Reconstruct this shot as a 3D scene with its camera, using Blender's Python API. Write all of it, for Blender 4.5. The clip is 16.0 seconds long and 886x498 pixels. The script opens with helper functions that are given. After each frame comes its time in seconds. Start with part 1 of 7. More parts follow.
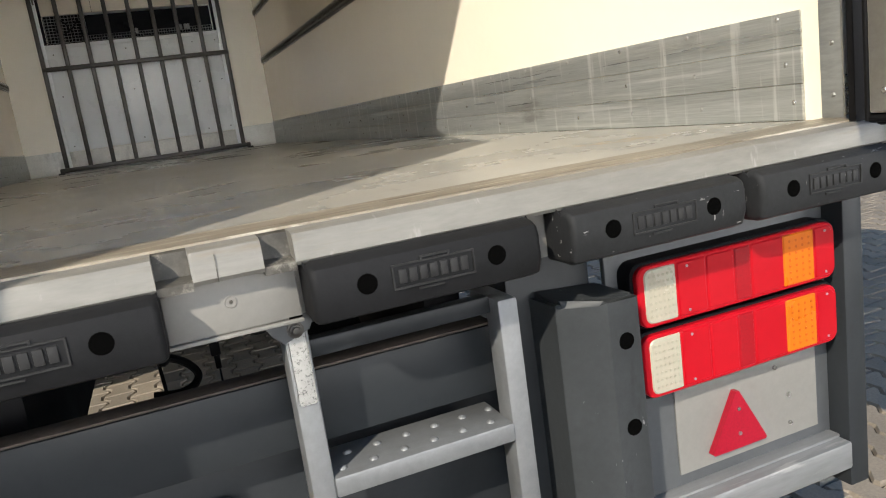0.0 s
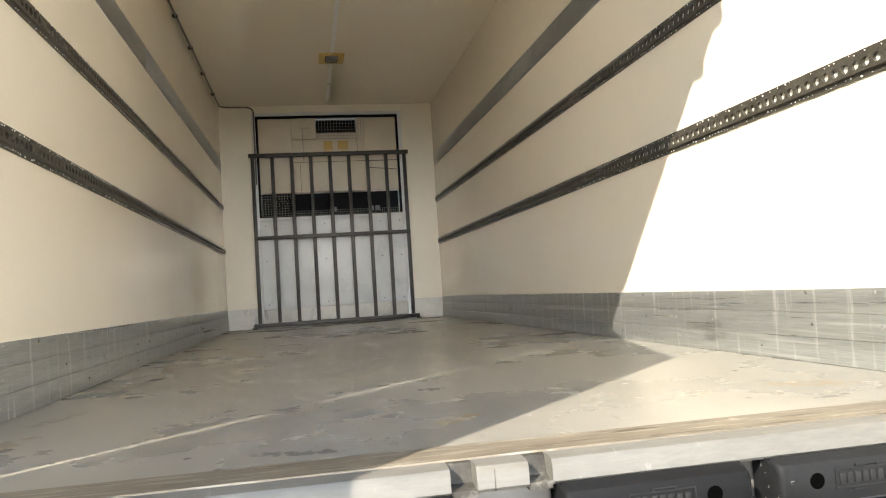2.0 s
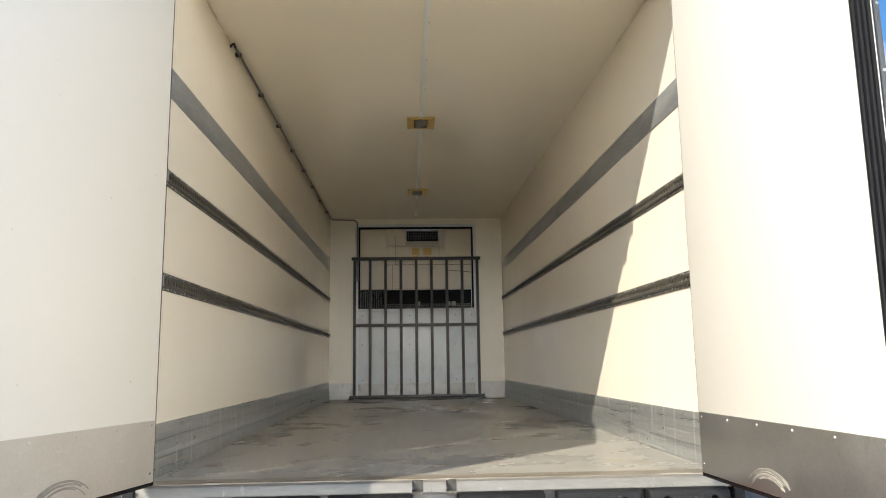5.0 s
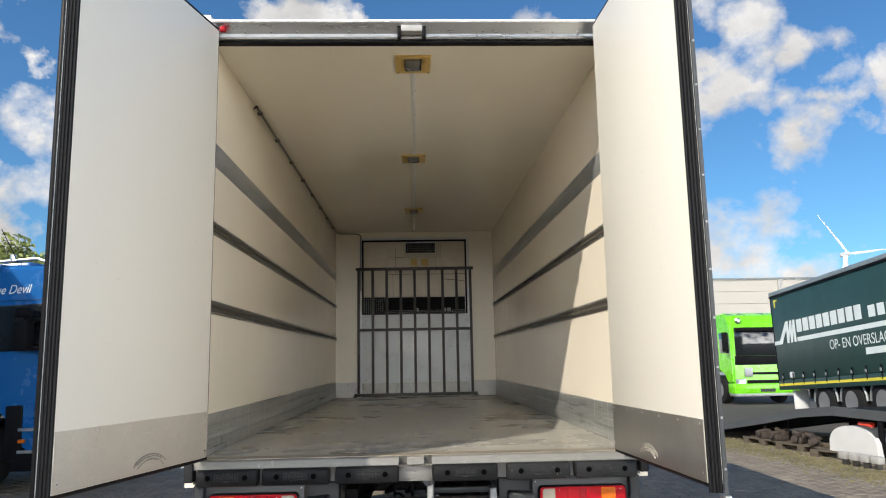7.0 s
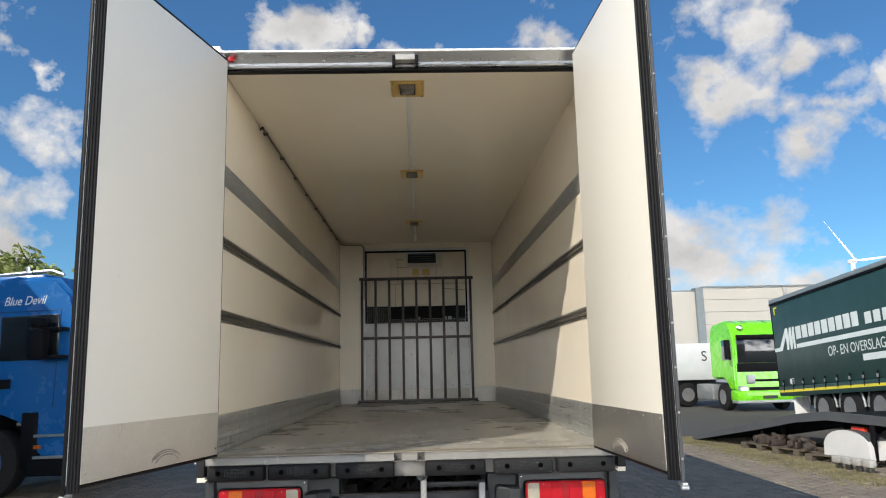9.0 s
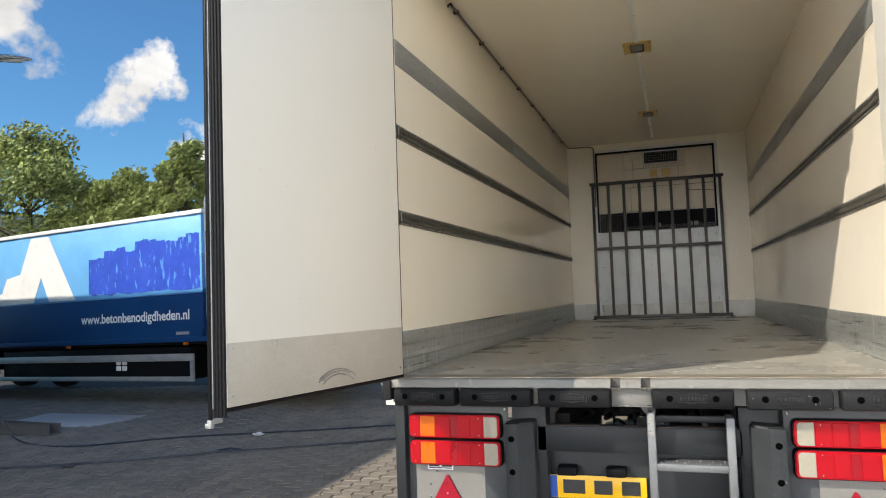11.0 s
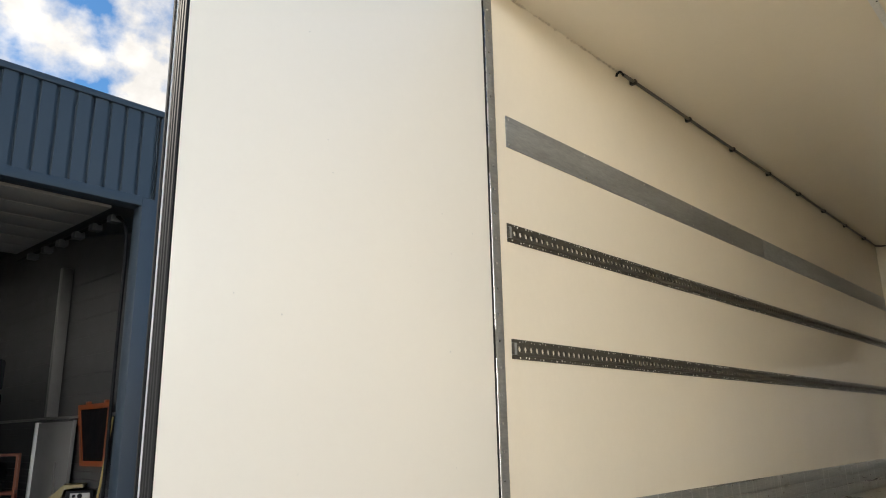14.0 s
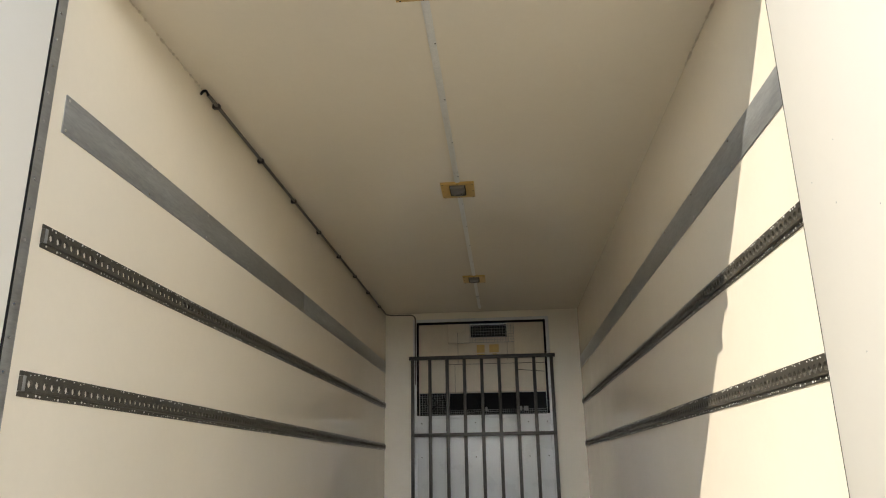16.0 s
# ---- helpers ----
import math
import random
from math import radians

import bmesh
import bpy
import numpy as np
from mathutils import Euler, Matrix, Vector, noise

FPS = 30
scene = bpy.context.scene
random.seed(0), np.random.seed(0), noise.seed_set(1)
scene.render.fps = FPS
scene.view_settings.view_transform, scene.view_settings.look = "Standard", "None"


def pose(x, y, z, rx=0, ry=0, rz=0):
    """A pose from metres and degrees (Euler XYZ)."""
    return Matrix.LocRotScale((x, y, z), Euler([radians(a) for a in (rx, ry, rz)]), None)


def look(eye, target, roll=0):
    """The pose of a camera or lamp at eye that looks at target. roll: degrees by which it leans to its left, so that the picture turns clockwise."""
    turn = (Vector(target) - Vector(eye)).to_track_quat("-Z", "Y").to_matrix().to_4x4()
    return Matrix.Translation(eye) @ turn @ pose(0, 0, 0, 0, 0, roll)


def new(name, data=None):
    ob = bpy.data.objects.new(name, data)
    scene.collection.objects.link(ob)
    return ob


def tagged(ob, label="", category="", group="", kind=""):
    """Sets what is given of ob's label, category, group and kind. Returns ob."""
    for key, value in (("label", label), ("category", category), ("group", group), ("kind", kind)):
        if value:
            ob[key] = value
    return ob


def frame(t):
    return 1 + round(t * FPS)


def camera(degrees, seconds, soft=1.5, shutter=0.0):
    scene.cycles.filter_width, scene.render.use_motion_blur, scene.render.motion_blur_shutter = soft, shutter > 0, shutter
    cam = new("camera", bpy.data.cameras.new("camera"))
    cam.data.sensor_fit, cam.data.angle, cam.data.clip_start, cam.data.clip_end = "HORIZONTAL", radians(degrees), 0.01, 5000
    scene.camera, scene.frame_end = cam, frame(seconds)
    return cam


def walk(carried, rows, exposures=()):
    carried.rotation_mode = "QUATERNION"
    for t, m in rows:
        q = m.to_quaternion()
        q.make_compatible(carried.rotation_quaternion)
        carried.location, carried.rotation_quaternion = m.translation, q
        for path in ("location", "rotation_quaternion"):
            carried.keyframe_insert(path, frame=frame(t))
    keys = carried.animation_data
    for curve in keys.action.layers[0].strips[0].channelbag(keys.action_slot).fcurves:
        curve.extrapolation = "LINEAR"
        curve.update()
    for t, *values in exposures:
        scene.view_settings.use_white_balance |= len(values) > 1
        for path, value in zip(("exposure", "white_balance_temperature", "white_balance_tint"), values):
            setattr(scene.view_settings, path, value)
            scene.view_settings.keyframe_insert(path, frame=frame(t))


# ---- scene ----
cam = camera(62.6, 16.0, soft=1.1)
PATH = [
    (0, (-0.084, -1.096, 1.337), (0.602, 0.744, 0.958), -8.1),
    (0.5, (-0.162, -1.166, 1.355), (0.539, 0.67, 0.983), -6.1),
    (1, (-0.256, -1.144, 1.376), (0.515, 0.685, 1.129), -5.4),
    (1.5, (-0.258, -1.323, 1.428), (0.385, 0.57, 1.371), -5.6),
    (2, (-0.335, -1.35, 1.505), (0.035, 0.612, 1.618), -3.7),
    (2.5, (-0.437, -1.428, 1.524), (-0.172, 0.547, 1.7), -1.6),
    (3, (-0.394, -1.74, 1.533), (-0.109, 0.229, 1.74), -1.2),
    (3.5, (-0.234, -2.082, 1.61), (-0.029, -0.114, 1.9), -1.0),
    (4, (-0.225, -2.508, 1.646), (-0.081, -0.54, 1.968), -0.7),
    (6.5, (0.037, -3.982, 1.703), (0.113, -2.005, 1.996), -1.1),
    (7, (-0.015, -4.244, 1.708), (0.066, -2.269, 2.016), -1.1),
    (7.5, (-0.028, -4.442, 1.711), (0.057, -2.47, 2.036), -1.0),
    (8, (0.036, -4.582, 1.707), (0.12, -2.613, 2.047), -1.1),
    (8.2, (0.036, -4.609, 1.705), (0.121, -2.641, 2.051), -1.2),
    (10.3, (0.131, -4.28, 1.619), (-0.097, -2.305, 1.835), -2.1),
    (10.5, (0.137, -4.071, 1.629), (-0.195, -2.107, 1.814), -2.1),
    (11, (0.208, -3.658, 1.617), (-0.395, -1.755, 1.747), -2.0),
    (11.5, (0.29, -3.262, 1.64), (-0.565, -1.457, 1.745), -2.0),
    (12, (0.305, -2.848, 1.636), (-0.77, -1.164, 1.743), -1.9),
    (12.5, (0.381, -2.506, 1.62), (-0.848, -0.935, 1.769), -1.9),
    (13, (0.456, -2.29, 1.642), (-0.865, -0.809, 1.886), -1.8),
    (13.5, (0.489, -2.251, 1.694), (-0.854, -0.809, 2.036), -1.2),
    (14, (0.52, -2.248, 1.734), (-0.775, -0.807, 2.23), -1.1),
    (14.5, (0.538, -2.259, 1.77), (-0.603, -0.754, 2.428), -1.0),
    (15, (0.551, -2.232, 1.799), (-0.265, -0.56, 2.531), -1.1),
    (15.5, (0.456, -2.164, 1.807), (0.048, -0.335, 2.508), -0.9),
    (16, (0.273, -2.066, 1.777), (0.12, -0.161, 2.365), -0.9),
]
EXPOSURES = [(0, 0.46, 6950, 10), (1.0, 0.5, 7000, 10), (1.5, 0.7, 7050, 10), (2.0, 1.14, 7050, 10), (3.0, 1.14, 6950, 10), (3.5, 1.05, 6900, 10), (4.0, 0.92, 6850, 10), (4.5, 0.8, 6850, 10), (6.5, 0.33, 6900, 10), (8.2, 0.12, 6850, 10), (10.3, 0.24, 6900, 10), (11.5, 0.52, 7050, 10), (12.5, 0.66, 7300, 10), (13.3, 0.68, 7300, 10), (14.0, 0.58, 7250, 10), (14.5, 0.54, 7150, 10), (15.2, 0.5, 7000, 10), (16.0, 0.52, 6950, 10)]
walk(cam, [(t, look(eye, target, roll)) for t, eye, target, roll in PATH], EXPOSURES)
scene.cycles.diffuse_bounces = 10

# ---- light ----
SUN_WAY = Vector((1.0, 1.01, -1.03)).normalized()
world = bpy.data.worlds.new("sky")
scene.world = world
world.use_nodes = True
wn, wl = world.node_tree.nodes, world.node_tree.links
wn.clear()


sky = wn.new("ShaderNodeTexSky")
sky.sky_type, sky.sun_disc = "NISHITA", False
sky.sun_elevation, sky.sun_rotation = radians(35.8), radians(225)
sky.air_density, sky.dust_density, sky.ozone_density = 1.0, 0.4, 2.5
coord = wn.new("ShaderNodeTexCoord")


def wmath(op, a, b=None, clamp=False):
    n = wn.new("ShaderNodeMath")
    n.operation, n.use_clamp = op, clamp
    for i, v in enumerate((a, b)):
        if v is None:
            continue
        if isinstance(v, (int, float)):
            n.inputs[i].default_value = v
        else:
            wl.new(v, n.inputs[i])
    return n.outputs[0]


def wnoise(scale, detail, rough, stretch):
    mp = wn.new("ShaderNodeMapping")
    mp.inputs["Scale"].default_value = stretch
    wl.new(coord.outputs["Generated"], mp.inputs["Vector"])
    n = wn.new("ShaderNodeTexNoise")
    n.inputs["Scale"].default_value, n.inputs["Detail"].default_value, n.inputs["Roughness"].default_value = scale, detail, rough
    wl.new(mp.outputs["Vector"], n.inputs["Vector"])
    return n.outputs["Fac"]


def cloud(az, el, size):
    """Cover of one cumulus cloud: azimuth from +y to +x, elevation, radius, in degrees."""
    a, e = radians(az), radians(el)
    v = wn.new("ShaderNodeVectorMath")
    v.operation = "DISTANCE"
    wl.new(pushed.outputs["Vector"], v.inputs[0])
    v.inputs[1].default_value = (math.sin(a) * math.cos(e), math.cos(a) * math.cos(e), math.sin(e))
    return wmath("SUBTRACT", 1.0, wmath("DIVIDE", v.outputs["Value"], radians(size) * 1.0), True)


CLOUDS = [(23.5, 25.2, 5.0), (25.5, 24, 5.6), (24.1, 21.9, 4.8), (25.9, 19.6, 5.8), (27.7, 17.7, 5.4), (29.9, 17, 5.4), (30.7, 21.9, 5.0), (30.1, 19.5, 5.6), (31.7, 17.1, 3.8), (34.9, 17.6, 4.2),
          (20.6, 9.4, 7.2), (22.9, 8.2, 7.6), (25.1, 7.2, 7.0), (27.7, 6, 5.6), (-11.9, 26.2, 3.6), (-9.6, 27.2, 4.2), (-7.8, 26.1, 3.8), (-5.6, 25.8, 2.6), (-1.2, 25, 3.0), (0.9, 25.1, 2.4),
          (11.1, 25.0, 4.6), (14.3, 24.8, 4.6), (-29.6, 22.1, 3.2), (-27.2, 20.7, 2.2), (-27.7, 14.9, 4.8), (-26, 15.9, 3.6), (-28.6, 12.6, 5.0), (-28.7, 10.3, 4.0)]
CLOUDS += [(-44.5, 14.3, 2.9), (-42.7, 14.4, 3.3), (-41.5, 15.9, 3.0), (-40, 16.7, 2.8), (-38.7, 16.1, 2.4), (-48.2, 20, 3.8), (-40.5, 10.1, 2.6), (-38.2, 10.1, 2.8), (-36.2, 10.5, 2.4), (-53.3, 19, 4.6),
           (-51.1, 20, 4.2), (-34.1, 12.8, 2.8), (-31.4, 13.3, 3.6), (-32.6, 9.8, 2.4), (-74, 28, 9.5), (-67.5, 28, 8), (-66, 24, 6), (-60, 21, 6)]
# the sight line is pushed about a little, so that the clouds' outlines billow
push = wn.new("ShaderNodeTexNoise")
push.inputs["Scale"].default_value, push.inputs["Detail"].default_value, push.inputs["Roughness"].default_value = 11.0, 6.0, 0.6
wl.new(coord.outputs["Generated"], push.inputs["Vector"])
shift = wn.new("ShaderNodeVectorMath")
shift.operation = "MULTIPLY_ADD"
wl.new(push.outputs["Color"], shift.inputs[0])
shift.inputs[1].default_value = (0.16, 0.16, 0.16)
wl.new(coord.outputs["Generated"], shift.inputs[2])
pushed = wn.new("ShaderNodeVectorMath")
pushed.operation = "SUBTRACT"
wl.new(shift.outputs["Vector"], pushed.inputs[0])
pushed.inputs[1].default_value = (0.08, 0.08, 0.08)
cover = None
for c in CLOUDS:
    one = cloud(*c)
    cover = one if cover is None else wmath("MAXIMUM", cover, one)
# an unseen bright cloud bank is added behind the camera to light the box
split = wn.new("ShaderNodeSeparateXYZ")
wl.new(coord.outputs["Generated"], split.inputs[0])
rear = wmath("MULTIPLY", wmath("SUBTRACT", wmath("SUBTRACT", wmath("MULTIPLY", split.outputs["X"], 0.15), split.outputs["Y"]), 0.05), 1.5, True)
low = wmath("SUBTRACT", 1.2, wmath("MULTIPLY", split.outputs["Z"], 2.1), True)  # keeps the added bank low, just above the horizon
rear = wmath("MULTIPLY", rear, low)
cover = wmath("MAXIMUM", cover, wmath("MULTIPLY", rear, 0.85))
puff = wnoise(9.0, 7.0, 0.54, (1.0, 1.0, 1.4))
mask = wmath("MULTIPLY", wmath("SUBTRACT", wmath("ADD", wmath("MULTIPLY", cover, 0.7), wmath("MULTIPLY", puff, 1.5)), 1.02), 3.5, True)
mask = wmath("MULTIPLY", mask, wmath("MULTIPLY", cover, 8.0, True))
body = wnoise(10.0, 6.0, 0.55, (1.0, 1.0, 1.3))
tone = wn.new("ShaderNodeMapRange")
tone.inputs["From Min"].default_value, tone.inputs["From Max"].default_value = 0.3, 0.65
tone.inputs["To Min"].default_value, tone.inputs["To Max"].default_value = 4.0, 6.8
wl.new(body, tone.inputs["Value"])
white = wn.new("ShaderNodeVectorMath")
white.operation = "SCALE"
white.inputs[0].default_value = (0.98, 1.0, 1.04)
cloud_gain = wmath("ADD", 0.78, wmath("MULTIPLY", rear, 7.9))  # the added bank is raised far above the other clouds' brightness
wl.new(wmath("MULTIPLY", tone.outputs[0], cloud_gain), white.inputs["Scale"])
mix = wn.new("ShaderNodeMix")
mix.data_type = "RGBA"
wl.new(mask, mix.inputs["Factor"])
tint = wn.new("ShaderNodeMix")
tint.data_type, tint.blend_type = "RGBA", "MULTIPLY"
tint.inputs["Factor"].default_value = 1.0
tint.inputs["B"].default_value = (0.34, 0.63, 0.84, 1)
wl.new(sky.outputs["Color"], tint.inputs["A"])
wl.new(tint.outputs["Result"], mix.inputs["A"])
wl.new(white.outputs["Vector"], mix.inputs["B"])
bg = wn.new("ShaderNodeBackground")
bg.inputs["Strength"].default_value = 0.15
wl.new(mix.outputs["Result"], bg.inputs["Color"])
wout = wn.new("ShaderNodeOutputWorld")
wl.new(bg.outputs[0], wout.inputs["Surface"])

sun_data = bpy.data.lights.new("sun", "SUN")
sun_data.energy, sun_data.angle, sun_data.color = 4.1, radians(0.35), (1.0, 0.95, 0.86)
sun = new("sun", sun_data)
sun.matrix_world = look((-30, -30, 31), Vector((-30, -30, 31)) + SUN_WAY)


# ---- materials ----
def surface(name, colour, rough=0.5, metal=0.0, grain=0.06, grain_scale=60.0, stain=0.1, stain_scale=2.5, bump=0.0, bump_scale=80.0,
            stretch=(1, 1, 1), rough_var=0.1, spots=None, per_object=0.0, per_island=0.0, coat=0.0, spec=0.5, layers=(), blots=()):
    """A two-scale procedural material; spots: (colour, scale, threshold, softness) of wear or dirt;
    layers: more of these, each with its own stretch, turn about z in degrees, and strength;
    blots: single stains, each with its colour, place x, y, half length, half width, turn and strength."""
    m = bpy.data.materials.new(name)
    m.use_nodes = True
    n, l = m.node_tree.nodes, m.node_tree.links
    b = n["Principled BSDF"]
    b.inputs["Metallic"].default_value = metal
    b.inputs["Coat Weight"].default_value = coat
    b.inputs["Coat Roughness"].default_value = 0.04
    b.inputs["Specular IOR Level"].default_value = spec
    tc = n.new("ShaderNodeTexCoord")
    mp = n.new("ShaderNodeMapping")
    mp.inputs["Scale"].default_value = stretch
    l.new(tc.outputs["Object"], mp.inputs["Vector"])

    def tex(scale, detail=4.0, rgh=0.6):
        t = n.new("ShaderNodeTexNoise")
        t.inputs["Scale"].default_value, t.inputs["Detail"].default_value, t.inputs["Roughness"].default_value = scale, detail, rgh
        l.new(mp.outputs["Vector"], t.inputs["Vector"])
        return t.outputs["Fac"]

    def ranged(v, lo, hi, a, c):
        r = n.new("ShaderNodeMapRange")
        for k, x in zip(("From Min", "From Max", "To Min", "To Max"), (lo, hi, a, c)):
            r.inputs[k].default_value = x
        l.new(v, r.inputs["Value"])
        return r.outputs[0]

    def times(a, c):
        t = n.new("ShaderNodeMath")
        t.operation = "MULTIPLY"
        l.new(a, t.inputs[0]), l.new(c, t.inputs[1])
        return t.outputs[0]

    big, fine = tex(stain_scale, 6.0, 0.65), tex(grain_scale, 3.0, 0.7)
    value = times(ranged(big, 0.3, 0.7, 1 - stain, 1 + stain), ranged(fine, 0.3, 0.7, 1 - grain, 1 + grain))
    if per_object:
        o = n.new("ShaderNodeObjectInfo")
        value = times(value, ranged(o.outputs["Random"], 0, 1, 1 - per_object, 1 + per_object))
    if per_island:
        g = n.new("ShaderNodeNewGeometry")
        value = times(value, ranged(g.outputs["Random Per Island"], 0, 1, 1 - per_island, 1 + per_island))
    sc = n.new("ShaderNodeVectorMath")
    sc.operation = "SCALE"
    sc.inputs[0].default_value = colour
    l.new(value, sc.inputs["Scale"])
    out = sc.outputs["Vector"]
    if spots:
        c2, s2, th, soft = spots
        mx = n.new("ShaderNodeMix")
        mx.data_type = "RGBA"
        l.new(ranged(tex(s2, 8.0, 0.7), th, th + soft, 0, 1), mx.inputs["Factor"])
        l.new(out, mx.inputs["A"])
        mx.inputs["B"].default_value = (*c2, 1)
        out = mx.outputs["Result"]
    for c2, s2, th, soft, pull, turn, strength in layers:
        mq = n.new("ShaderNodeMapping")
        mq.inputs["Scale"].default_value = pull
        mq.inputs["Rotation"].default_value = (0, 0, radians(turn))
        l.new(tc.outputs["Object"], mq.inputs["Vector"])
        t = n.new("ShaderNodeTexNoise")
        t.inputs["Scale"].default_value, t.inputs["Detail"].default_value, t.inputs["Roughness"].default_value = s2, 5.0, 0.6
        l.new(mq.outputs["Vector"], t.inputs["Vector"])
        mx = n.new("ShaderNodeMix")
        mx.data_type = "RGBA"
        l.new(ranged(t.outputs["Fac"], th, th + soft, 0, strength), mx.inputs["Factor"])
        l.new(out, mx.inputs["A"])
        mx.inputs["B"].default_value = (*c2, 1)
        out = mx.outputs["Result"]
    for c2, x, y, rx, ry, turn, strength in blots:
        mq = n.new("ShaderNodeMapping")
        mq.vector_type = "TEXTURE"
        mq.inputs["Location"].default_value = (x, y, 1.2)
        mq.inputs["Rotation"].default_value = (0, 0, radians(turn))
        mq.inputs["Scale"].default_value = (rx, ry, 1.0)
        l.new(tc.outputs["Object"], mq.inputs["Vector"])
        far = n.new("ShaderNodeVectorMath")
        far.operation = "LENGTH"
        l.new(mq.outputs["Vector"], far.inputs[0])
        near = times(ranged(far.outputs["Value"], 0.2, 1.0, 1, 0), ranged(tex(28.0, 5.0, 0.7), 0.42, 0.6, 0.25, 1.9))
        mx = n.new("ShaderNodeMix")
        mx.data_type = "RGBA"
        l.new(ranged(near, 0.3, 0.6, 0, strength), mx.inputs["Factor"])
        l.new(out, mx.inputs["A"])
        mx.inputs["B"].default_value = (*c2, 1)
        out = mx.outputs["Result"]
    l.new(out, b.inputs["Base Color"])
    l.new(ranged(big, 0.3, 0.7, max(0.02, rough - rough_var), min(1, rough + rough_var)), b.inputs["Roughness"])
    if bump:
        bp = n.new("ShaderNodeBump")
        bp.inputs["Strength"].default_value, bp.inputs["Distance"].default_value = bump, 0.004
        l.new(tex(bump_scale, 3.0, 0.6), bp.inputs["Height"])
        l.new(bp.outputs["Normal"], b.inputs["Normal"])
    return m


M = {}
M["gelcoat"] = surface("cream_gelcoat", (0.93, 0.852, 0.705), 0.13, grain=0.008, grain_scale=30, stain=0.02, stain_scale=1.2, rough_var=0.03, spots=((0.55, 0.48, 0.38), 9.0, 0.77, 0.03), coat=0.25)
M["bulkhead"] = surface("matt_cream_bulkhead", (0.90, 0.86, 0.76), 0.5, spec=0.25, grain=0.01, stain=0.03, stain_scale=1.2)
M["ceiling"] = surface("cream_ceiling_gelcoat", (0.92, 0.85, 0.72), 0.12, grain=0.008, grain_scale=30, stain=0.02, stain_scale=0.8, rough_var=0.03, coat=0.15, spec=0.4)
M["door_panel"] = surface("off_white_door_panel", (0.77, 0.735, 0.65), 0.32, grain=0.006, grain_scale=25, stain=0.006, stain_scale=0.8, bump=0.01, bump_scale=30, rough_var=0.02)
M["white_panel"] = surface("white_lacquered_panel", (0.77, 0.80, 0.82), 0.3, grain=0.012, stain=0.04)
M["old_panel"] = surface("aged_cream_plastic", (0.70, 0.63, 0.52), 0.4, grain=0.03, stain=0.08)
M["alu"] = surface("worn_aluminium", (0.44, 0.455, 0.445), 0.36, 0.7, grain=0.16, grain_scale=60, stain=0.2, stain_scale=3, bump=0.12, bump_scale=90, stretch=(1, 0.12, 5), rough_var=0.12, layers=(((0.74, 0.75, 0.73), 26.0, 0.56, 0.08, (1, 1.0, 0.06), 0, 0.55), ((0.74, 0.75, 0.73), 9.0, 0.6, 0.06, (1, 0.06, 2.0), 0, 0.5), ((0.16, 0.15, 0.13), 6.0, 0.62, 0.1, (1, 0.4, 1.5), 0, 0.5)))
M["galv"] = surface("dull_galvanised_steel", (0.37, 0.385, 0.385), 0.45, 0.6, grain=0.12, grain_scale=70, stain=0.2, stain_scale=5, stretch=(1, 0.25, 1.5), rough_var=0.12, spots=((0.24, 0.24, 0.23), 5.0, 0.64, 0.1))
M["rail"] = surface("grimy_zinc_rail", (0.085, 0.078, 0.063), 0.42, 0.3, grain=0.2, grain_scale=90, stain=0.3, stain_scale=8)
M["rail_back"] = surface("pale_rail_channel", (0.72, 0.68, 0.6), 0.45, 0.0, stain=0.15)
M["rail_bolt"] = surface("bright_zinc_rivet", (0.78, 0.77, 0.73), 0.35, 0.2, stain=0.15)
M["stainless"] = surface("brushed_stainless", (0.56, 0.56, 0.55), 0.28, 0.95, grain=0.06, grain_scale=150, stain=0.12, stain_scale=6, stretch=(0.1, 1, 1), bump=0.03, rough_var=0.08)
M["sill"] = surface("scuffed_stainless_sill", (0.21, 0.203, 0.185), 0.5, 0.15, spec=0.3, grain=0.1, grain_scale=90, stain=0.14, stain_scale=7, stretch=(0.2, 1, 1), bump=0.06, rough_var=0.1, spots=((0.22, 0.19, 0.15), 9.0, 0.62, 0.14), layers=(((0.16, 0.13, 0.09), 30.0, 0.6, 0.12, (0.12, 1, 1), 0, 0.6), ((0.36, 0.355, 0.33), 26.0, 0.63, 0.06, (1.0, 0.2, 0.3), 20, 0.6)))
M["recess"] = surface("grimy_lock_recess", (0.07, 0.066, 0.058), 0.6, spec=0.25, grain=0.2, grain_scale=70, stain=0.35, stain_scale=22, bump=0.2, bump_scale=50, spots=((0.2, 0.19, 0.165), 26.0, 0.56, 0.1))
M["bar_zinc"] = surface("ridged_zinc_bar", (0.19, 0.195, 0.2), 0.45, 0.3, grain=0.1, grain_scale=70, stain=0.2, stain_scale=8, stretch=(0.15, 1, 1), layers=(((0.33, 0.33, 0.32), 30.0, 0.6, 0.06, (0.15, 1, 1), 0, 0.6),))
M["kick"] = surface("scratched_steel_sheet", (0.52, 0.48, 0.41), 0.5, 0.25, grain=0.05, grain_scale=110, stain=0.08, stain_scale=4, bump=0.03, rough_var=0.06, layers=(((0.3, 0.28, 0.24), 9.0, 0.62, 0.12, (1, 1, 0.4), 0, 0.5), ((0.6, 0.57, 0.5), 40.0, 0.64, 0.05, (0.15, 1, 1.5), 20, 0.5)))
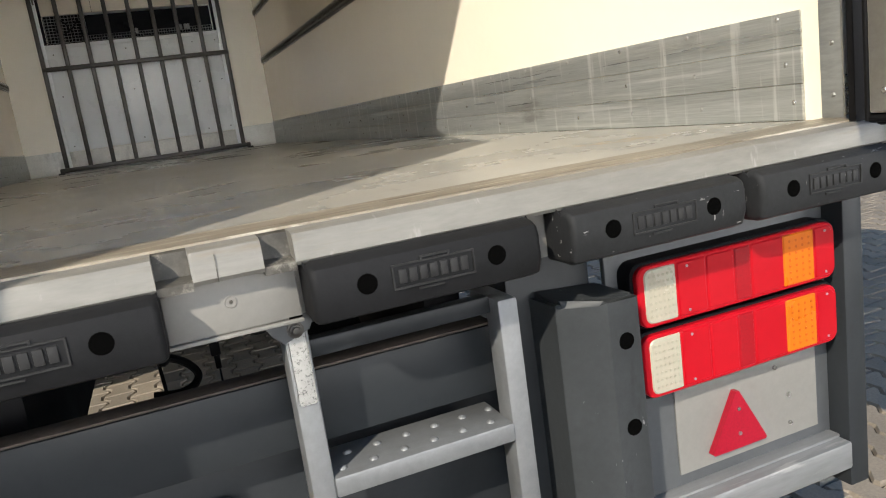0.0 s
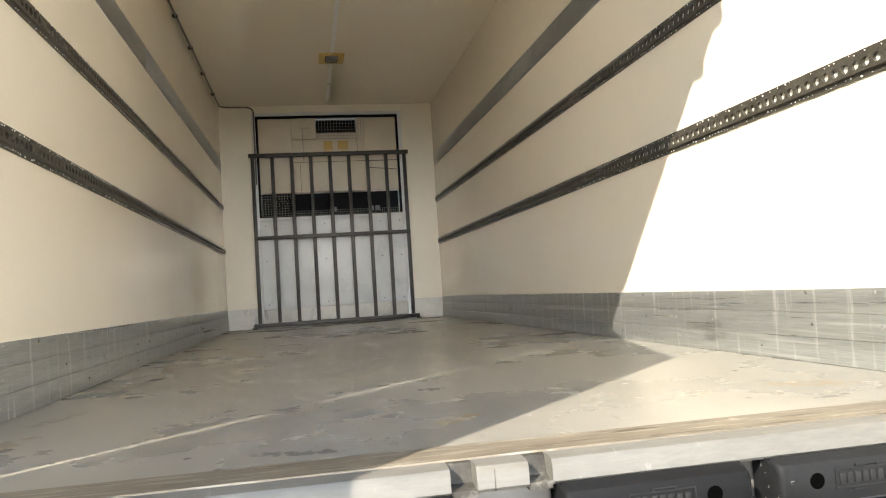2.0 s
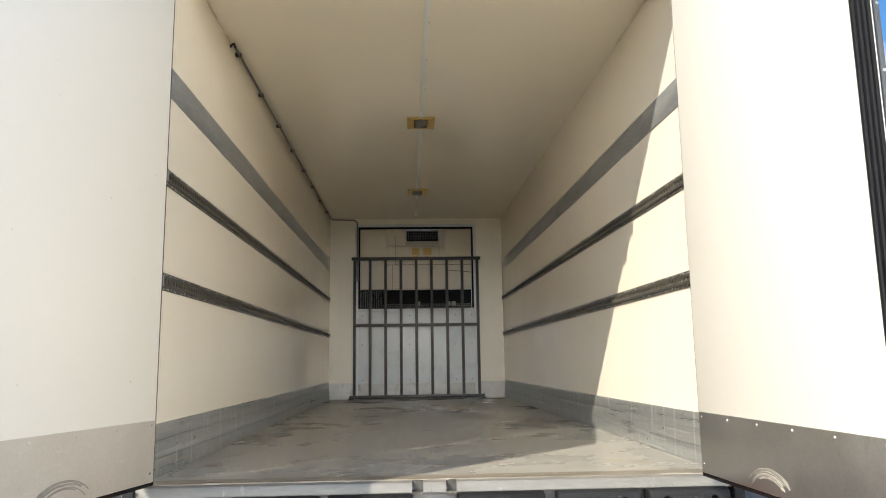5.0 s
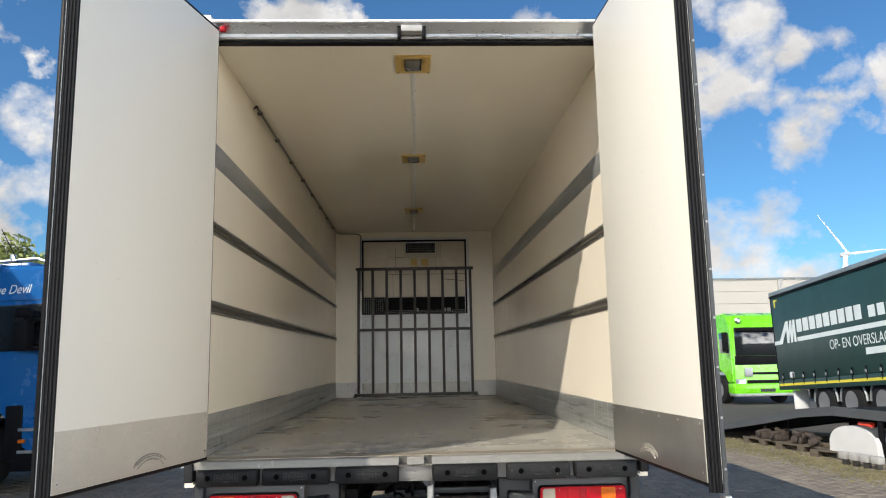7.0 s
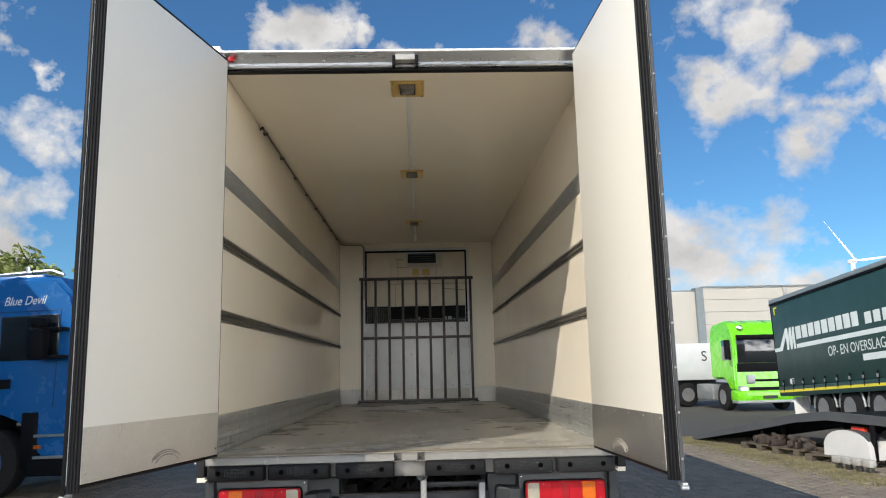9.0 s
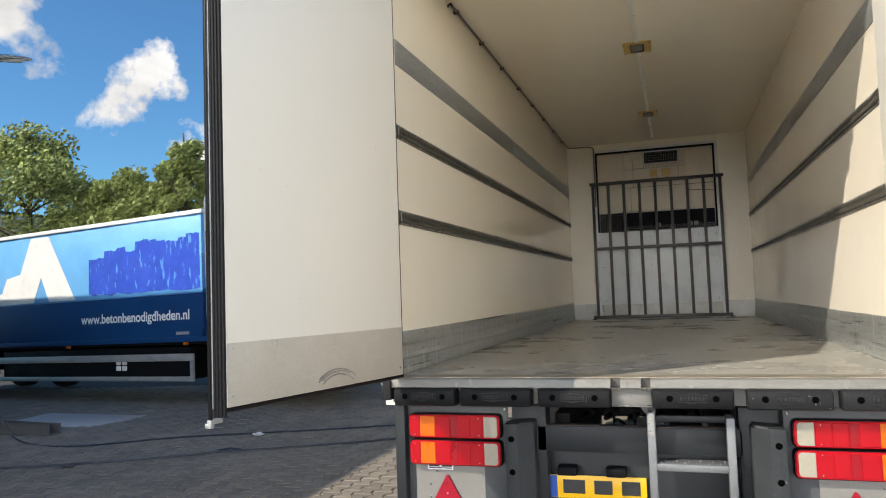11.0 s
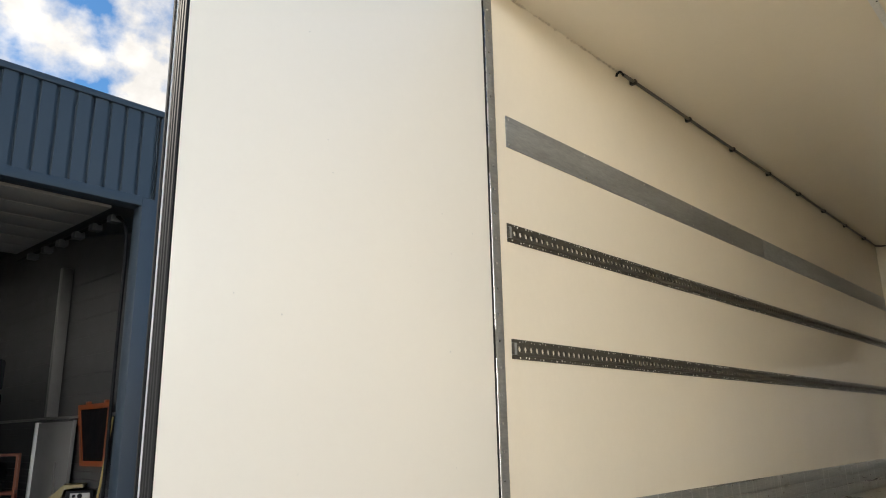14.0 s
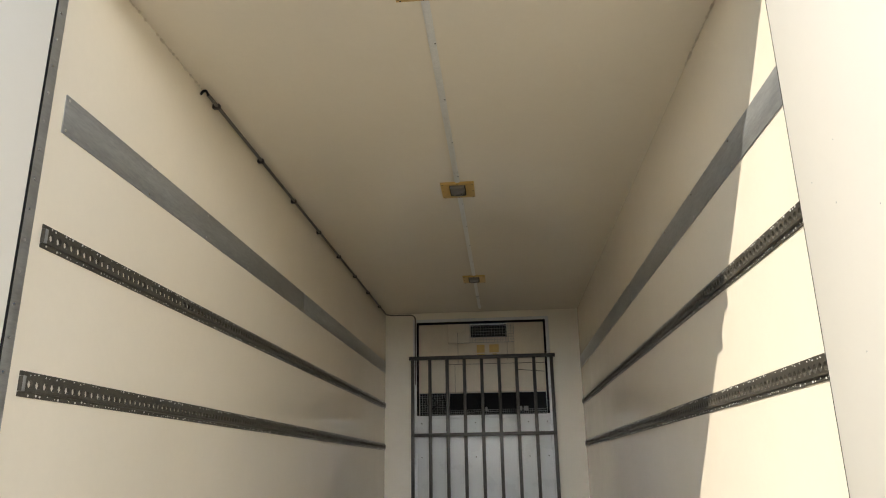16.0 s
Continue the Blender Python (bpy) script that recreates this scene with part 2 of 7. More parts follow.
M["bare_kick"] = surface("bare_metal_kick_sheet", (0.36, 0.35, 0.325), 0.38, 0.8, grain=0.06, grain_scale=110, stain=0.12, stain_scale=4, bump=0.03, rough_var=0.08, layers=(((0.24, 0.23, 0.2), 9.0, 0.62, 0.12, (1, 1, 0.4), 0, 0.5),))
M["floor"] = surface("worn_resin_floor", (0.36, 0.345, 0.305), 0.3, 0.0, grain=0.09, grain_scale=140, stain=0.1, stain_scale=1.1, bump=0.05, bump_scale=30, rough_var=0.09, layers=(
    ((0.47, 0.455, 0.41), 0.9, 0.46, 0.3, (1, 0.6, 1), 20, 0.6), ((0.27, 0.25, 0.205), 1.6, 0.56, 0.22, (1, 0.35, 1), 8, 0.5), ((0.30, 0.27, 0.21), 5.0, 0.58, 0.16, (1.2, 0.6, 1), 40, 0.4),
    ((0.17, 0.155, 0.125), 9.0, 0.66, 0.07, (1.6, 0.5, 1), -60, 0.5), ((0.58, 0.56, 0.5), 46.0, 0.66, 0.05, (0.05, 1, 1), 75, 0.3), ((0.58, 0.55, 0.47), 40.0, 0.67, 0.05, (0.04, 1, 1), 12, 0.35),
    ((0.43, 0.31, 0.15), 13.0, 0.68, 0.04, (0.6, 1.5, 1), 30, 0.55), ((0.16, 0.14, 0.11), 60.0, 0.66, 0.05, (0.3, 1, 1), -30, 0.6)), blots=(
    ((0.13, 0.125, 0.115), -0.37, 0.16, 0.14, 0.035, -14, 0.85), ((0.17, 0.16, 0.14), -1.04, 1.78, 0.42, 0.06, 78, 0.8), ((0.24, 0.16, 0.09), -1.08, 0.58, 0.16, 0.07, 70, 0.8),
    ((0.16, 0.14, 0.115), -1.07, 1.0, 0.2, 0.05, 75, 0.6), ((0.36, 0.25, 0.13), 0.96, 0.37, 0.16, 0.07, -30, 0.5), ((0.14, 0.13, 0.12), 0.84, 0.18, 0.07, 0.015, 0, 0.8), ((0.10, 0.095, 0.085), 1.05, 0.1, 0.03, 0.02, 0, 0.9),
    ((0.40, 0.29, 0.12), -0.62, 0.93, 0.08, 0.03, 20, 0.6), ((0.40, 0.29, 0.12), 0.0, 0.36, 0.12, 0.04, 40, 0.5), ((0.13, 0.12, 0.1), 0.06, 0.62, 0.03, 0.02, 0, 0.7)))
M["floor_lip"] = surface("dirty_floor_edge", (0.25, 0.215, 0.165), 0.45, 0.2, grain=0.15, grain_scale=60, stain=0.25, stain_scale=8, stretch=(0.25, 1, 1), layers=(((0.46, 0.43, 0.36), 55.0, 0.55, 0.08, (0.1, 1.2, 1), 0, 0.75), ((0.06, 0.045, 0.032), 40.0, 0.58, 0.08, (0.14, 1, 1), 0, 0.75), ((0.5, 0.46, 0.38), 14.0, 0.64, 0.05, (0.5, 1, 1), 0, 0.7)))
M["scuff"] = surface("grey_scuff", (0.27, 0.25, 0.215), 0.6, grain=0.2, stain=0.2)
M["rubber"] = surface("black_rubber", (0.007, 0.007, 0.008), 0.5, spec=0.18, grain=0.15, stain=0.25, stain_scale=6)
M["pad"] = surface("scuffed_bumper_rubber", (0.010, 0.0104, 0.0115), 0.6, spec=0.15, grain=0.1, grain_scale=90, stain=0.2, stain_scale=5, bump=0.06, bump_scale=140, spots=((0.10, 0.10, 0.10), 30.0, 0.72, 0.03))
# lighter than the pads: the highlight on the raised moulding is put into the colour
M["pad_relief"] = surface("highlit_rubber_relief", (0.021, 0.0214, 0.022), 0.5, spec=0.2, grain=0.2, stain=0.25, stain_scale=12)
M["void"] = surface("unlit_hole", (0.002, 0.002, 0.002), 0.9, spec=0.0)
M["pad_scuffed"] = surface("white_scuffed_bumper_rubber", (0.017, 0.0178, 0.019), 0.6, spec=0.18, grain=0.1, grain_scale=90, stain=0.2, stain_scale=5, bump=0.08, bump_scale=140, layers=(((0.36, 0.36, 0.35), 60.0, 0.67, 0.04, (0.3, 1, 1.2), 35, 0.8), ((0.36, 0.36, 0.35), 55.0, 0.68, 0.04, (1.2, 1, 0.25), -20, 0.7)))
M["grey_paint"] = surface("grey_chassis_paint", (0.0215, 0.0245, 0.0275), 0.42, spec=0.2, grain=0.05, stain=0.12, stain_scale=4, spots=((0.02, 0.018, 0.017), 7.0, 0.66, 0.1))
M["post_paint"] = surface("chipped_grey_post", (0.033, 0.0365, 0.039), 0.45, spec=0.25, grain=0.08, stain=0.15, stain_scale=5, bump=0.05, layers=(((0.3, 0.3, 0.29), 60.0, 0.7, 0.03, (1, 1, 0.6), 0, 0.8), ((0.015, 0.015, 0.015), 14.0, 0.62, 0.08, (1, 1, 0.4), 0, 0.5)))
M["mid_grey"] = surface("mid_grey_steel_paint", (0.074, 0.079, 0.084), 0.45, spec=0.25, grain=0.05, stain=0.12, stain_scale=3, spots=((0.06, 0.057, 0.054), 6.0, 0.66, 0.1))
M["rail_white"] = surface("weathered_rail_paint", (0.23, 0.225, 0.21), 0.6, grain=0.08, stain=0.2, stain_scale=4, spots=((0.12, 0.115, 0.1), 5.0, 0.62, 0.1))
M["front_kick"] = surface("scuffed_pale_kick_plate", (0.60, 0.60, 0.57), 0.45, 0.1, grain=0.08, stain=0.15, stain_scale=4, layers=(((0.3, 0.29, 0.27), 8.0, 0.6, 0.1, (1, 1, 0.5), 0, 0.6),))
M["light_grey"] = surface("light_grey_plate", (0.36, 0.35, 0.33), 0.45, grain=0.05, stain=0.1, spots=((0.25, 0.22, 0.19), 5.0, 0.66, 0.1))
M["column_grey"] = surface("grey_column_paint", (0.12, 0.118, 0.112), 0.5, stain=0.12, stain_scale=3)
# the leaf's grey is lowered to hold the shade inside the hall
M["shaded_leaf_grey"] = surface("shaded_grey_door_leaf", (0.13, 0.128, 0.122), 0.5, stain=0.1, stain_scale=2)
M["ladder_steel"] = surface("dull_ladder_steel", (0.165, 0.172, 0.178), 0.42, 0.3, spec=0.4, grain=0.08, stain=0.14, spots=((0.11, 0.106, 0.1), 6.0, 0.66, 0.1))
M["conduit"] = surface("dull_zinc_conduit", (0.17, 0.16, 0.145), 0.5, 0.3, grain=0.1, stain=0.2, stain_scale=6)
M["peeling"] = surface("speckled_peeling_paint", (0.3, 0.3, 0.29), 0.6, grain=0.1, spots=((0.09, 0.09, 0.09), 260.0, 0.55, 0.05))
M["cover_grey"] = surface("pale_cover_plate", (0.20, 0.194, 0.18), 0.48, 0.1, spec=0.3, grain=0.04, stain=0.08)
M["rust"] = surface("rusty_flange", (0.055, 0.042, 0.034), 0.75, grain=0.25, stain=0.35, stain_scale=9, bump=0.2)
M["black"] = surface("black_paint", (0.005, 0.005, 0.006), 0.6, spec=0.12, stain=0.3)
M["black_gloss"] = surface("glossy_black", (0.012, 0.012, 0.014), 0.12)
M["bar_steel"] = surface("bare_steel_tube", (0.055, 0.051, 0.046), 0.45, 0.3, grain=0.12, stain=0.25, stain_scale=6)
M["red_lens"] = surface("red_lamp_lens", (0.37, 0.003, 0.010), 0.35, spec=0.2, grain=0.03, stain=0.05, coat=0.06)
M["dark_red_lens"] = surface("dark_red_reflex", (0.27, 0.004, 0.01), 0.3, spec=0.3, grain=0.1, grain_scale=200, coat=0.12)
M["amber_lens"] = surface("amber_lamp_lens", (0.56, 0.125, 0.006), 0.3, spec=0.3, grain=0.04, coat=0.12)
M["amber_dot"] = surface("amber_lens_dot", (0.42, 0.08, 0.005), 0.3, spec=0.3)
M["clear_lens"] = surface("cream_led_lens", (0.35, 0.325, 0.26), 0.25, grain=0.05, coat=0.4)
M["led"] = surface("led_dot", (0.27, 0.25, 0.19), 0.3)
M["triangle"] = surface("red_reflex_triangle", (0.3, 0.006, 0.02), 0.35, spec=0.3, grain=0.1, grain_scale=200)
M["plate_yellow"] = surface("yellow_plate", (0.85, 0.47, 0.01), 0.35, stain=0.04)
M["plate_blue"] = surface("blue_plate_band", (0.02, 0.09, 0.42), 0.35)
M["ink"] = surface("dark_ink", (0.02, 0.02, 0.022), 0.5)
M["sticker"] = surface("white_sticker", (0.75, 0.75, 0.74), 0.4)
M["yellow_lamp"] = surface("yellowed_lamp_housing", (0.62, 0.42, 0.14), 0.4, stain=0.1)
M["lamp_glass"] = surface("dusty_lamp_glass", (0.16, 0.15, 0.135), 0.25, stain=0.2, coat=0.3)
M["white_paint"] = surface("white_paint", (0.78, 0.78, 0.76), 0.35, stain=0.06)
M["paver"] = surface("grey_concrete_paver", (0.185, 0.157, 0.123), 0.82, grain=0.14, grain_scale=90, stain=0.18, stain_scale=1.1, bump=0.25, bump_scale=150, per_island=0.17, per_object=0.17)
M["joint"] = surface("sandy_joint_ground", (0.05, 0.045, 0.037), 0.9, grain=0.2, stain=0.2, stain_scale=0.7)
M["asphalt"] = surface("yard_asphalt", (0.075, 0.067, 0.057), 0.85, grain=0.2, grain_scale=40, stain=0.15, stain_scale=0.3)
M["moss"] = surface("mossy_verge", (0.15, 0.13, 0.06), 0.95, grain=0.3, grain_scale=40, stain=0.4, stain_scale=2, bump=0.5, bump_scale=50)
M["cladding"] = surface("blue_grey_cladding", (0.044, 0.060, 0.078), 0.45, spec=0.4, grain=0.03, stain=0.07, stain_scale=1.0)
# masonry colour includes the gloom behind the gate
M["hall_wall"] = surface("shaded_grey_masonry", (0.048, 0.047, 0.045), 0.85, grain=0.08, stain=0.1)
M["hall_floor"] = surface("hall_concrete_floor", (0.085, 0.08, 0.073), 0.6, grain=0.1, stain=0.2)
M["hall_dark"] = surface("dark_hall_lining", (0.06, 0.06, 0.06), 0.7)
M["concrete"] = surface("light_concrete", (0.32, 0.295, 0.25), 0.8, grain=0.1, stain=0.15, bump=0.1)
M["blue_dark"] = surface("deep_blue_paint", (0.004, 0.04, 0.14), 0.42, spec=0.3, grain=0.03, stain=0.08)
M["blue_rim"] = surface("blue_rim_paint", (0.006, 0.06, 0.2), 0.4, stain=0.15)
M["blue_cab"] = surface("bright_blue_cab_paint", (0.006, 0.1, 0.32), 0.25, grain=0.02, stain=0.05, coat=0.6)
M["blue_sky"] = surface("light_blue_tarpaulin", (0.14, 0.42, 0.78), 0.42, grain=0.03, stain=0.12, stain_scale=1.2)
M["blue_patch"] = surface("royal_blue_overpaint", (0.02, 0.07, 0.47), 0.45, grain=0.12, grain_scale=6, stain=0.15, stain_scale=2.0, layers=(((0.12, 0.34, 0.72), 9.0, 0.6, 0.05, (1.6, 1, 0.35), 0, 0.8), ((0.12, 0.34, 0.72), 5.0, 0.66, 0.05, (1, 1, 1), 0, 0.7)))
M["tyre"] = surface("tyre_rubber", (0.014, 0.014, 0.014), 0.85, spec=0.2, grain=0.2, stain=0.3)
M["rim"] = surface("steel_rim", (0.2, 0.2, 0.2), 0.45, 0.2, stain=0.2)
M["chrome"] = surface("polished_steel", (0.5, 0.5, 0.5), 0.3, 0.9, stain=0.12)
M["glass_dark"] = surface("dark_vehicle_glass", (0.015, 0.018, 0.02), 0.06, coat=0.8)
M["green_cab"] = surface("lime_green_paint", (0.16, 0.62, 0.015), 0.28, grain=0.02, stain=0.04, coat=0.5)
M["green_tarp"] = surface("dark_green_tarpaulin", (0.014, 0.047, 0.04), 0.45, grain=0.05, stain=0.12, stain_scale=0.8, bump=0.04, bump_scale=3)
M["letter"] = surface("pale_print", (0.66, 0.70, 0.68), 0.5, stain=0.05)
M["yellow_strip"] = surface("yellow_marking", (0.7, 0.6, 0.05), 0.4)
M["red_strap"] = surface("red_hub", (0.7, 0.06, 0.03), 0.4)
M["warehouse"] = surface("beige_sandwich_panel", (0.43, 0.405, 0.355), 0.6, grain=0.02, stain=0.05, stain_scale=0.3)
M["warehouse_dark"] = surface("grey_blue_flashing", (0.16, 0.19, 0.2), 0.5)
M["far_grey"] = surface("far_ribbed_facade", (0.22, 0.24, 0.24), 0.6)
M["timber"] = surface("weathered_pallet_wood", (0.10, 0.08, 0.058), 0.85, grain=0.2, grain_scale=30, stain=0.3, stretch=(0.3, 1, 1))
M["bark"] = surface("tree_bark", (0.09, 0.07, 0.05), 0.9, grain=0.3, stain=0.3, bump=0.4)
M["leaf"] = surface("tree_leaves", (0.19, 0.225, 0.06), 0.6, grain=0.1, stain=0.2, stain_scale=0.5, per_island=0.25)
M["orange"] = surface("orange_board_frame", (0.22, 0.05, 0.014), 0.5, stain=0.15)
# yellow dimmed in the colour itself, as it stands in the hall's shade
M["shaded_washer_yellow"] = surface("shaded_yellow_plastic", (0.13, 0.092, 0.008), 0.4, stain=0.1)
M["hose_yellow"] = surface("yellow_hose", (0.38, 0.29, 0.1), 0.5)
M["hose_blue"] = surface("dark_blue_hose", (0.012, 0.017, 0.03), 0.5)
M["white_plastic"] = surface("white_plastic", (0.6, 0.6, 0.59), 0.35, stain=0.06)
M["felt"] = surface("grey_felt_mat", (0.085, 0.085, 0.085), 0.95, bump=0.3)


# ---- mesh helpers ----
def box(bm, x0, x1, y0, y1, z0, z1):
    v = [bm.verts.new((x, y, z)) for z in (z0, z1) for y in (y0, y1) for x in (x0, x1)]
    for f in ((0, 1, 3, 2), (4, 6, 7, 5), (0, 4, 5, 1), (2, 3, 7, 6), (0, 2, 6, 4), (1, 5, 7, 3)):
        bm.faces.new([v[i] for i in f])
    return v


def merge(bm, t):
    me = bpy.data.meshes.new("tmp")
    t.to_mesh(me)
    t.free()
    bm.from_mesh(me)
    bpy.data.meshes.remove(me)


def rbox(bm, x0, x1, y0, y1, z0, z1, r=0.005, seg=2):
    t = bmesh.new()
    box(t, x0, x1, y0, y1, z0, z1)
    bmesh.ops.bevel(t, geom=t.edges[:], offset=r, segments=seg, affect="EDGES", profile=0.5)
    merge(bm, t)


def ring(bm, c, u, v, r, seg):
    return [bm.verts.new(c + u * (r * math.cos(a)) + v * (r * math.sin(a))) for a in (2 * math.pi * i / seg for i in range(seg))]


def frame_of(d):
    u = d.orthogonal().normalized()
    return u, d.cross(u).normalized()


def skin(bm, rings, caps=True):
    for a, b in zip(rings, rings[1:]):
        n = len(a)
        for i in range(n):
            bm.faces.new((a[i], a[(i + 1) % n], b[(i + 1) % n], b[i]))
    if caps:
        bm.faces.new(rings[0][::-1])
        bm.faces.new(rings[-1])


def cyl(bm, p0, p1, r, seg=12, r2=None):
    p0, p1 = Vector(p0), Vector(p1)
    u, v = frame_of((p1 - p0).normalized())
    skin(bm, [ring(bm, p0, u, v, r, seg), ring(bm, p1, u, v, r if r2 is None else r2, seg)])


def tube(bm, pts, r, seg=8):
    pts = [Vector(p) for p in pts]
    u = None
    rings = []
    for i, p in enumerate(pts):
        d = (pts[min(i + 1, len(pts) - 1)] - pts[max(i - 1, 0)]).normalized()
        if u is None:
            u = d.orthogonal().normalized()
        u = (u - d * u.dot(d)).normalized()
        rings.append(ring(bm, p, u, d.cross(u).normalized(), r, seg))
    skin(bm, rings)


def smooth_line(pts, steps=6):
    pts = [Vector(p) for p in pts]
    out = []
    for i in range(len(pts) - 1):
        a, b = pts[i], pts[i + 1]
        p, q = pts[max(i - 1, 0)], pts[min(i + 2, len(pts) - 1)]
        for k in range(steps):
            t = k / steps
            out.append(0.5 * ((2 * a) + (b - p) * t + (2 * p - 5 * a + 4 * b - q) * t * t + (3 * a - p - 3 * b + q) * t ** 3))
    return out + [pts[-1]]


def prism(bm, poly, axis, a, b):
    """Extrudes a polygon in the two other axes, in x, y, z order, from a to b along axis."""
    def put(p, c):
        return {"x": (c, p[0], p[1]), "y": (p[0], c, p[1]), "z": (p[0], p[1], c)}[axis]
    lo = [bm.verts.new(put(p, a)) for p in poly]
    hi = [bm.verts.new(put(p, b)) for p in poly]
    skin(bm, [lo, hi])


def lathe(bm, prof, centre, axis, seg=20, caps=True):
    """Turns a profile of (radius, along) round axis through centre."""
    centre, axis = Vector(centre), Vector(axis).normalized()
    u, v = frame_of(axis)
    skin(bm, [ring(bm, centre + axis * h, u, v, max(r, 0.0005), seg) for r, h in prof], caps)


# small alike pieces that are drawn together but are parts of their own
PIECES = {"tread_studs": "stud", "board_screws": "screw", "kick_rivets": "rivet", "strip_rivets": "rivet", "header_bolts": "bolt", "conduit_clip": "conduit_clip", "kick_screws": "screw",
          "post_rivets": "rivet", "edge_rivets": "rivet", "panel_rivets": "rivet", "lens_screws": "screw", "reflector_screws": "screw", "screws": "screw", "fan": "fan_piece",
          "warning_label": "warning_label", "motor_bracket": "motor_bracket", "trunking_screws": "screw", "plate_rib": "plate_rib", "cross_bearers": "cross_bearer", "air_lines": "air_line",
          "knobs": "knob", "bolts": "bolt", "locker_labels": "locker_label", "unit_stay": "unit_stay", "outlet_slats": "slat", "mudguard": "mudguard", "sticker_bars": "sticker_bar", "panel_nicks": "nick", "sealant": "sealant_crumb", "door_seam": "door_seam"}


def islands(bm):
    """The loose pieces of a bmesh, each as a bmesh of its own."""
    left, found = set(bm.verts), []
    while left:
        seed = next(v for v in bm.verts if v in left)
        todo, got = [seed], []
        left.discard(seed)
        while todo:
            v = todo.pop()
            got.append(v)
            for e in v.link_edges:
                w = e.other_vert(v)
                if w in left:
                    left.discard(w)
                    todo.append(w)
        one, same = bmesh.new(), {}
        for v in got:
            same[v] = one.verts.new(v.co)
        for f in {f for v in got for f in v.link_faces}:
            one.faces.new([same[v] for v in f.verts])
        found.append(one)
    bm.free()
    return found


def part(name, bm, material, parent=None, label=""):
    if name in PIECES:
        obs = [solid(PIECES[name], one, material, parent, label) for one in islands(bm)]
        return obs[-1]
    return solid(name, bm, material, parent, label)


def solid(name, bm, material, parent=None, label=""):
    bmesh.ops.recalc_face_normals(bm, faces=bm.faces[:])
    me = bpy.data.meshes.new(name)
    bm.to_mesh(me)
    bm.free()
    for p in me.polygons:
        p.use_smooth = True
    me.set_sharp_from_angle(angle=radians(32))
    me.materials.append(M[material])
    ob = new(name, me)
    ob.parent = parent
    if label:
        tagged(ob, label)
    return ob


def thing(name, label, category, m=None, group="", kind=""):
    ob = new(name)
    ob.empty_display_size = 0.1
    if m is not None:
        ob.matrix_basis = m
    return tagged(ob, label, category, group, kind)


def B():
    return bmesh.new()


def boxes(*specs):
    bm = bmesh.new()
    for s in specs:
        box(bm, *s)
    return bm


def rboxes(r, *specs):
    bm = bmesh.new()
    for s in specs:
        rbox(bm, *s, r)
    return bm


def each(name, material, parent, label, r, *specs):
    """One part for each box given."""
    return [part(name, rboxes(r, sp), material, parent, label) for sp in specs]


def words(text, size, material, parent, m, name="lettering", shear=0.0, squeeze=1.0, label="", bold=0.0):
    cu = bpy.data.curves.new(name, "FONT")
    cu.body, cu.size, cu.extrude, cu.shear, cu.offset = text, size, 0.001, shear, bold * size
    cu.materials.append(M[material])
    ob = new(name, cu)
    ob.parent = parent
    ob.matrix_basis = m @ Matrix.Diagonal((squeeze, 1, 1, 1))
    if label:
        tagged(ob, label)
    return ob


def ground_z(x, y):
    """The yard falls away gently behind the hall's corner."""
    k = min(max((y - 3.8) / 2.0, 0), 1) * min(max((-x - 6.3) / 1.0, 0), 1)
    return -0.0209 * max(0, min(-x - 6.3, 14)) * k


# ---- the refrigerated truck, standing with both rear doors open ----
truck = thing("refrigerated_truck", "refrigerated box truck with open rear doors, empty cream cargo box", "truck")
W, LEN, ZF = 1.24, 7.23, 1.2


def ceil_z(y):
    return 3.70 + 0.0105 * y


floor_bm = boxes((-W, W, 0.055, LEN, 1.062, ZF))
part("cargo_floor", floor_bm, "floor", truck, "worn grey-brown resin cargo floor with scuffs")
bm = B()
prism(bm, [(0.0, ceil_z(0)), (LEN + 0.08, ceil_z(LEN + 0.08)), (LEN + 0.08, 3.97), (0.16, 3.875), (0.0, 3.79)], "x", -W - 0.06, W + 0.06)
roof = part("roof", bm, "ceiling", truck, "glossy cream insulated ceiling")


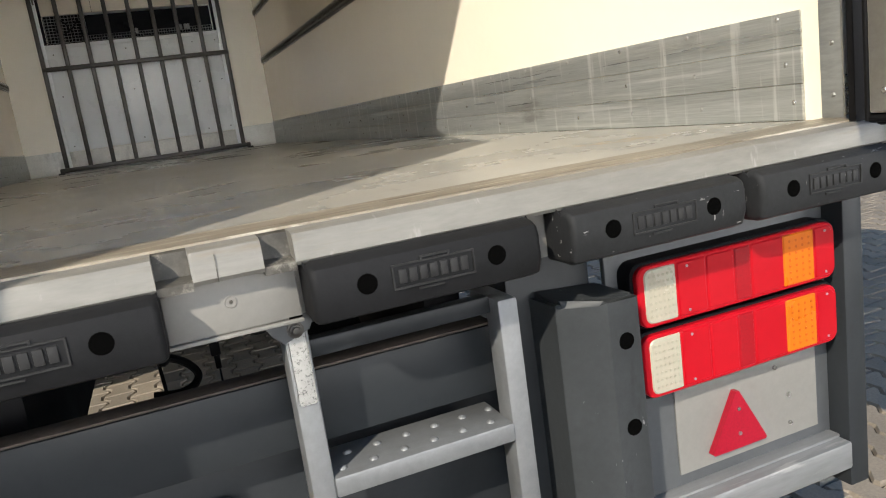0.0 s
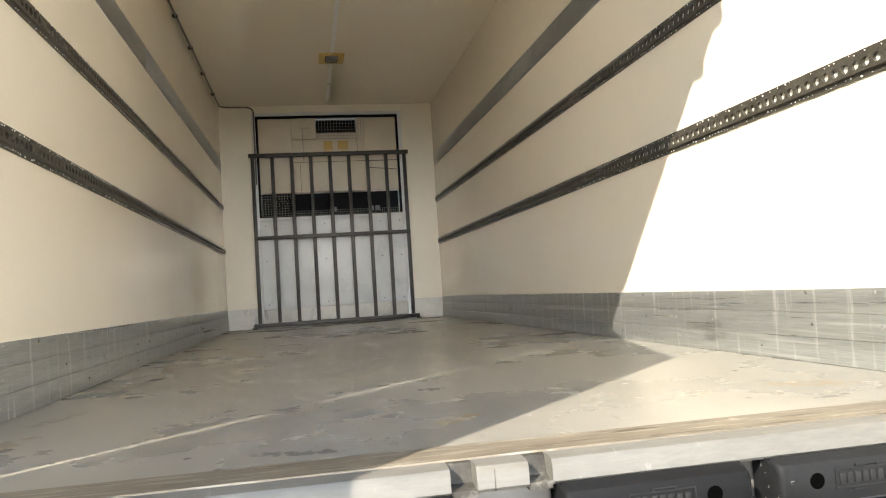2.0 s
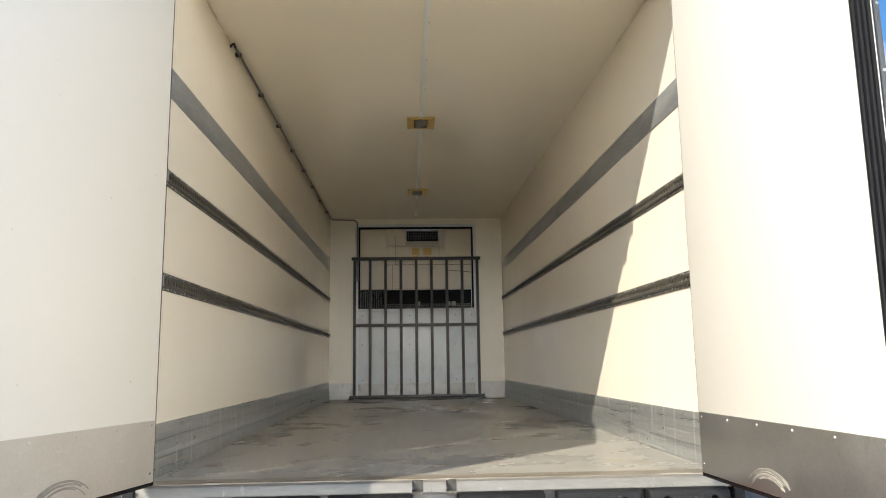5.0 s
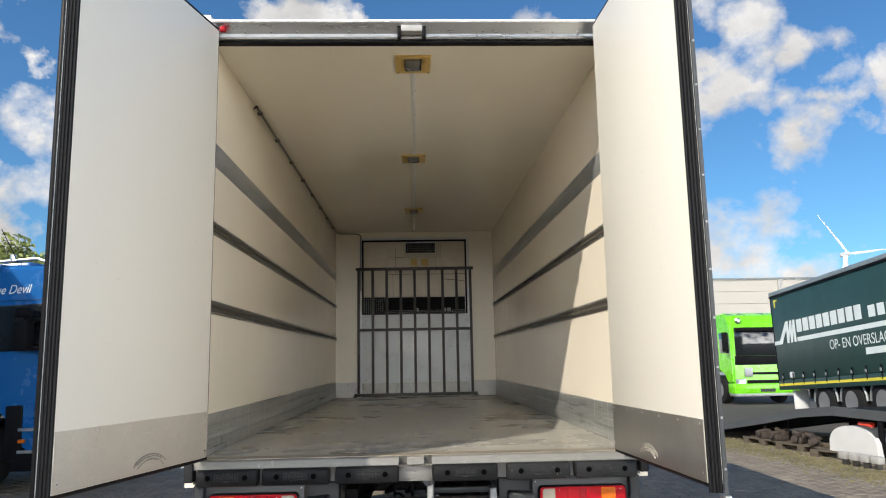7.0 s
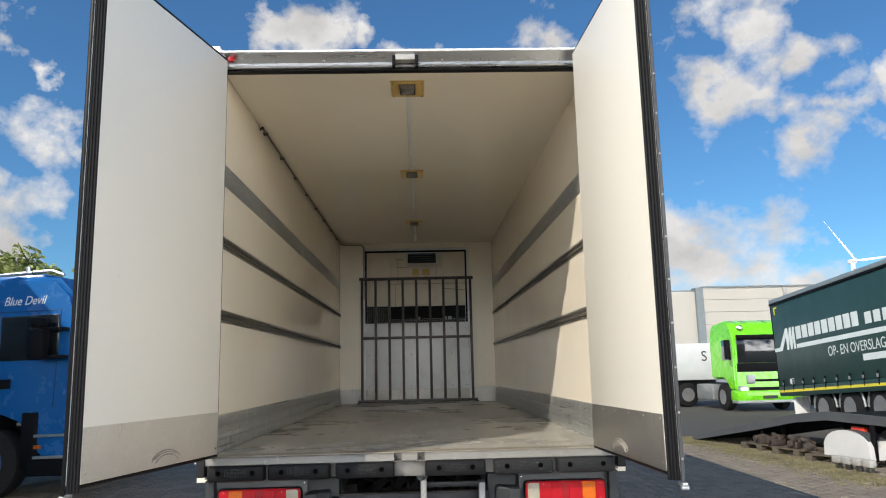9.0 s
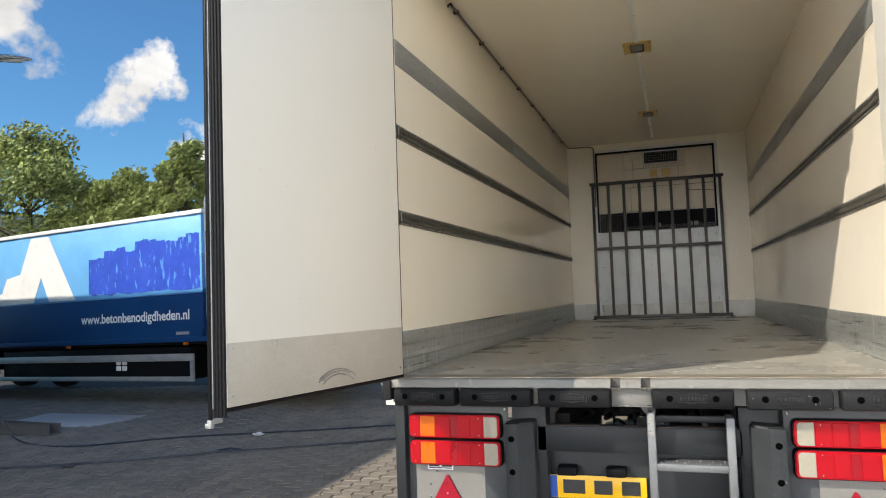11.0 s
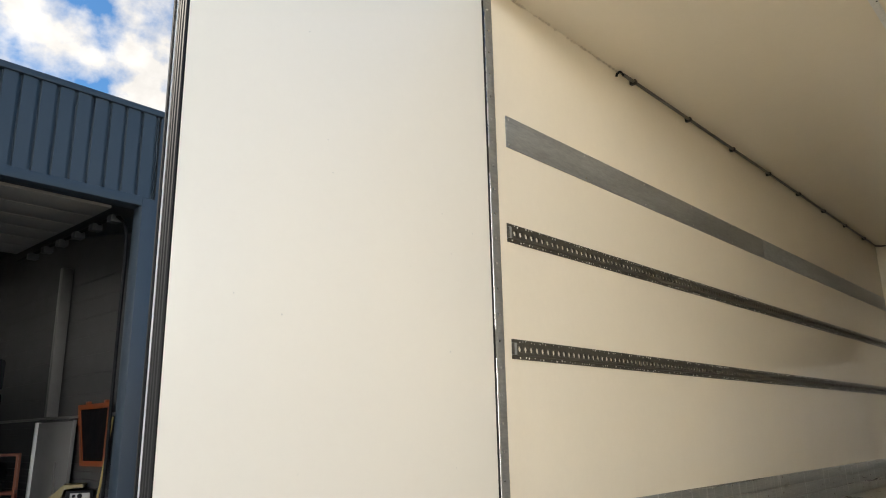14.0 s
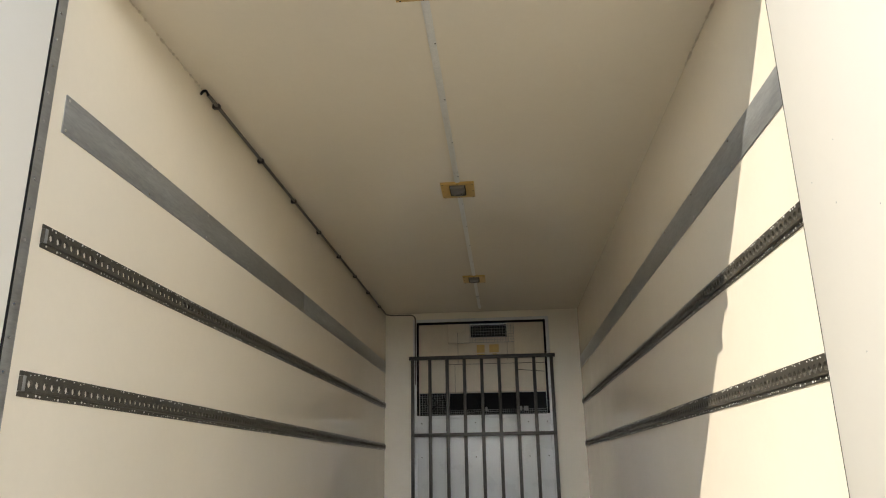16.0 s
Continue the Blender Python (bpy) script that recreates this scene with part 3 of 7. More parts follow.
def slotted_rail(name, z0, z1, side, parent):
    """A lashing rail: two riveted flanges and a raised web with a row of oval slots over a channel."""
    bm, y0, pitch, n = B(), 0.11, 0.0407, 174
    x_in, f = W * side, -side
    h, mid = z1 - z0, (z0 + z1) / 2

    def X(d):
        return x_in + f * d
    # flanges
    y1 = y0 + 0.022 + n * pitch
    for a, b in ((z0, z0 + 0.015), (z1 - 0.015, z1)):
        box(bm, min(X(0.001), X(0.005)), max(X(0.001), X(0.005)), y0, y1, a, b)
    web = 0.015
    for zz, zo in ((z0 + 0.015, z0 + 0.017), (z1 - 0.015, z1 - 0.017)):
        q = [bm.verts.new(p) for p in ((X(0.005), y0, zz), (X(0.005), y1, zz), (X(web), y1, zo), (X(web), y0, zo))]
        bm.faces.new(q)
    a, b = z0 + 0.017, z1 - 0.017
    box(bm, min(X(0.001), X(web)), max(X(0.001), X(web)), y0, y0 + 0.02, a, b)
    ry, rz = 0.0148, 0.0142
    for i in range(n):
        yc = y0 + 0.02 + pitch * (i + 0.5)
        outer = [(yc + pitch / 2 * u, mid + (b - a) / 2 * v) for u, v in ((1, 0), (1, 1), (0, 1), (-1, 1), (-1, 0), (-1, -1), (0, -1), (1, -1))]
        inner = [(yc + ry * math.cos(k * math.pi / 4), mid + rz * math.sin(k * math.pi / 4)) for k in range(8)]
        o = [bm.verts.new((X(web), *p)) for p in outer]
        r = [bm.verts.new((X(web), *p)) for p in inner]
        d = [bm.verts.new((X(0.0045), *p)) for p in inner]
        for k in range(8):
            j = (k + 1) % 8
            bm.faces.new((o[k], o[j], r[j], r[k]))
            bm.faces.new((r[k], r[j], d[j], d[k]))
    ob = part(name, bm, "rail", parent, "grimy zinc lashing rail with a row of oval slots")
    part("rail_end", rboxes(0.001, (min(X(0.0), X(0.0165)), max(X(0.0), X(0.0165)), y0 + 0.001, y0 + 0.016, z0 + 0.016, z1 - 0.016)), "galv", ob)
    part("rail_channel", boxes((min(X(0.0032), X(0.0045)), max(X(0.0032), X(0.0045)), y0 + 0.02, y1, a, b)), "rail_back", ob)
    bm = B()
    rng = random.Random(int(z0 * 100))
    for i in range(2 * n):
        yc = y0 + 0.02 + pitch * (i + 0.5) / 2
        for zz in (z0 + 0.0075, z1 - 0.0075):
            if rng.random() < 0.58:
                o = rng.uniform(-0.003, 0.003)
                r = rng.choice((0.002, 0.0028, 0.0045))
                cyl(bm, (X(0.005), yc, zz + o), (X(0.0072), yc, zz + o), r, 5, r * 0.6)
    rivets = part("rail_rivets", bm, "rail_bolt", ob)
    rivets["kind"] = "stuff"
    return ob


def side_wall(side):
    xs = sorted((W * side, (W + 0.06) * side))
    wall = part("side_wall", boxes((*xs, 0.0, LEN + 0.08, 1.05, 3.84)), "gelcoat", truck, "smooth cream gelcoat side wall")
    for z0, z1 in ((2.025, 2.105), (2.51, 2.59)):
        slotted_rail("lashing_rail", z0, z1, side, truck)

    def slab(y0, y1, z0, z1, d0, d1):
        a, b = sorted(((W - d0) * side, (W - d1) * side))
        return (a, b, y0, y1, z0, z1)
    # the plain wear strip, in three lengths
    strip = each("wear_strip", "galv", truck, "plain galvanised wear strip along the wall", 0.0015, slab(0.131, 3.3, 2.937, 3.084, 0.0, 0.005), slab(3.304, LEN - 0.01, 2.937, 3.084, 0.0, 0.005))[0]
    bm = B()
    for i in range(12):
        for z in (2.952, 3.069):
            y = 0.15 + i * 0.63
            cyl(bm, ((W - 0.005) * side, y, z), ((W - 0.0075) * side, y, z), 0.006, 8, 0.003)
    part("strip_rivets", bm, "stainless", strip)
    # the kick plate: three aluminium boards lapped over one another
    rows = [(1.201, 1.279), (1.28, 1.358), (1.359, 1.433)]
    kick = each("kick_board", "alu", truck, "scratched aluminium kick board along the wall foot", 0.002, *[slab(0.104, LEN - 0.005, a, b, 0.0, 0.010 - 0.002 * k) for k, (a, b) in enumerate(rows)])[0]
    bm = B()
    for i in range(25):
        y = 0.125 + i * 0.29
        for k, z in enumerate((1.24, 1.322, 1.421)):
            cyl(bm, ((W - 0.010 + 0.002 * k) * side, y + 0.02 * k, z), ((W - 0.0125 + 0.002 * k) * side, y + 0.02 * k, z), 0.006, 8, 0.003)
    part("kick_rivets", bm, "stainless", kick)
    # rear post of the door frame, with its rivets and rubber seat
    a, b = sorted(((W - 0.012) * side, (W + 0.065) * side))
    bm = B()
    prism(bm, [(x * side, y) for x, y in ((W + 0.065, -0.05), (W + 0.034, -0.05), (W - 0.012, -0.004), (W - 0.012, 0.0), (W + 0.065, 0.0))], "z", 1.16, 3.80)
    post = part("door_post", bm, "stainless", truck, "riveted stainless rear door post")
    a, b = sorted(((W - 0.004) * side, (W - 0.0005) * side))
    part("post_strip", rboxes(0.0015, (a, b, 0.0, 0.06, 1.2, 3.70)), "galv", post)
    bm = B()
    for i in range(24):
        z = 1.25 + i * 0.105
        cyl(bm, ((W - 0.004) * side, 0.03, z), ((W - 0.0075) * side, 0.03, z), 0.0055, 8, 0.003)
    part("post_rivets", bm, "stainless", post)
    # a narrow gap is left between the gasket and the hinge edge of the door, bridged at the hinges
    a, b = sorted(((W - (0.004 if side < 0 else 0.06)) * side, (W + 0.05) * side))
    part("hinge_gasket", rboxes(0.002, (a, b, -0.066, -0.05, 1.19, 3.715)), "rubber", post)
    a, b = sorted(((W - 0.055) * side, (W + 0.06) * side))
    each("hinge_leaf", "galv", post, "", 0.003, *[(a, b, -0.0655, -0.051, z - 0.055, z + 0.055) for z in (1.36, 2.07, 2.815, 3.55)])
    return wall


for s in (-1, 1):
    side_wall(s)
# the box rises a little towards its front
for ob in truck.children_recursive:
    if ob.type == "MESH" and ob.name.split(".")[0] not in ("cargo_floor", "roof", "door_post", "post_strip", "post_rivets", "hinge_gasket", "hinge_leaf"):
        for v in ob.data.vertices:
            if v.co.z > ZF and v.co.y > 0.05:
                v.co.z += (v.co.z - ZF) * 0.0055 * v.co.y

# rear sill: a rolled stainless edge with two lock recesses, and the dirty lip behind it
bm = B()
for x0, x1 in ((-1.262, -0.112), (-0.066, 0.028), (0.071, 1.262)):
    prism(bm, [(0.01, 1.2), (-0.086, 1.199), (-0.095, 1.196), (-0.1, 1.188), (-0.102, 1.158), (-0.097, 1.152), (-0.07, 1.15), (0.055, 1.15), (0.055, 1.198)], "x", x0, x1)
sill = part("sill", bm, "sill", truck, "rolled stainless rear sill, scuffed by loading")
part("sill_lip", boxes((-W, W, -0.05, 0.062, 1.199, 1.203)), "floor_lip", sill, "dirt-stained edge of the cargo floor")
for x0, x1 in ((-0.112, -0.066), (0.028, 0.071)):
    bm = B()
    prism(bm, [(-0.044, 1.2), (-0.056, 1.196), (-0.064, 1.163), (-0.098, 1.158), (-0.098, 1.146), (-0.03, 1.146), (-0.03, 1.2)], "x", x0, x1)
    part("lock_recess", bm, "recess", sill, "worn lock recess in the sill")
part("sill_seam", boxes((-0.0345, -0.0332, -0.1026, -0.09, 1.153, 1.19)), "recess", sill)
part("sill_backing", boxes((-1.24, 1.24, -0.05, 0.05, 1.072, 1.149)), "cover_grey", sill)
cover_plate = part("lock_plate", rboxes(0.003, (-0.112, 0.072, -0.068, -0.051, 1.072, 1.1495)), "cover_grey", truck, "pale grey cover plate with one screw")
bm = B()
lathe(bm, [(0.0095, 0.0), (0.0095, -0.001), (0.0085, -0.0014), (0.0083, -0.0002), (0.0075, -0.0002), (0.0072, -0.0014), (0.0032, -0.0014), (0.003, 0.001), (0.0004, 0.001)], (-0.022, -0.068, 1.115), (0, 1, 0), 20)
part("screw", bm, "cover_grey", cover_plate)
bm = B()
lathe(bm, [(0.0025, 0.0), (0.002, -0.0016), (0.0004, -0.002)], (-0.022, -0.0675, 1.115), (0, 1, 0), 10)
part("screw_tip", bm, "recess", cover_plate)
part("plate_lip", rboxes(0.001, (-0.112, 0.072, -0.074, -0.05, 1.066, 1.0715)), "cover_grey", cover_plate)
part("dirt_line", boxes((0.052, 0.071, -0.0688, -0.0675, 1.0715, 1.0745)), "void", cover_plate)
for s in (-1, 1):
    x0, x1 = sorted((1.225 * s, 1.272 * s))
    part("sill_end", rboxes(0.006, (x0, x1, -0.118, 0.03, 1.09, 1.192)), "pad_scuffed", truck, "dented black sill end cap")

# rubber bumper pads
PADS = [(-1.2, -0.875), (-0.85, -0.49), (-0.455, -0.112), (0.078, 0.43), (0.484, 0.83), (0.862, 1.2)]
for i, (x0, x1) in enumerate(PADS):
    lo = 1.066
    bm = B()
    prism(bm, [(-0.05, 1.149), (-0.104, 1.149), (-0.106, 1.156), (-0.124, 1.154), (-0.138, 1.147), (-0.143, 1.132), (-0.143, lo + 0.03), (-0.134, lo + 0.006), (-0.118, lo), (-0.05, lo)], "x", x0, x1)
    bmesh.ops.bevel(bm, geom=[e for e in bm.edges if all(abs(v.co.x - x0) < 1e-5 for v in e.verts) or all(abs(v.co.x - x1) < 1e-5 for v in e.verts)], offset=0.011, segments=3, affect="EDGES", profile=0.5)
    rubber = "pad_scuffed" if i > 3 else "pad"
    pad = part("bumper_pad", bm, rubber, truck, "black rubber bumper pad with moulded frame, scuffed white" if i > 3 else "black rubber bumper pad with a moulded name frame")
    c = (x0 + x1) / 2
    # no bores: black discs on the face give the shade of the bolt holes
    for k in (-1, 1):
        bm = B()
        cyl(bm, (c + k * 0.0995, -0.1425, 1.115), (c + k * 0.0995, -0.1436, 1.115), 0.0148, 18)
        part("bolt_hole", bm, "void", pad)
    # moulded frame with plain bars in place of the maker's name
    bm = B()
    yy0, yy1, up = -0.1456, -0.1425, 0.0185
    for a, b, e, f in ((-0.063, 0.063, 1.112, 1.1145), (-0.063, 0.063, 1.0785, 1.081), (-0.063, -0.0605, 1.081, 1.112), (0.0605, 0.063, 1.081, 1.112),
                       (-0.02, 0.026, 1.1175, 1.12), (-0.026, 0.012, 1.073, 1.0755), (-0.02, -0.017, 1.1145, 1.1175), (0.023, 0.026, 1.1145, 1.1175)):
        box(bm, c + a, c + b, yy0, yy1, e + up, f + up)
    for k in range(7):
        a = c - 0.054 + k * 0.0158
        each("moulded_bar", "pad_relief", pad, "", 0.0006, (a, a + 0.0115, yy0, yy1, 1.0865 + up, 1.1065 + up))
    part("moulded_frame", bm, "pad_relief", pad)

# rear header and its lock keep
bm = B()
prism(bm, [(-0.085, 3.757), (-0.085, 3.77), (0.03, 3.79), (0.03, 3.74)], "x", -1.3, 1.3)
header = part("header", bm, "white_paint", truck, "white roof edge over a riveted aluminium header")
bm = B()
prism(bm, [(-0.075, 3.757), (-0.06, 3.735), (-0.035, 3.70), (-0.05, 3.675), (-0.045, 3.664), (0.0, 3.664), (0.03, 3.735), (0.03, 3.757)], "x", -1.235, 1.235)
part("header_profile", bm, "stainless", header)
part("header_seal", boxes((-1.225, 1.225, -0.02, 0.036, 3.653, 3.6635)), "rubber", header)
bm = B()
prism(bm, [(-0.01, 3.654), (0.05, 3.654), (0.075, ceil_z(0.08) + 0.003), (-0.01, 3.74)], "x", -1.238, 1.238)
part("header_soffit", bm, "ceiling", header)
bm = B()
for i in range(16):
    x = -1.17 + i * 0.156
    cyl(bm, (x, -0.045, 3.706), (x, -0.054, 3.7), 0.008, 8, 0.006)
part("header_bolts", bm, "galv", header)
keep = part("lock_keep", rboxes(0.004, (-0.075, 0.055, -0.1, -0.04, 3.69, 3.728)), "light_grey", truck, "grey steel lock keep on the header")
each("keep_jaw", "black", keep, "", 0.003, (-0.095, -0.075, -0.105, -0.04, 3.648, 3.72), (0.055, 0.075, -0.105, -0.04, 3.648, 3.72))
part("side_marker", rboxes(0.008, (-1.155, -1.12, -0.11, -0.075, 3.685, 3.72)), "red_lens", truck, "small red marker lamp")

# front bulkhead with the cooling unit
before = set(truck.children_recursive)
fw = each("front_wall", "bulkhead", truck, "cream front bulkhead round the cooling unit", 0.001, *((-W, -0.876, LEN, LEN + 0.08, 1.05, 3.9), (0.866, W, LEN, LEN + 0.08, 1.05, 3.9), (-0.876, 0.866, LEN, LEN + 0.08, 3.689, 3.9), (-0.9, 0.9, LEN + 0.24, LEN + 0.3, 1.05, 3.9)))
each("unit_frame", "white_panel", truck, "white frame round the cooling unit", 0.004, *((-0.905, -0.862, LEN - 0.018, LEN + 0.06, 1.2, 3.775), (0.862, 0.905, LEN - 0.018, LEN + 0.06, 1.2, 3.775), (-0.862, 0.862, LEN - 0.018, LEN + 0.06, 3.735, 3.775)))
# black strips fill the gap round the cover in place of its shade
each("unit_gasket", "black", truck, "black strip for the shaded gap round the unit cover", 0.001, *((-0.861, -0.835, LEN - 0.006, LEN + 0.04, 2.5, 3.734), (0.835, 0.861, LEN - 0.006, LEN + 0.04, 2.5, 3.734), (-0.835, 0.835, LEN - 0.006, LEN + 0.04, 3.706, 3.734)))
unit = each("unit_cover", "old_panel", truck, "aged cream cooling unit cover", 0.006, *((-0.834, -0.44, LEN + 0.012, LEN + 0.05, 2.79, 3.705), (0.44, 0.834, LEN + 0.012, LEN + 0.05, 2.79, 3.705), (-0.44, 0.44, LEN - 0.004, LEN + 0.05, 2.79, 3.44), (-0.44, -0.142, LEN + 0.008, LEN + 0.05, 3.444, 3.705), (0.35, 0.44, LEN + 0.008, LEN + 0.05, 3.444, 3.705), (-0.142, 0.35, LEN + 0.008, LEN + 0.05, 3.444, 3.516)))[2]
part("unit_seam", boxes((-0.446, -0.441, LEN - 0.006, LEN + 0.0, 2.79, 3.16), (-0.441, 0.83, LEN - 0.006, LEN + 0.012, 3.155, 3.16), (-0.355, -0.351, LEN - 0.006, LEN, 2.79, 3.155), (-0.31, -0.306, LEN - 0.006, LEN, 3.16, 3.705), (0.345, 0.349, LEN - 0.006, LEN, 3.2, 3.44), (-0.306, 0.345, LEN - 0.006, LEN, 3.44, 3.444)), "rust", unit)
bm = B()
for (xa, za, xb, zb) in ((-0.35, 3.15, 0.82, 3.04), (-0.35, 2.90, 0.47, 2.80)):
    tube(bm, [(xa, LEN + 0.004, za), (xb, LEN + 0.004, zb)], 0.004, 6)
part("unit_stay", bm, "rust", unit)
# a black sheet stands for the unlit depth of the outlet
vent = part("air_outlet", boxes((-0.138, 0.347, LEN + 0.1, LEN + 0.12, 3.52, 3.70)), "black", truck, "blower outlet behind a wire guard, its shade a black sheet")
bm = B()
for i in range(7):
    box(bm, -0.138, 0.347, LEN + 0.05, LEN + 0.075, 3.535 + i * 0.024, 3.54 + i * 0.024)
part("outlet_slats", bm, "black_gloss", vent)


def mesh_guard(x0, x1, z0, z1, y, pitch, parent, r=0.0022):
    bm = B()
    nx, nz = int((x1 - x0) / pitch), int((z1 - z0) / pitch)
    for i in range(nx + 1):
        x = x0 + (x1 - x0) * i / nx
        cyl(bm, (x, y, z0), (x, y, z1), r, 5)
    for i in range(nz + 1):
        z = z0 + (z1 - z0) * i / nz
        cyl(bm, (x0, y - 0.004, z), (x1, y - 0.004, z), r, 5)
    return part("wire_guard", bm, "galv", parent, "square wire guard")


mesh_guard(-0.145, 0.44, 3.44, 3.70, LEN - 0.01, 0.035, vent)
bm = B()
for x0, z0, w, h in ((-0.058, 3.305, 0.105, 0.108), (0.11, 3.305, 0.125, 0.108), (-0.058, 3.25, 0.105, 0.04), (0.15, 3.25, 0.055, 0.04)):
    box(bm, x0, x0 + w, LEN - 0.007, LEN - 0.0045, z0, z0 + h)
part("warning_label", bm, "yellow_lamp", unit, "yellowed warning label")
part("fuse_box", rboxes(0.004, (-0.33, -0.2, LEN - 0.02, LEN + 0.05, 3.58, 3.70)), "old_panel", unit)
# the inlet's dark depth is painted as black sheets behind the fans
fans = part("air_inlet", boxes((-0.44, 0.834, LEN + 0.14, LEN + 0.16, 2.5, 2.79), (-0.834, -0.44, LEN + 0.06, LEN + 0.08, 2.5, 2.79)), "black", truck, "air inlet with two fans, its shade a black sheet")
bm = B()
for c in (-0.05, 0.5):
    lathe(bm, [(0.03, 0.0), (0.03, -0.04), (0.02, -0.05), (0.005, -0.05)], (c, LEN + 0.14, 2.645), (0, 1, 0), 16)
    for k in range(5):
        a = k * 2 * math.pi / 5
        u, v = Vector((math.cos(a), 0, math.sin(a))), Vector((-math.sin(a), 0.25, math.cos(a)))
        o = Vector((c, LEN + 0.11, 2.645))
        q = [o + u * 0.02 + v * 0.012, o + u * 0.1 + v * 0.045, o + u * 0.1 - v * 0.03, o + u * 0.02 - v * 0.012]
        bm.faces.new([bm.verts.new(p) for p in q])
part("fan", bm, "black", fans)
mesh_guard(-0.82, -0.46, 2.51, 2.78, LEN + 0.0, 0.03, fans)
mesh_guard(-0.44, 0.83, 2.505, 2.56, LEN + 0.0, 0.027, fans)
bm = B()
for c in (-0.02, 0.03, 0.48, 0.53, 0.56):
    rbox(bm, c, c + 0.03, LEN + 0.03, LEN + 0.06, 2.545, 2.6, 0.006)
part("motor_bracket", bm, "galv", fans)
bm = B()
tube(bm, smooth_line([(-0.72, LEN - 0.015, 2.62), (-0.66, LEN - 0.02, 2.72), (-0.6, LEN - 0.015, 2.64), (-0.66, LEN - 0.02, 2.58), (-0.55, LEN - 0.02, 2.66), (-0.5, LEN - 0.02, 2.72), (-0.49, LEN - 0.02, 2.56)]), 0.007, 6)
part("cable_loop", bm, "black", fans)
lower = part("unit_lower_panel", rboxes(0.005, (-0.861, 0.861, LEN + 0.004, LEN + 0.04, 1.42, 2.495)), "white_panel", truck, "white riveted panel under the cooling unit")
part("panel_lip", rboxes(0.003, (-0.861, 0.861, LEN - 0.014, LEN + 0.003, 2.455, 2.495)), "white_panel", lower)
bm = B()
for x in (-0.8, -0.45, -0.1, 0.24, 0.58, 0.82):
    for z in (1.47, 1.98, 2.4):
        cyl(bm, (x, LEN + 0.004, z), (x, LEN + 0.0015, z), 0.007, 8, 0.004)
part("panel_rivets", bm, "bar_steel", lower)
kick = each("front_kick_plate", "front_kick", truck, "grey kick plate across the bulkhead foot", 0.003, *((-W, -0.88, LEN - 0.012, LEN, 1.201, 1.43), (0.87, W, LEN - 0.012, LEN, 1.201, 1.43), (-0.832, 0.822, LEN - 0.002, LEN + 0.03, 1.24, 1.412), (-0.832, 0.822, LEN - 0.01, LEN + 0.03, 1.201, 1.236)))[0]
bm = B()
for x0, x1 in ((-W, -0.88), (0.87, W)):
    for z in (1.275, 1.352):
        box(bm, x0, x1, LEN - 0.0145, LEN - 0.012, z, z + 0.006)
part("plate_rib", bm, "front_kick", kick)

# the unit's panels stop short of the ceiling and of the side walls
for ob in set(truck.children_recursive) - before:
    if ob.type == "MESH" and ob.name.split(".")[0] not in ("front_wall", "front_kick_plate", "plate_rib"):
        for v in ob.data.vertices:
            v.co.x = v.co.x * 0.962 - 0.005
            v.co.z = 2.47 + (v.co.z - 2.5) * 0.956 if v.co.z > 2.5 else 1.2 + (v.co.z - 1.2) * 0.977

# ceiling lamps, their trunking, and the conduit along the wall
lamp_ob = None
for y in (0.42, 2.81, 5.46):
    m = pose(-0.003, y, ceil_z(y) - 0.001, math.degrees(math.atan(0.0105)))
    lamp = thing("ceiling_lamp", "yellowed square ceiling lamp with dusty glass", "lamp", group="lamps on the cargo box ceiling")
    lamp.parent = truck
    del lamp["category"], lamp["group"]
    lamp.matrix_basis = m
    bm = B()
    o, i, d = 0.118, 0.07, 0.14
    a = [bm.verts.new((x * o, yy * d, 0.0)) for x, yy in ((-1, -1), (1, -1), (1, 1), (-1, 1))]
    b = [bm.verts.new((x * o, yy * d, -0.014)) for x, yy in ((-1, -1), (1, -1), (1, 1), (-1, 1))]
    b2 = [bm.verts.new((x * (o - 0.016), yy * (d - 0.016), -0.016)) for x, yy in ((-1, -1), (1, -1), (1, 1), (-1, 1))]
    c = [bm.verts.new((x * i, yy * i, 0.035 - 0.041)) for x, yy in ((-1, -1), (1, -1), (1, 1), (-1, 1))]
    for p, q in ((a, b), (b, b2), (b2, c)):
        for k in range(4):
            j = (k + 1) % 4
            bm.faces.new((p[k], p[j], q[j], q[k]))
    bm.faces.new(c)
    part("housing", bm, "yellow_lamp", lamp)
    bm = rboxes(0.008, (-0.05, 0.05, -0.105, 0.058, -0.036, -0.004))
    part("glass", bm, "lamp_glass", lamp)
    bm = B()
    tube(bm, [(0.03 * math.cos(a), 0.015 + 0.03 * math.sin(a), -0.037) for a in (math.pi * k / 8 for k in range(9))], 0.0018, 5)
    part("bulb_ring", bm, "light_grey", lamp)
    each("glass_edge", "black", lamp, "", 0.002, (-0.056, -0.05, -0.1, 0.055, -0.03, -0.004), (0.05, 0.056, -0.1, 0.055, -0.03, -0.004), (-0.05, 0.05, 0.058, 0.064, -0.03, -0.004))
    bm = B()
    for u in (-1, 0, 1):
        for v in (-1, 1):
            cyl(bm, (u * 0.1, v * 0.13, -0.016), (u * 0.1, v * 0.13, -0.018), 0.004, 6)
            cyl(bm, (v * 0.107, u * 0.12, -0.016), (v * 0.107, u * 0.12, -0.018), 0.004, 6)
    part("screws", bm, "bar_steel", lamp)
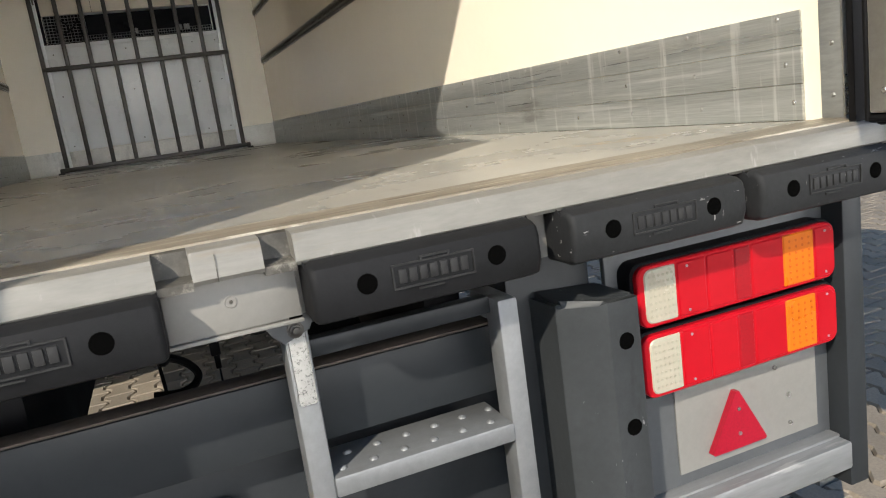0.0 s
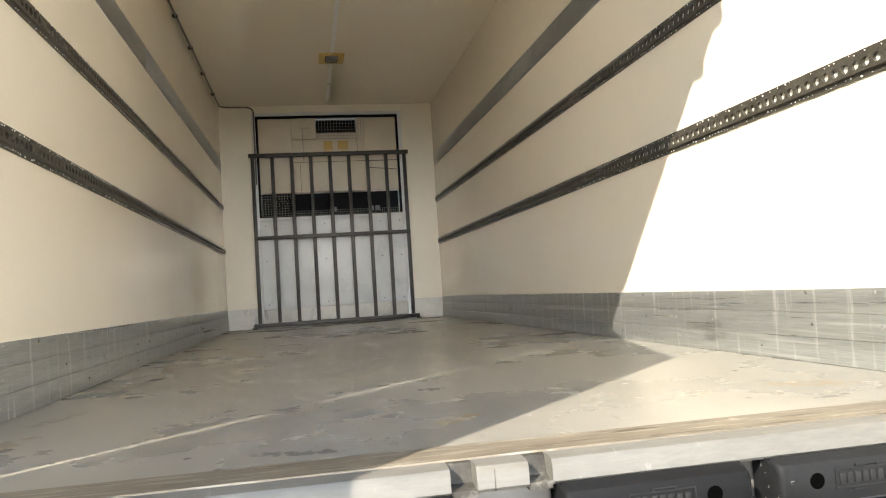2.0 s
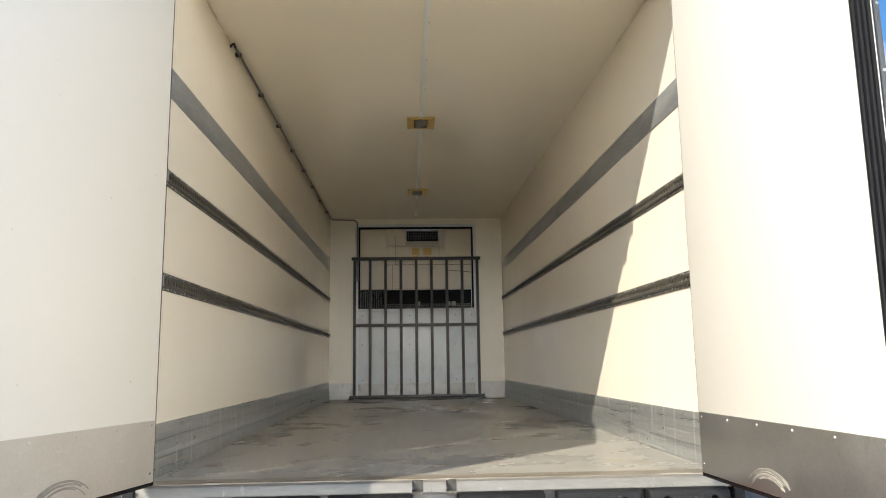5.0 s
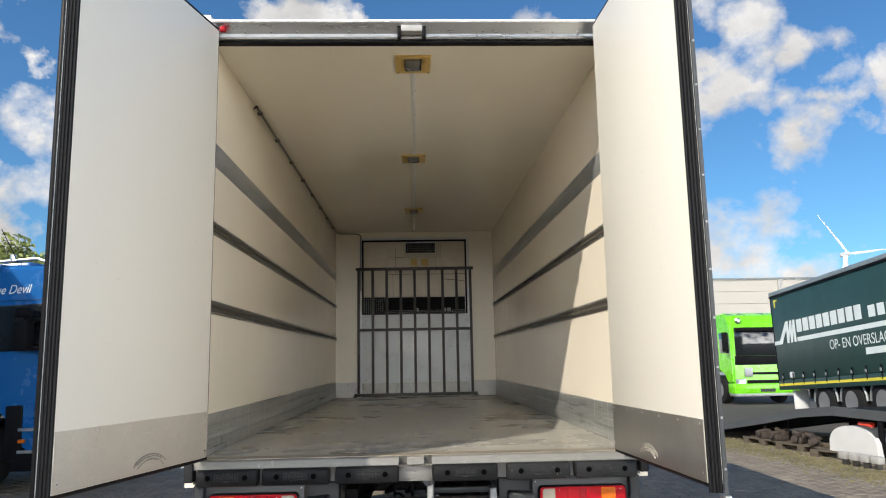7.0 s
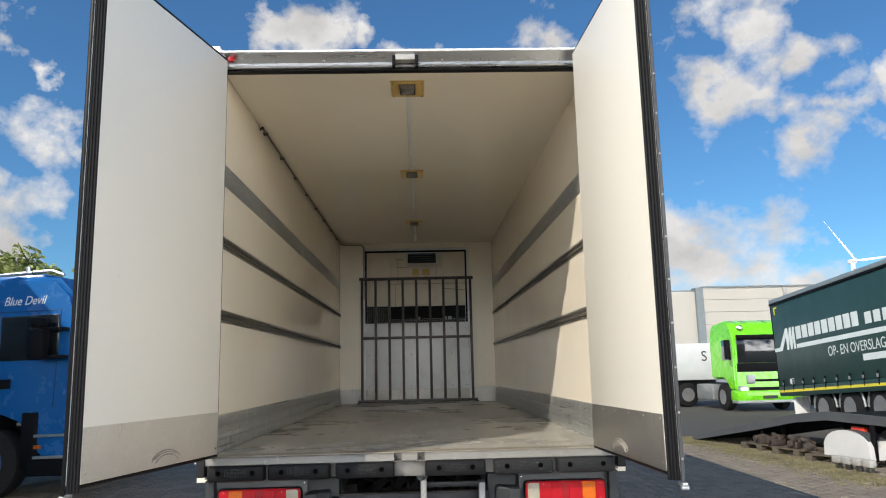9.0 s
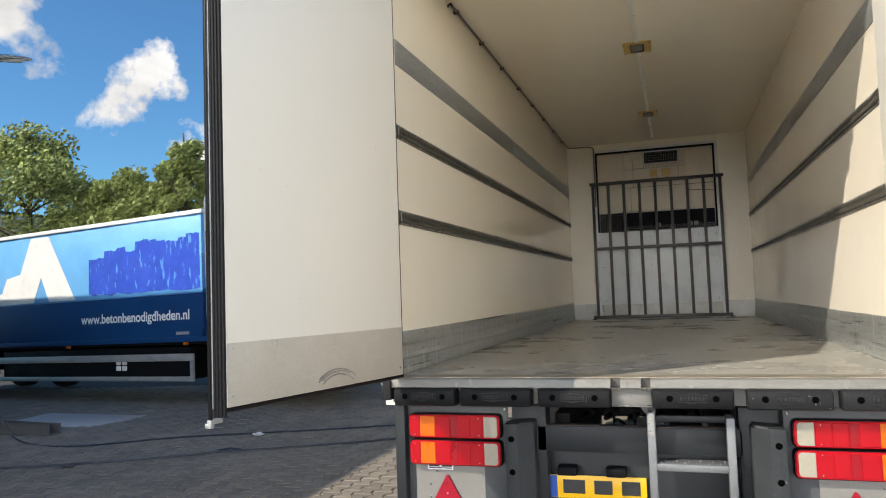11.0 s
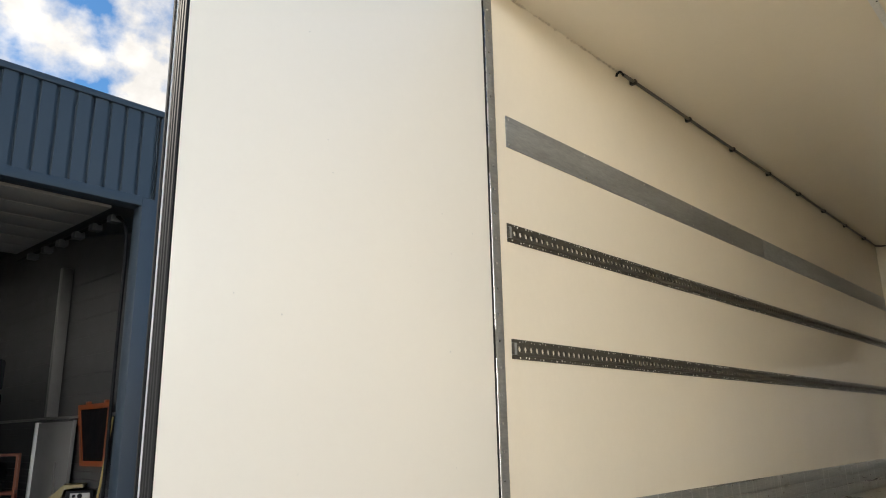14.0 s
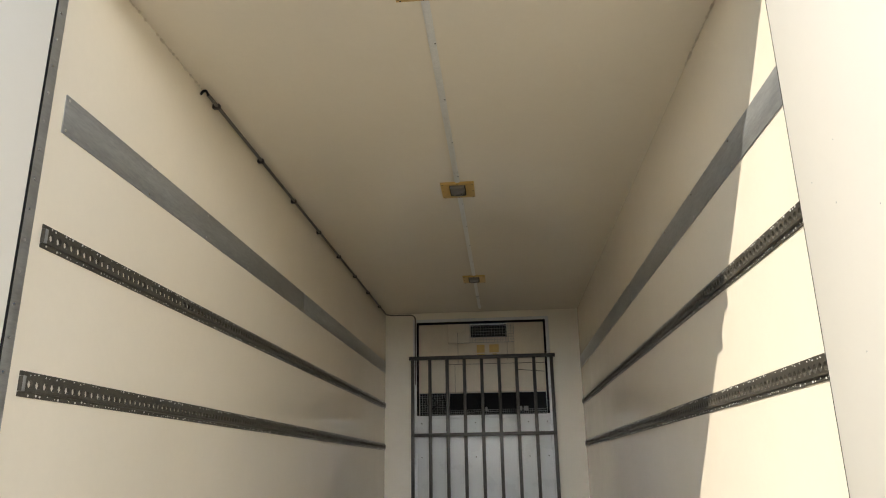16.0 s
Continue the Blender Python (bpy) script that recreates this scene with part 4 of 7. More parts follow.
for y0, y1 in ((0.562, 2.668), (2.952, 5.31), (5.61, 7.0)):
    bm = B()
    for x0, x1, d in ((-0.018, 0.018, 0.004), (-0.012, 0.012, 0.009)):
        prism(bm, [(y0, ceil_z(y0) - d), (y1, ceil_z(y1) - d), (y1, ceil_z(y1) - 0.0005), (y0, ceil_z(y0) - 0.0005)], "x", x0, x1)
    trunk = part("cable_trunking", bm, "white_paint", truck, "slim white cable trunking along the ceiling")
bm = B()
for i in range(12):
    y = 0.9 + i * 0.55
    cyl(bm, (0.013, y, ceil_z(y) - 0.009), (0.013, y, ceil_z(y) - 0.0115), 0.004, 6)
part("trunking_screws", bm, "bar_steel", trunk)
bm = B()
tube(bm, [(-1.212, 1.23, 3.688), (-1.212, 2.5, 3.700), (-1.212, 5, 3.726), (-1.212, LEN - 0.14, 3.748)], 0.0095, 8)
tube(bm, smooth_line([(-1.212, LEN - 0.14, 3.748), (-1.2, LEN - 0.09, 3.752), (-1.15, LEN - 0.05, 3.752), (-1.0, LEN - 0.035, 3.752), (-0.89, LEN - 0.035, 3.745), (-0.848, LEN - 0.03, 3.70), (-0.848, LEN - 0.03, 3.6), (-0.848, LEN - 0.03, 2.85)], 4), 0.009, 8)
conduit = part("conduit", bm, "conduit", truck, "grey steel conduit clipped along the ceiling corner")
bm = B()
for y in (1.36, 2.1, 2.85, 3.6, 4.35, 5.1, 5.85, 6.6):
    z = 3.688 + 0.0102 * (y - 1.23)
    rbox(bm, -1.238, -1.199, y - 0.014, y + 0.014, z - 0.013, z + 0.013, 0.004)
part("conduit_clip", bm, "bar_steel", conduit)
bm = B()
tube(bm, smooth_line([(-1.212, 1.23, 3.688), (-1.205, 1.18, 3.684), (-1.215, 1.165, 3.67), (-1.225, 1.17, 3.658)]), 0.007, 6)
part("cable_end", bm, "black", conduit)
# torn sealant line between wall and ceiling near the opening
bm = B()
rng = random.Random(4)
for i in range(60):
    y = 0.08 + i * 0.02 + rng.uniform(-0.006, 0.006)
    r = rng.uniform(0.003, 0.007)
    for s in (-1, 1):
        if rng.random() < 0.8:
            z = ceil_z(y) - rng.uniform(0.001, 0.006)
            rbox(bm, s * (W - 0.004) - r, s * (W - 0.004) + r, y - 0.008, y + 0.008, z - r, z + r * 0.4, 0.002, 1)
part("sealant", bm, "old_panel", truck, "crumbling brown sealant in the corner")


# ---- rear doors ----
def rear_door(s, m, L):
    """s: +1 where the inner face looks along local +y, -1 where along -y. Local x runs from the hinge to the free edge."""
    door = new("rear_door")
    door.parent = truck
    door.matrix_basis = m
    tagged(door, "open insulated rear door, cream inside with black seals")

    def slab(x0, x1, d0, d1, z0, z1):
        a, b = sorted((-d0 * s, -d1 * s))
        return (x0, x1, a, b, z0, z1)
    part("door_panel", rboxes(0.004, slab(0.0, L, 0.0, 0.04, 1.224, 3.682)), "door_panel", door)
    part("door_skin", rboxes(0.004, slab(-0.045, L + 0.028, 0.05, 0.064, 1.222, 3.715)), "white_paint", door, "white outer skin")
    part("skin_edge", rboxes(0.002, slab(L + 0.0285, L + 0.0305, 0.048, 0.0655, 1.2, 3.716)), "rubber" if s > 0 else "grey_paint", door)
    part("door_core", rboxes(0.004, slab(0.0, L + 0.008, 0.04, 0.05, 1.222, 3.70)), "rubber", door)
    def seal(p0, p1, r):
        bm = B()
        cyl(bm, p0, p1, r, 8)
        part("door_seal", bm, "rubber", door, "ribbed black rubber seal")
    for u, d, r in ((L + 0.004, 0.007, 0.0075), (L + 0.009, 0.02, 0.0075), (L + 0.013, 0.033, 0.0075), (L + 0.016, 0.045, 0.007)):
        seal((u, -d * s, 1.19), (u, -d * s, 3.70), r)
    for z0, k in ((1.218, -1), (3.69, 1)):
        for d, r in ((0.012, 0.009), (0.035, 0.011)):
            seal((-0.005, -d * s, z0 + k * 0.2 * d), (L + 0.01, -d * s, z0 + k * 0.2 * d), r)
    for d in (0.012, 0.035):
        seal((-0.006, -d * s, 1.21), (-0.006, -d * s, 3.69), 0.009)
    part("edge_profile", rboxes(0.003, slab(L + 0.024, L + 0.034, 0.051, 0.067, 1.18, 3.72)), "rubber" if s > 0 else "mid_grey", door, "black edge profile" if s > 0 else "aluminium edge profile")
    bm = B()
    for i in range(13 if s < 0 else 0):
        cyl(bm, (L + 0.034, -0.059 * s, 1.28 + i * 0.195), (L + 0.0365, -0.059 * s, 1.28 + i * 0.195), 0.005, 8)
    if s < 0:
        part("edge_rivets", bm, "galv", door)
    kick = part("door_kick_plate", rboxes(0.0015, slab(0.004, L - 0.002, -0.003, 0.0, 1.227, 1.467)), "kick" if s > 0 else "bare_kick", door, "scratched steel kick plate on the door")
    bm = B()
    for i in range(6):
        x = 0.03 + (L - 0.06) * i / 5
        for z in ((1.449,) if 0 < i < 5 else (1.449, 1.262)):
            cyl(bm, (x, 0.003 * s, z), (x, 0.0052 * s, z), 0.006, 8, 0.004)
    part("kick_screws", bm, "stainless", kick)
    # scrape marks of the hold-back hook
    rng = random.Random(7)
    for i in range(9):
        bm = B()
        cx, r = L * 0.355 + 0.115 + rng.uniform(-0.012, 0.012), 0.11 + i * 0.006 + rng.uniform(-0.002, 0.002)
        a0, a1 = radians(rng.uniform(20, 45)), radians(rng.uniform(120, 158))
        tube(bm, [(cx + r * math.cos(a0 + (a1 - a0) * k / 14), 0.0032 * s, 1.21 + r * 0.62 * math.sin(a0 + (a1 - a0) * k / 14)) for k in range(15)], rng.uniform(0.0018, 0.0045), 5)
        part("scrape_mark", bm, "scuff" if i % 3 else "kick", kick)
    # lock bars on the outer face, with their cam ends showing under the free edge
    bar = B()
    cyl(bar, (L - 0.14, -0.082 * s, 1.23), (L - 0.14, -0.082 * s, 3.74), 0.0135, 10)
    part("lock_bar", bar, "galv", door, "galvanised lock bar")
    bm = rboxes(0.004, slab(L - 0.03, L + 0.03, 0.055, 0.08, 1.163, 1.18), slab(L + 0.02, L + 0.04, 0.045, 0.08, 1.15, 1.168))
    part("cam_end", bm, "galv", door, "bare metal lock cam")
    for z in (1.36, 2.07, 2.815, 3.55):
        hinge = B()
        rbox(hinge, *slab(-0.02, 0.12, 0.064, 0.074, z - 0.04, z + 0.04), 0.003)
        cyl(hinge, (-0.005, -0.105 * s, z - 0.045), (-0.005, -0.105 * s, z + 0.045), 0.016, 10)
        rbox(hinge, *slab(-0.012, 0.012, 0.074, 0.105, z - 0.035, z + 0.035), 0.003)
        part("hinge", hinge, "galv", door, "galvanised door hinge")
    bm = B()
    for i in range(14):
        x, z = rng.uniform(0.06, L - 0.06), rng.uniform(1.5, 3.6)
        l = rng.uniform(0.002, 0.005)
        box(bm, x, x + 0.0016, *sorted((0.0002 * s, 0.0009 * s)), z, z + l)
    part("panel_nicks", bm, "galv", door)
    return door


LEFT_DOOR = pose(-1.152, -0.115, 0, 0, 0, math.degrees(math.atan2(-1.14, -0.278)))
RIGHT_DOOR = pose(1.072, -0.18, 0, 0, 0, math.degrees(math.atan2(-1.16, 0.046)))
rear_door(1, LEFT_DOOR, 1.175)
rear_door(-1, RIGHT_DOOR, 1.165)

# ---- under the rear sill ----
for s in (-1, 1):
    x0, x1 = sorted((0.645 * s, 1.19 * s))
    plate = part("lamp_board", rboxes(0.003, (x0, x1, 0.03, 0.045, 0.42, 1.06)), "mid_grey", truck, "grey steel lamp board")
    x0, x1 = sorted((0.776 * s, 1.15 * s))
    part("pale_plate", boxes((x0, x1, 0.027, 0.03, 0.543, 0.745)), "cover_grey", plate, "unpainted pale plate")
    x0, x1 = sorted((1.19 * s, 1.245 * s))
    part("corner_post", rboxes(0.005, (x0, x1, -0.02, 0.12, 0.40, 1.06)), "grey_paint", truck, "dark grey corner post")
    # two stacked tail lamps
    for z0, z1 in ((0.888, 1.005), (0.75, 0.872)):
        a = 0.677
        lamp = new("tail_lamp")
        lamp.parent = truck
        tagged(lamp, "long red tail lamp with rounded ends, amber and clear sections")

        def rounded(u0, u1, w0, w1, r0, r1, front, back):
            """A lens of rounded outline, r0 at its inner and r1 at its outer end, with a softened front."""
            bm, rows = B(), []
            for y, inset in ((back, 0.0), (front + 0.003, 0.0), (front, 0.003)):
                row = []
                for cu, cw, r, a0 in ((u1, w1, r1, 0), (u0, w1, r0, 90), (u0, w0, r0, 180), (u1, w0, r1, 270)):
                    for k in range(5):
                        g = radians(a0 + 22.5 * k)
                        pu = cu + (r if cu == u0 else -r) + (r - inset) * math.cos(g) if r > inset else cu + (inset if cu == u0 else -inset)
                        pw = cw + (r if cw == w0 else -r) + (r - inset) * math.sin(g) if r > inset else cw + (inset if cw == w0 else -inset)
                        row.append(bm.verts.new(((a + pu) * s, y, pw)))
                rows.append(row)
            skin(bm, rows)
            bmesh.ops.remove_doubles(bm, verts=bm.verts[:], dist=1e-6)
            bmesh.ops.recalc_face_normals(bm, faces=bm.faces[:])
            return bm
        part("lamp_housing", rounded(-0.006, 0.491, z0 - 0.005, z1 + 0.005, 0.026, 0.026, -0.01, 0.03), "black", lamp, "black lamp housing")
        part("lens_rim", rounded(0.0, 0.485, z0, z1, 0.023, 0.023, -0.0235, -0.004), "red_lens", lamp)
        sections = (("reversing_lens", 0.013, 0.085, "clear_lens", 0.016, 0.004), ("brake_lens", 0.087, 0.154, "red_lens", 0.004, 0.004), ("fog_lens", 0.156, 0.221, "red_lens", 0.004, 0.004),
                    ("reflector", 0.223, 0.262, "dark_red_lens", 0.004, 0.004), ("side_lens", 0.264, 0.343, "red_lens", 0.004, 0.004), ("indicator_lens", 0.345, 0.426, "amber_lens", 0.004, 0.004), ("end_lens", 0.428, 0.478, "red_lens", 0.004, 0.018))
        for name, u0, u1, mat_, r0, r1 in sections:
            part(name, rounded(u0, u1, z0 + 0.006, z1 - 0.006, r0, r1, -0.026, -0.02), mat_, lamp)
        for u0, u1, mat_ in ((0.02, 0.08, "led"), (0.352, 0.42, "amber_dot")):
            bm = B()
            nx = 6 if mat_ == "led" else 4
            for i in range(nx):
                for j in range(7):
                    x = (a + u0 + (u1 - u0) * (i + 0.5) / nx) * s
                    z = z0 + 0.014 + (z1 - z0 - 0.028) * (j + 0.5) / 7
                    cyl(bm, (x, -0.0258, z), (x, -0.0268, z), 0.003, 6)
            part("led_grid", bm, mat_, lamp)
        bm = B()
        for u in (0.11, 0.455):
            for z in (z0 + 0.016, z1 - 0.016):
                cyl(bm, ((a + u) * s, -0.025, z), ((a + u) * s, -0.0272, z), 0.0028, 8)
        part("lens_screws", bm, "galv", lamp)
    # reflector triangle, screws
    bm = B()
    c = 0.92 * s if s > 0 else -0.975
    prism(bm, [(c - 0.067, 0.566), (c - 0.071, 0.57), (c - 0.004, 0.69), (c + 0.004, 0.69), (c + 0.071, 0.57), (c + 0.067, 0.566)], "y", 0.012, 0.0265)
    tri = part("reflector_triangle", bm, "triangle", truck, "red triangular reflector")
    bm = B()
    for z in (0.598, 0.652):
        cyl(bm, (c, 0.012, z), (c, 0.0095, z), 0.0042, 8)
    part("reflector_screws", bm, "stainless", tri)
    bm = B()
    for x, z in ((1.07, 0.572), (1.069, 0.637), (1.034, 0.707), (0.66, 1.03)):
        cyl(bm, (x * s, 0.03, z), (x * s, 0.023, z), 0.0048, 8)
    part("board_screws", bm, "stainless", plate)
    # vertical rubber-faced buffer posts with two holes
    x0, x1 = sorted((0.495 * s, 0.615 * s))
    bm = B()
    prism(bm, [(x * s, y) for x, y in ((0.5, 0.06), (0.5, -0.03), (0.506, -0.038), (0.567, -0.072), (0.575, -0.075), (0.634, -0.075), (0.64, -0.069), (0.64, 0.06))], "z", 0.36, 0.985)
    rng = random.Random(17)
    bmesh.ops.bevel(bm, geom=[e for e in bm.edges if all(v.co.z > 0.98 for v in e.verts)], offset=0.008, segments=2, affect="EDGES")
    for v in bm.verts:
        if v.co.z > 0.96:
            v.co += Vector((rng.uniform(-0.003, 0.003), rng.uniform(-0.003, 0.003), rng.uniform(-0.012, 0.002)))
    buf = part("buffer_post", bm, "post_paint", truck, "dark buffer post with bolt holes, chipped at the top")
    # the shaded holes are flat black discs laid on the post
    for z in (0.739, 0.9):
        bm = B()
        cyl(bm, ((x0 + x1) / 2 + 0.053 * s, -0.0745, z), ((x0 + x1) / 2 + 0.053 * s, -0.0757, z), 0.0155, 14)
        part("bolt_hole", bm, "void", buf)
    x0, x1 = sorted((0.455 * s, 0.63 * s))
    part("buffer_bracket", rboxes(0.004, (x0, x1, 0.06, 0.2, 0.36, 1.05)), "grey_paint", truck, "grey buffer bracket")
    # underrun bar below the lamps
    x0, x1 = sorted((0.66 * s, 1.186 * s))
    part("underrun_bar", rboxes(0.006, (x0, x1, -0.03, 0.14, 0.45, 0.513), (x0, x1, 0.0, 0.05, 0.512, 0.519)), "bar_zinc", truck, "galvanised underrun bar")
part("dealer_sticker", boxes((-1.085, -0.945, 0.0255, 0.0268, 0.715, 0.75)), "sticker", truck, "small white dealer sticker")
part("sticker_bars", boxes((-1.078, -1.02, 0.024, 0.0255, 0.73, 0.744), (-1.008, -0.952, 0.024, 0.0255, 0.73, 0.744), (-1.078, -0.952, 0.024, 0.0255, 0.721, 0.726)), "ink", truck, "plain dark bars on the sticker")

# cross member, tail beams and the gap above them
part("cross_member", rboxes(0.004, (-0.5, 0.47, 0.06, 0.1, 0.82, 0.945)), "grey_paint", truck, "dark grey folded cross member")
part("member_flange", rboxes(0.003, (-0.5, 0.47, 0.06, 0.112, 0.9455, 0.951)), "rust", truck, "rust-edged top flange")
part("lower_panel", rboxes(0.004, (-0.5, 0.47, 0.14, 0.17, 0.35, 0.815)), "grey_paint", truck, "dark grey lower tail panel")
part("tail_channel", rboxes(0.004, (-0.62, 0.62, 0.15, 0.22, 0.28, 0.36)), "galv", truck, "galvanised rear channel")
for s in (-1, 1):
    x0, x1 = sorted((0.36 * s, 0.44 * s))
    part("chassis_rail", rboxes(0.005, (x0, x1, 0.25, 10.6, 0.70, 0.98)), "black", truck, "black chassis rail")
bm = B()
for y in (0.7, 1.6, 2.5, 3.4, 4.3, 5.2, 6.1, 7.0):
    box(bm, -1.2, 1.2, y, y + 0.07, 0.985, 1.05)
part("cross_bearers", bm, "black", truck, "black cross bearers")
bm = B()
rng = random.Random(3)
for k in range(5):
    x = -0.32 + 0.13 * k
    tube(bm, smooth_line([(x, 0.25, 1.02), (x + 0.06, 0.45, 0.96), (x - 0.02, 0.6, 0.9), (x + 0.1, 0.9, 0.98), (x + 0.02, 1.5, 0.97)]), 0.012, 6)
tube(bm, smooth_line([(-0.15, 0.44, 1.0), (-0.149, 0.45, 0.913), (-0.131, 0.45, 0.916), (-0.101, 0.45, 0.898), (-0.083, 0.45, 0.871), (-0.094, 0.45, 0.849), (-0.124, 0.45, 0.839), (-0.175, 0.45, 0.845)]), 0.0085, 8)
tube(bm, [(-0.154, 0.46, 0.92), (-0.15, 0.46, 0.84)], 0.004, 6)
part("air_lines", bm, "black", truck, "black air lines under the body")
bm = B()
cyl(bm, (0.22, 0.6, 0.84), (0.22, 1.2, 0.84), 0.09, 16)
part("air_reservoir", bm, "black", truck, "black air reservoir")

part("hose_bracket", rboxes(0.003, (-0.051, -0.031, 0.44, 0.46, 0.9, 1.0), (-0.046, -0.034, 0.445, 0.455, 0.87, 0.9), (-0.0395, -0.0375, 0.447, 0.45, 0.84, 0.87)), "black", truck, "black hose bracket under the sill")
# made-up block that hides the sunlit ground behind the gap under the sill
part("underbody_tank", rboxes(0.05, (-0.95, 0.95, 4.7, 5.4, 0.22, 0.96)), "black", truck, "unseen black block added to darken the gap under the sill")

# access ladder
ladder = new("ladder")
ladder.parent = truck
tagged(ladder, "light steel access ladder with studded treads")
LX = -0.002
LADDER = pose(0, 0.0, 0)
ladder.matrix_basis = LADDER
for x, top in ((0.064 + LX, 1.058), (0.416 + LX, 1.012)):
    part("stile", rboxes(0.006, (x - 0.019, x + 0.019, -0.03, 0.026, 0.34, top), (x - 0.019, x + 0.019, 0.02, 0.09, top - 0.045, top)), "ladder_steel", ladder)
flake = part("peeling_paint", rboxes(0.004, (0.064 + LX - 0.014, 0.064 + LX + 0.014, -0.0325, -0.0295, 0.925, 1.04)), "peeling", ladder, "flaking whitish paint on the stile")
bm = B()
prism(bm, [(0.012 + LX, 1.072), (0.1 + LX, 1.072), (0.085 + LX, 1.042), (0.045 + LX, 1.027), (0.03 + LX, 1.042)], "y", -0.034, -0.028)
part("stile_bracket", bm, "mid_grey", ladder)
bm = B()
lathe(bm, [(0.013, 0.0), (0.013, -0.002), (0.0095, -0.0025), (0.009, -0.008), (0.006, -0.009), (0.0055, -0.013), (0.0005, -0.0135)], (0.064 + LX, -0.034, 1.046), (0, 1, 0), 14)
part("bracket_bolt", bm, "bar_steel", ladder)
part("top_bar", rboxes(0.004, (0.083 + LX, 0.397 + LX, 0.0, 0.03, 0.985, 1.015)), "grey_paint", ladder)
for z in (0.796, 0.50):
    tread = part("tread", rboxes(0.004, (0.082 + LX, 0.398 + LX, -0.034, 0.085, z - 0.034, z)), "ladder_steel", ladder)
    bm = B()
    for i in range(6):
        for j in range(2):
            lathe(bm, [(0.0085, -0.001), (0.007, 0.002), (0.0045, 0.004), (0.0005, 0.0048)], (0.1 + i * 0.053 + j * 0.02, -0.005 + j * 0.05, z), (0, 0, 1), 10)
    part("tread_studs", bm, "ladder_steel", tread)

# number plate with plain bars, and its lamps
plate = part("number_plate", rboxes(0.003, (-0.465, 0.02, 0.118, 0.126, 0.575, 0.69)), "plate_yellow", truck, "yellow number plate with plain dark bars")
part("plate_band", boxes((-0.463, -0.42, 0.116, 0.118, 0.578, 0.687)), "plate_blue", plate)
for x0, x1 in ((-0.39, -0.28), (-0.235, -0.145), (-0.1, -0.01)):
    part("plate_bar", boxes((x0, x1, 0.1155, 0.118, 0.6, 0.668)), "ink", plate)
for x in (-0.36, -0.12):
    part("plate_lamp", rboxes(0.01, (x - 0.05, x + 0.05, 0.05, 0.13, 0.70, 0.745)), "black", truck, "black number plate lamp")


def wheel(parent, x, y, z, r, width, rim="rim", hub="rim", outward=(0, -1, 0), name="wheel"):
    w = new(name)
    w.parent = parent
    w.matrix_basis = Matrix.Translation((x, y, z))
    o = Vector(outward)
    bm = B()
    lathe(bm, [(r * 0.56, 0.0), (r * 0.6, -0.01), (r * 0.88, -0.012), (r * 0.97, -0.04), (r, -0.08), (r, -width + 0.08), (r * 0.95, -width), (r * 0.56, -width)], (0, 0, 0), o, 36, False)
    part("tyre", bm, "tyre", w)
    bm = B()
    lathe(bm, [(r * 0.57, -0.005), (r * 0.55, -0.002), (r * 0.52, -0.02), (r * 0.49, -0.09), (r * 0.4, -0.13), (r * 0.26, -0.135), (0.02, -0.135)], (0, 0, 0), o, 28)
    part("rim", bm, rim, w)
    bm = B()
    lathe(bm, [(r * 0.27, -0.132), (r * 0.27, -0.06), (r * 0.2, -0.03), (0.01, -0.025)], (0, 0, 0), o, 20)
    u, v = frame_of(o)
    for k in range(10):
        a = k * math.pi / 5
        c = (u * math.cos(a) + v * math.sin(a)) * r * 0.35 - o * 0.128
        cyl(bm, c, c + o * 0.04, r * 0.035, 6)
    part("hub", bm, hub, w)
    return w


for x, s in ((-1.2, -1), (1.2, 1)):
    for y in (3.75, 8.3):
        wheel(truck, x, y, 0.5, 0.5, 0.32 if y > 7 else 0.6, outward=(s, 0, 0))
part("axle", boxes((-0.9, 0.9, 3.67, 3.83, 0.42, 0.58)), "black", truck, "black axle beam")
part("truck_cab", rboxes(0.08, (-1.22, 1.22, 7.75, 9.6, 0.95, 3.4), (-1.15, 1.15, 7.75, 9.62, 0.35, 0.95)), "white_paint", truck, "plain white truck cab ahead of the cargo box")

# ---- the bar gate in front of the cooling unit ----
gate = thing("bar_gate", "bare steel bar gate standing in front of the cooling unit", "gate")
gy = LEN - 0.05
part("top_tube", rboxes(0.005, (-0.925, 0.92, gy - 0.03, gy + 0.014, 3.158, 3.202)), "bar_steel", gate)
part("middle_tube", rboxes(0.005, (-0.9, 0.895, gy - 0.02, gy + 0.018, 2.208, 2.25)), "bar_steel", gate)
part("bottom_tube", rboxes(0.005, (-0.95, 0.945, gy - 0.03, gy + 0.014, 1.215, 1.258)), "bar_steel", gate)
for i in range(9):
    x = -0.881 + i * (0.881 + 0.873) / 8
    part("bar", rboxes(0.004, (x - 0.02, x + 0.02, gy - 0.016, gy + 0.022, 1.258, 3.158)), "bar_steel", gate)
for x in (-0.94, 0.94):
    part("foot", rboxes(0.004, (x - 0.03, x + 0.03, gy - 0.035, gy + 0.02, ZF, 1.216)), "bar_steel", gate)


# ---- hall on one side of the yard ----
hall = thing("workshop_hall", "blue-grey ribbed metal workshop hall with an open gate", "building")
HX, HY, HZ, HB = -9.0, 3.40, 6.25, 4.92  # HB: the eaves behind the parapet
RIDGE = (-17.5, HB + 1.19)


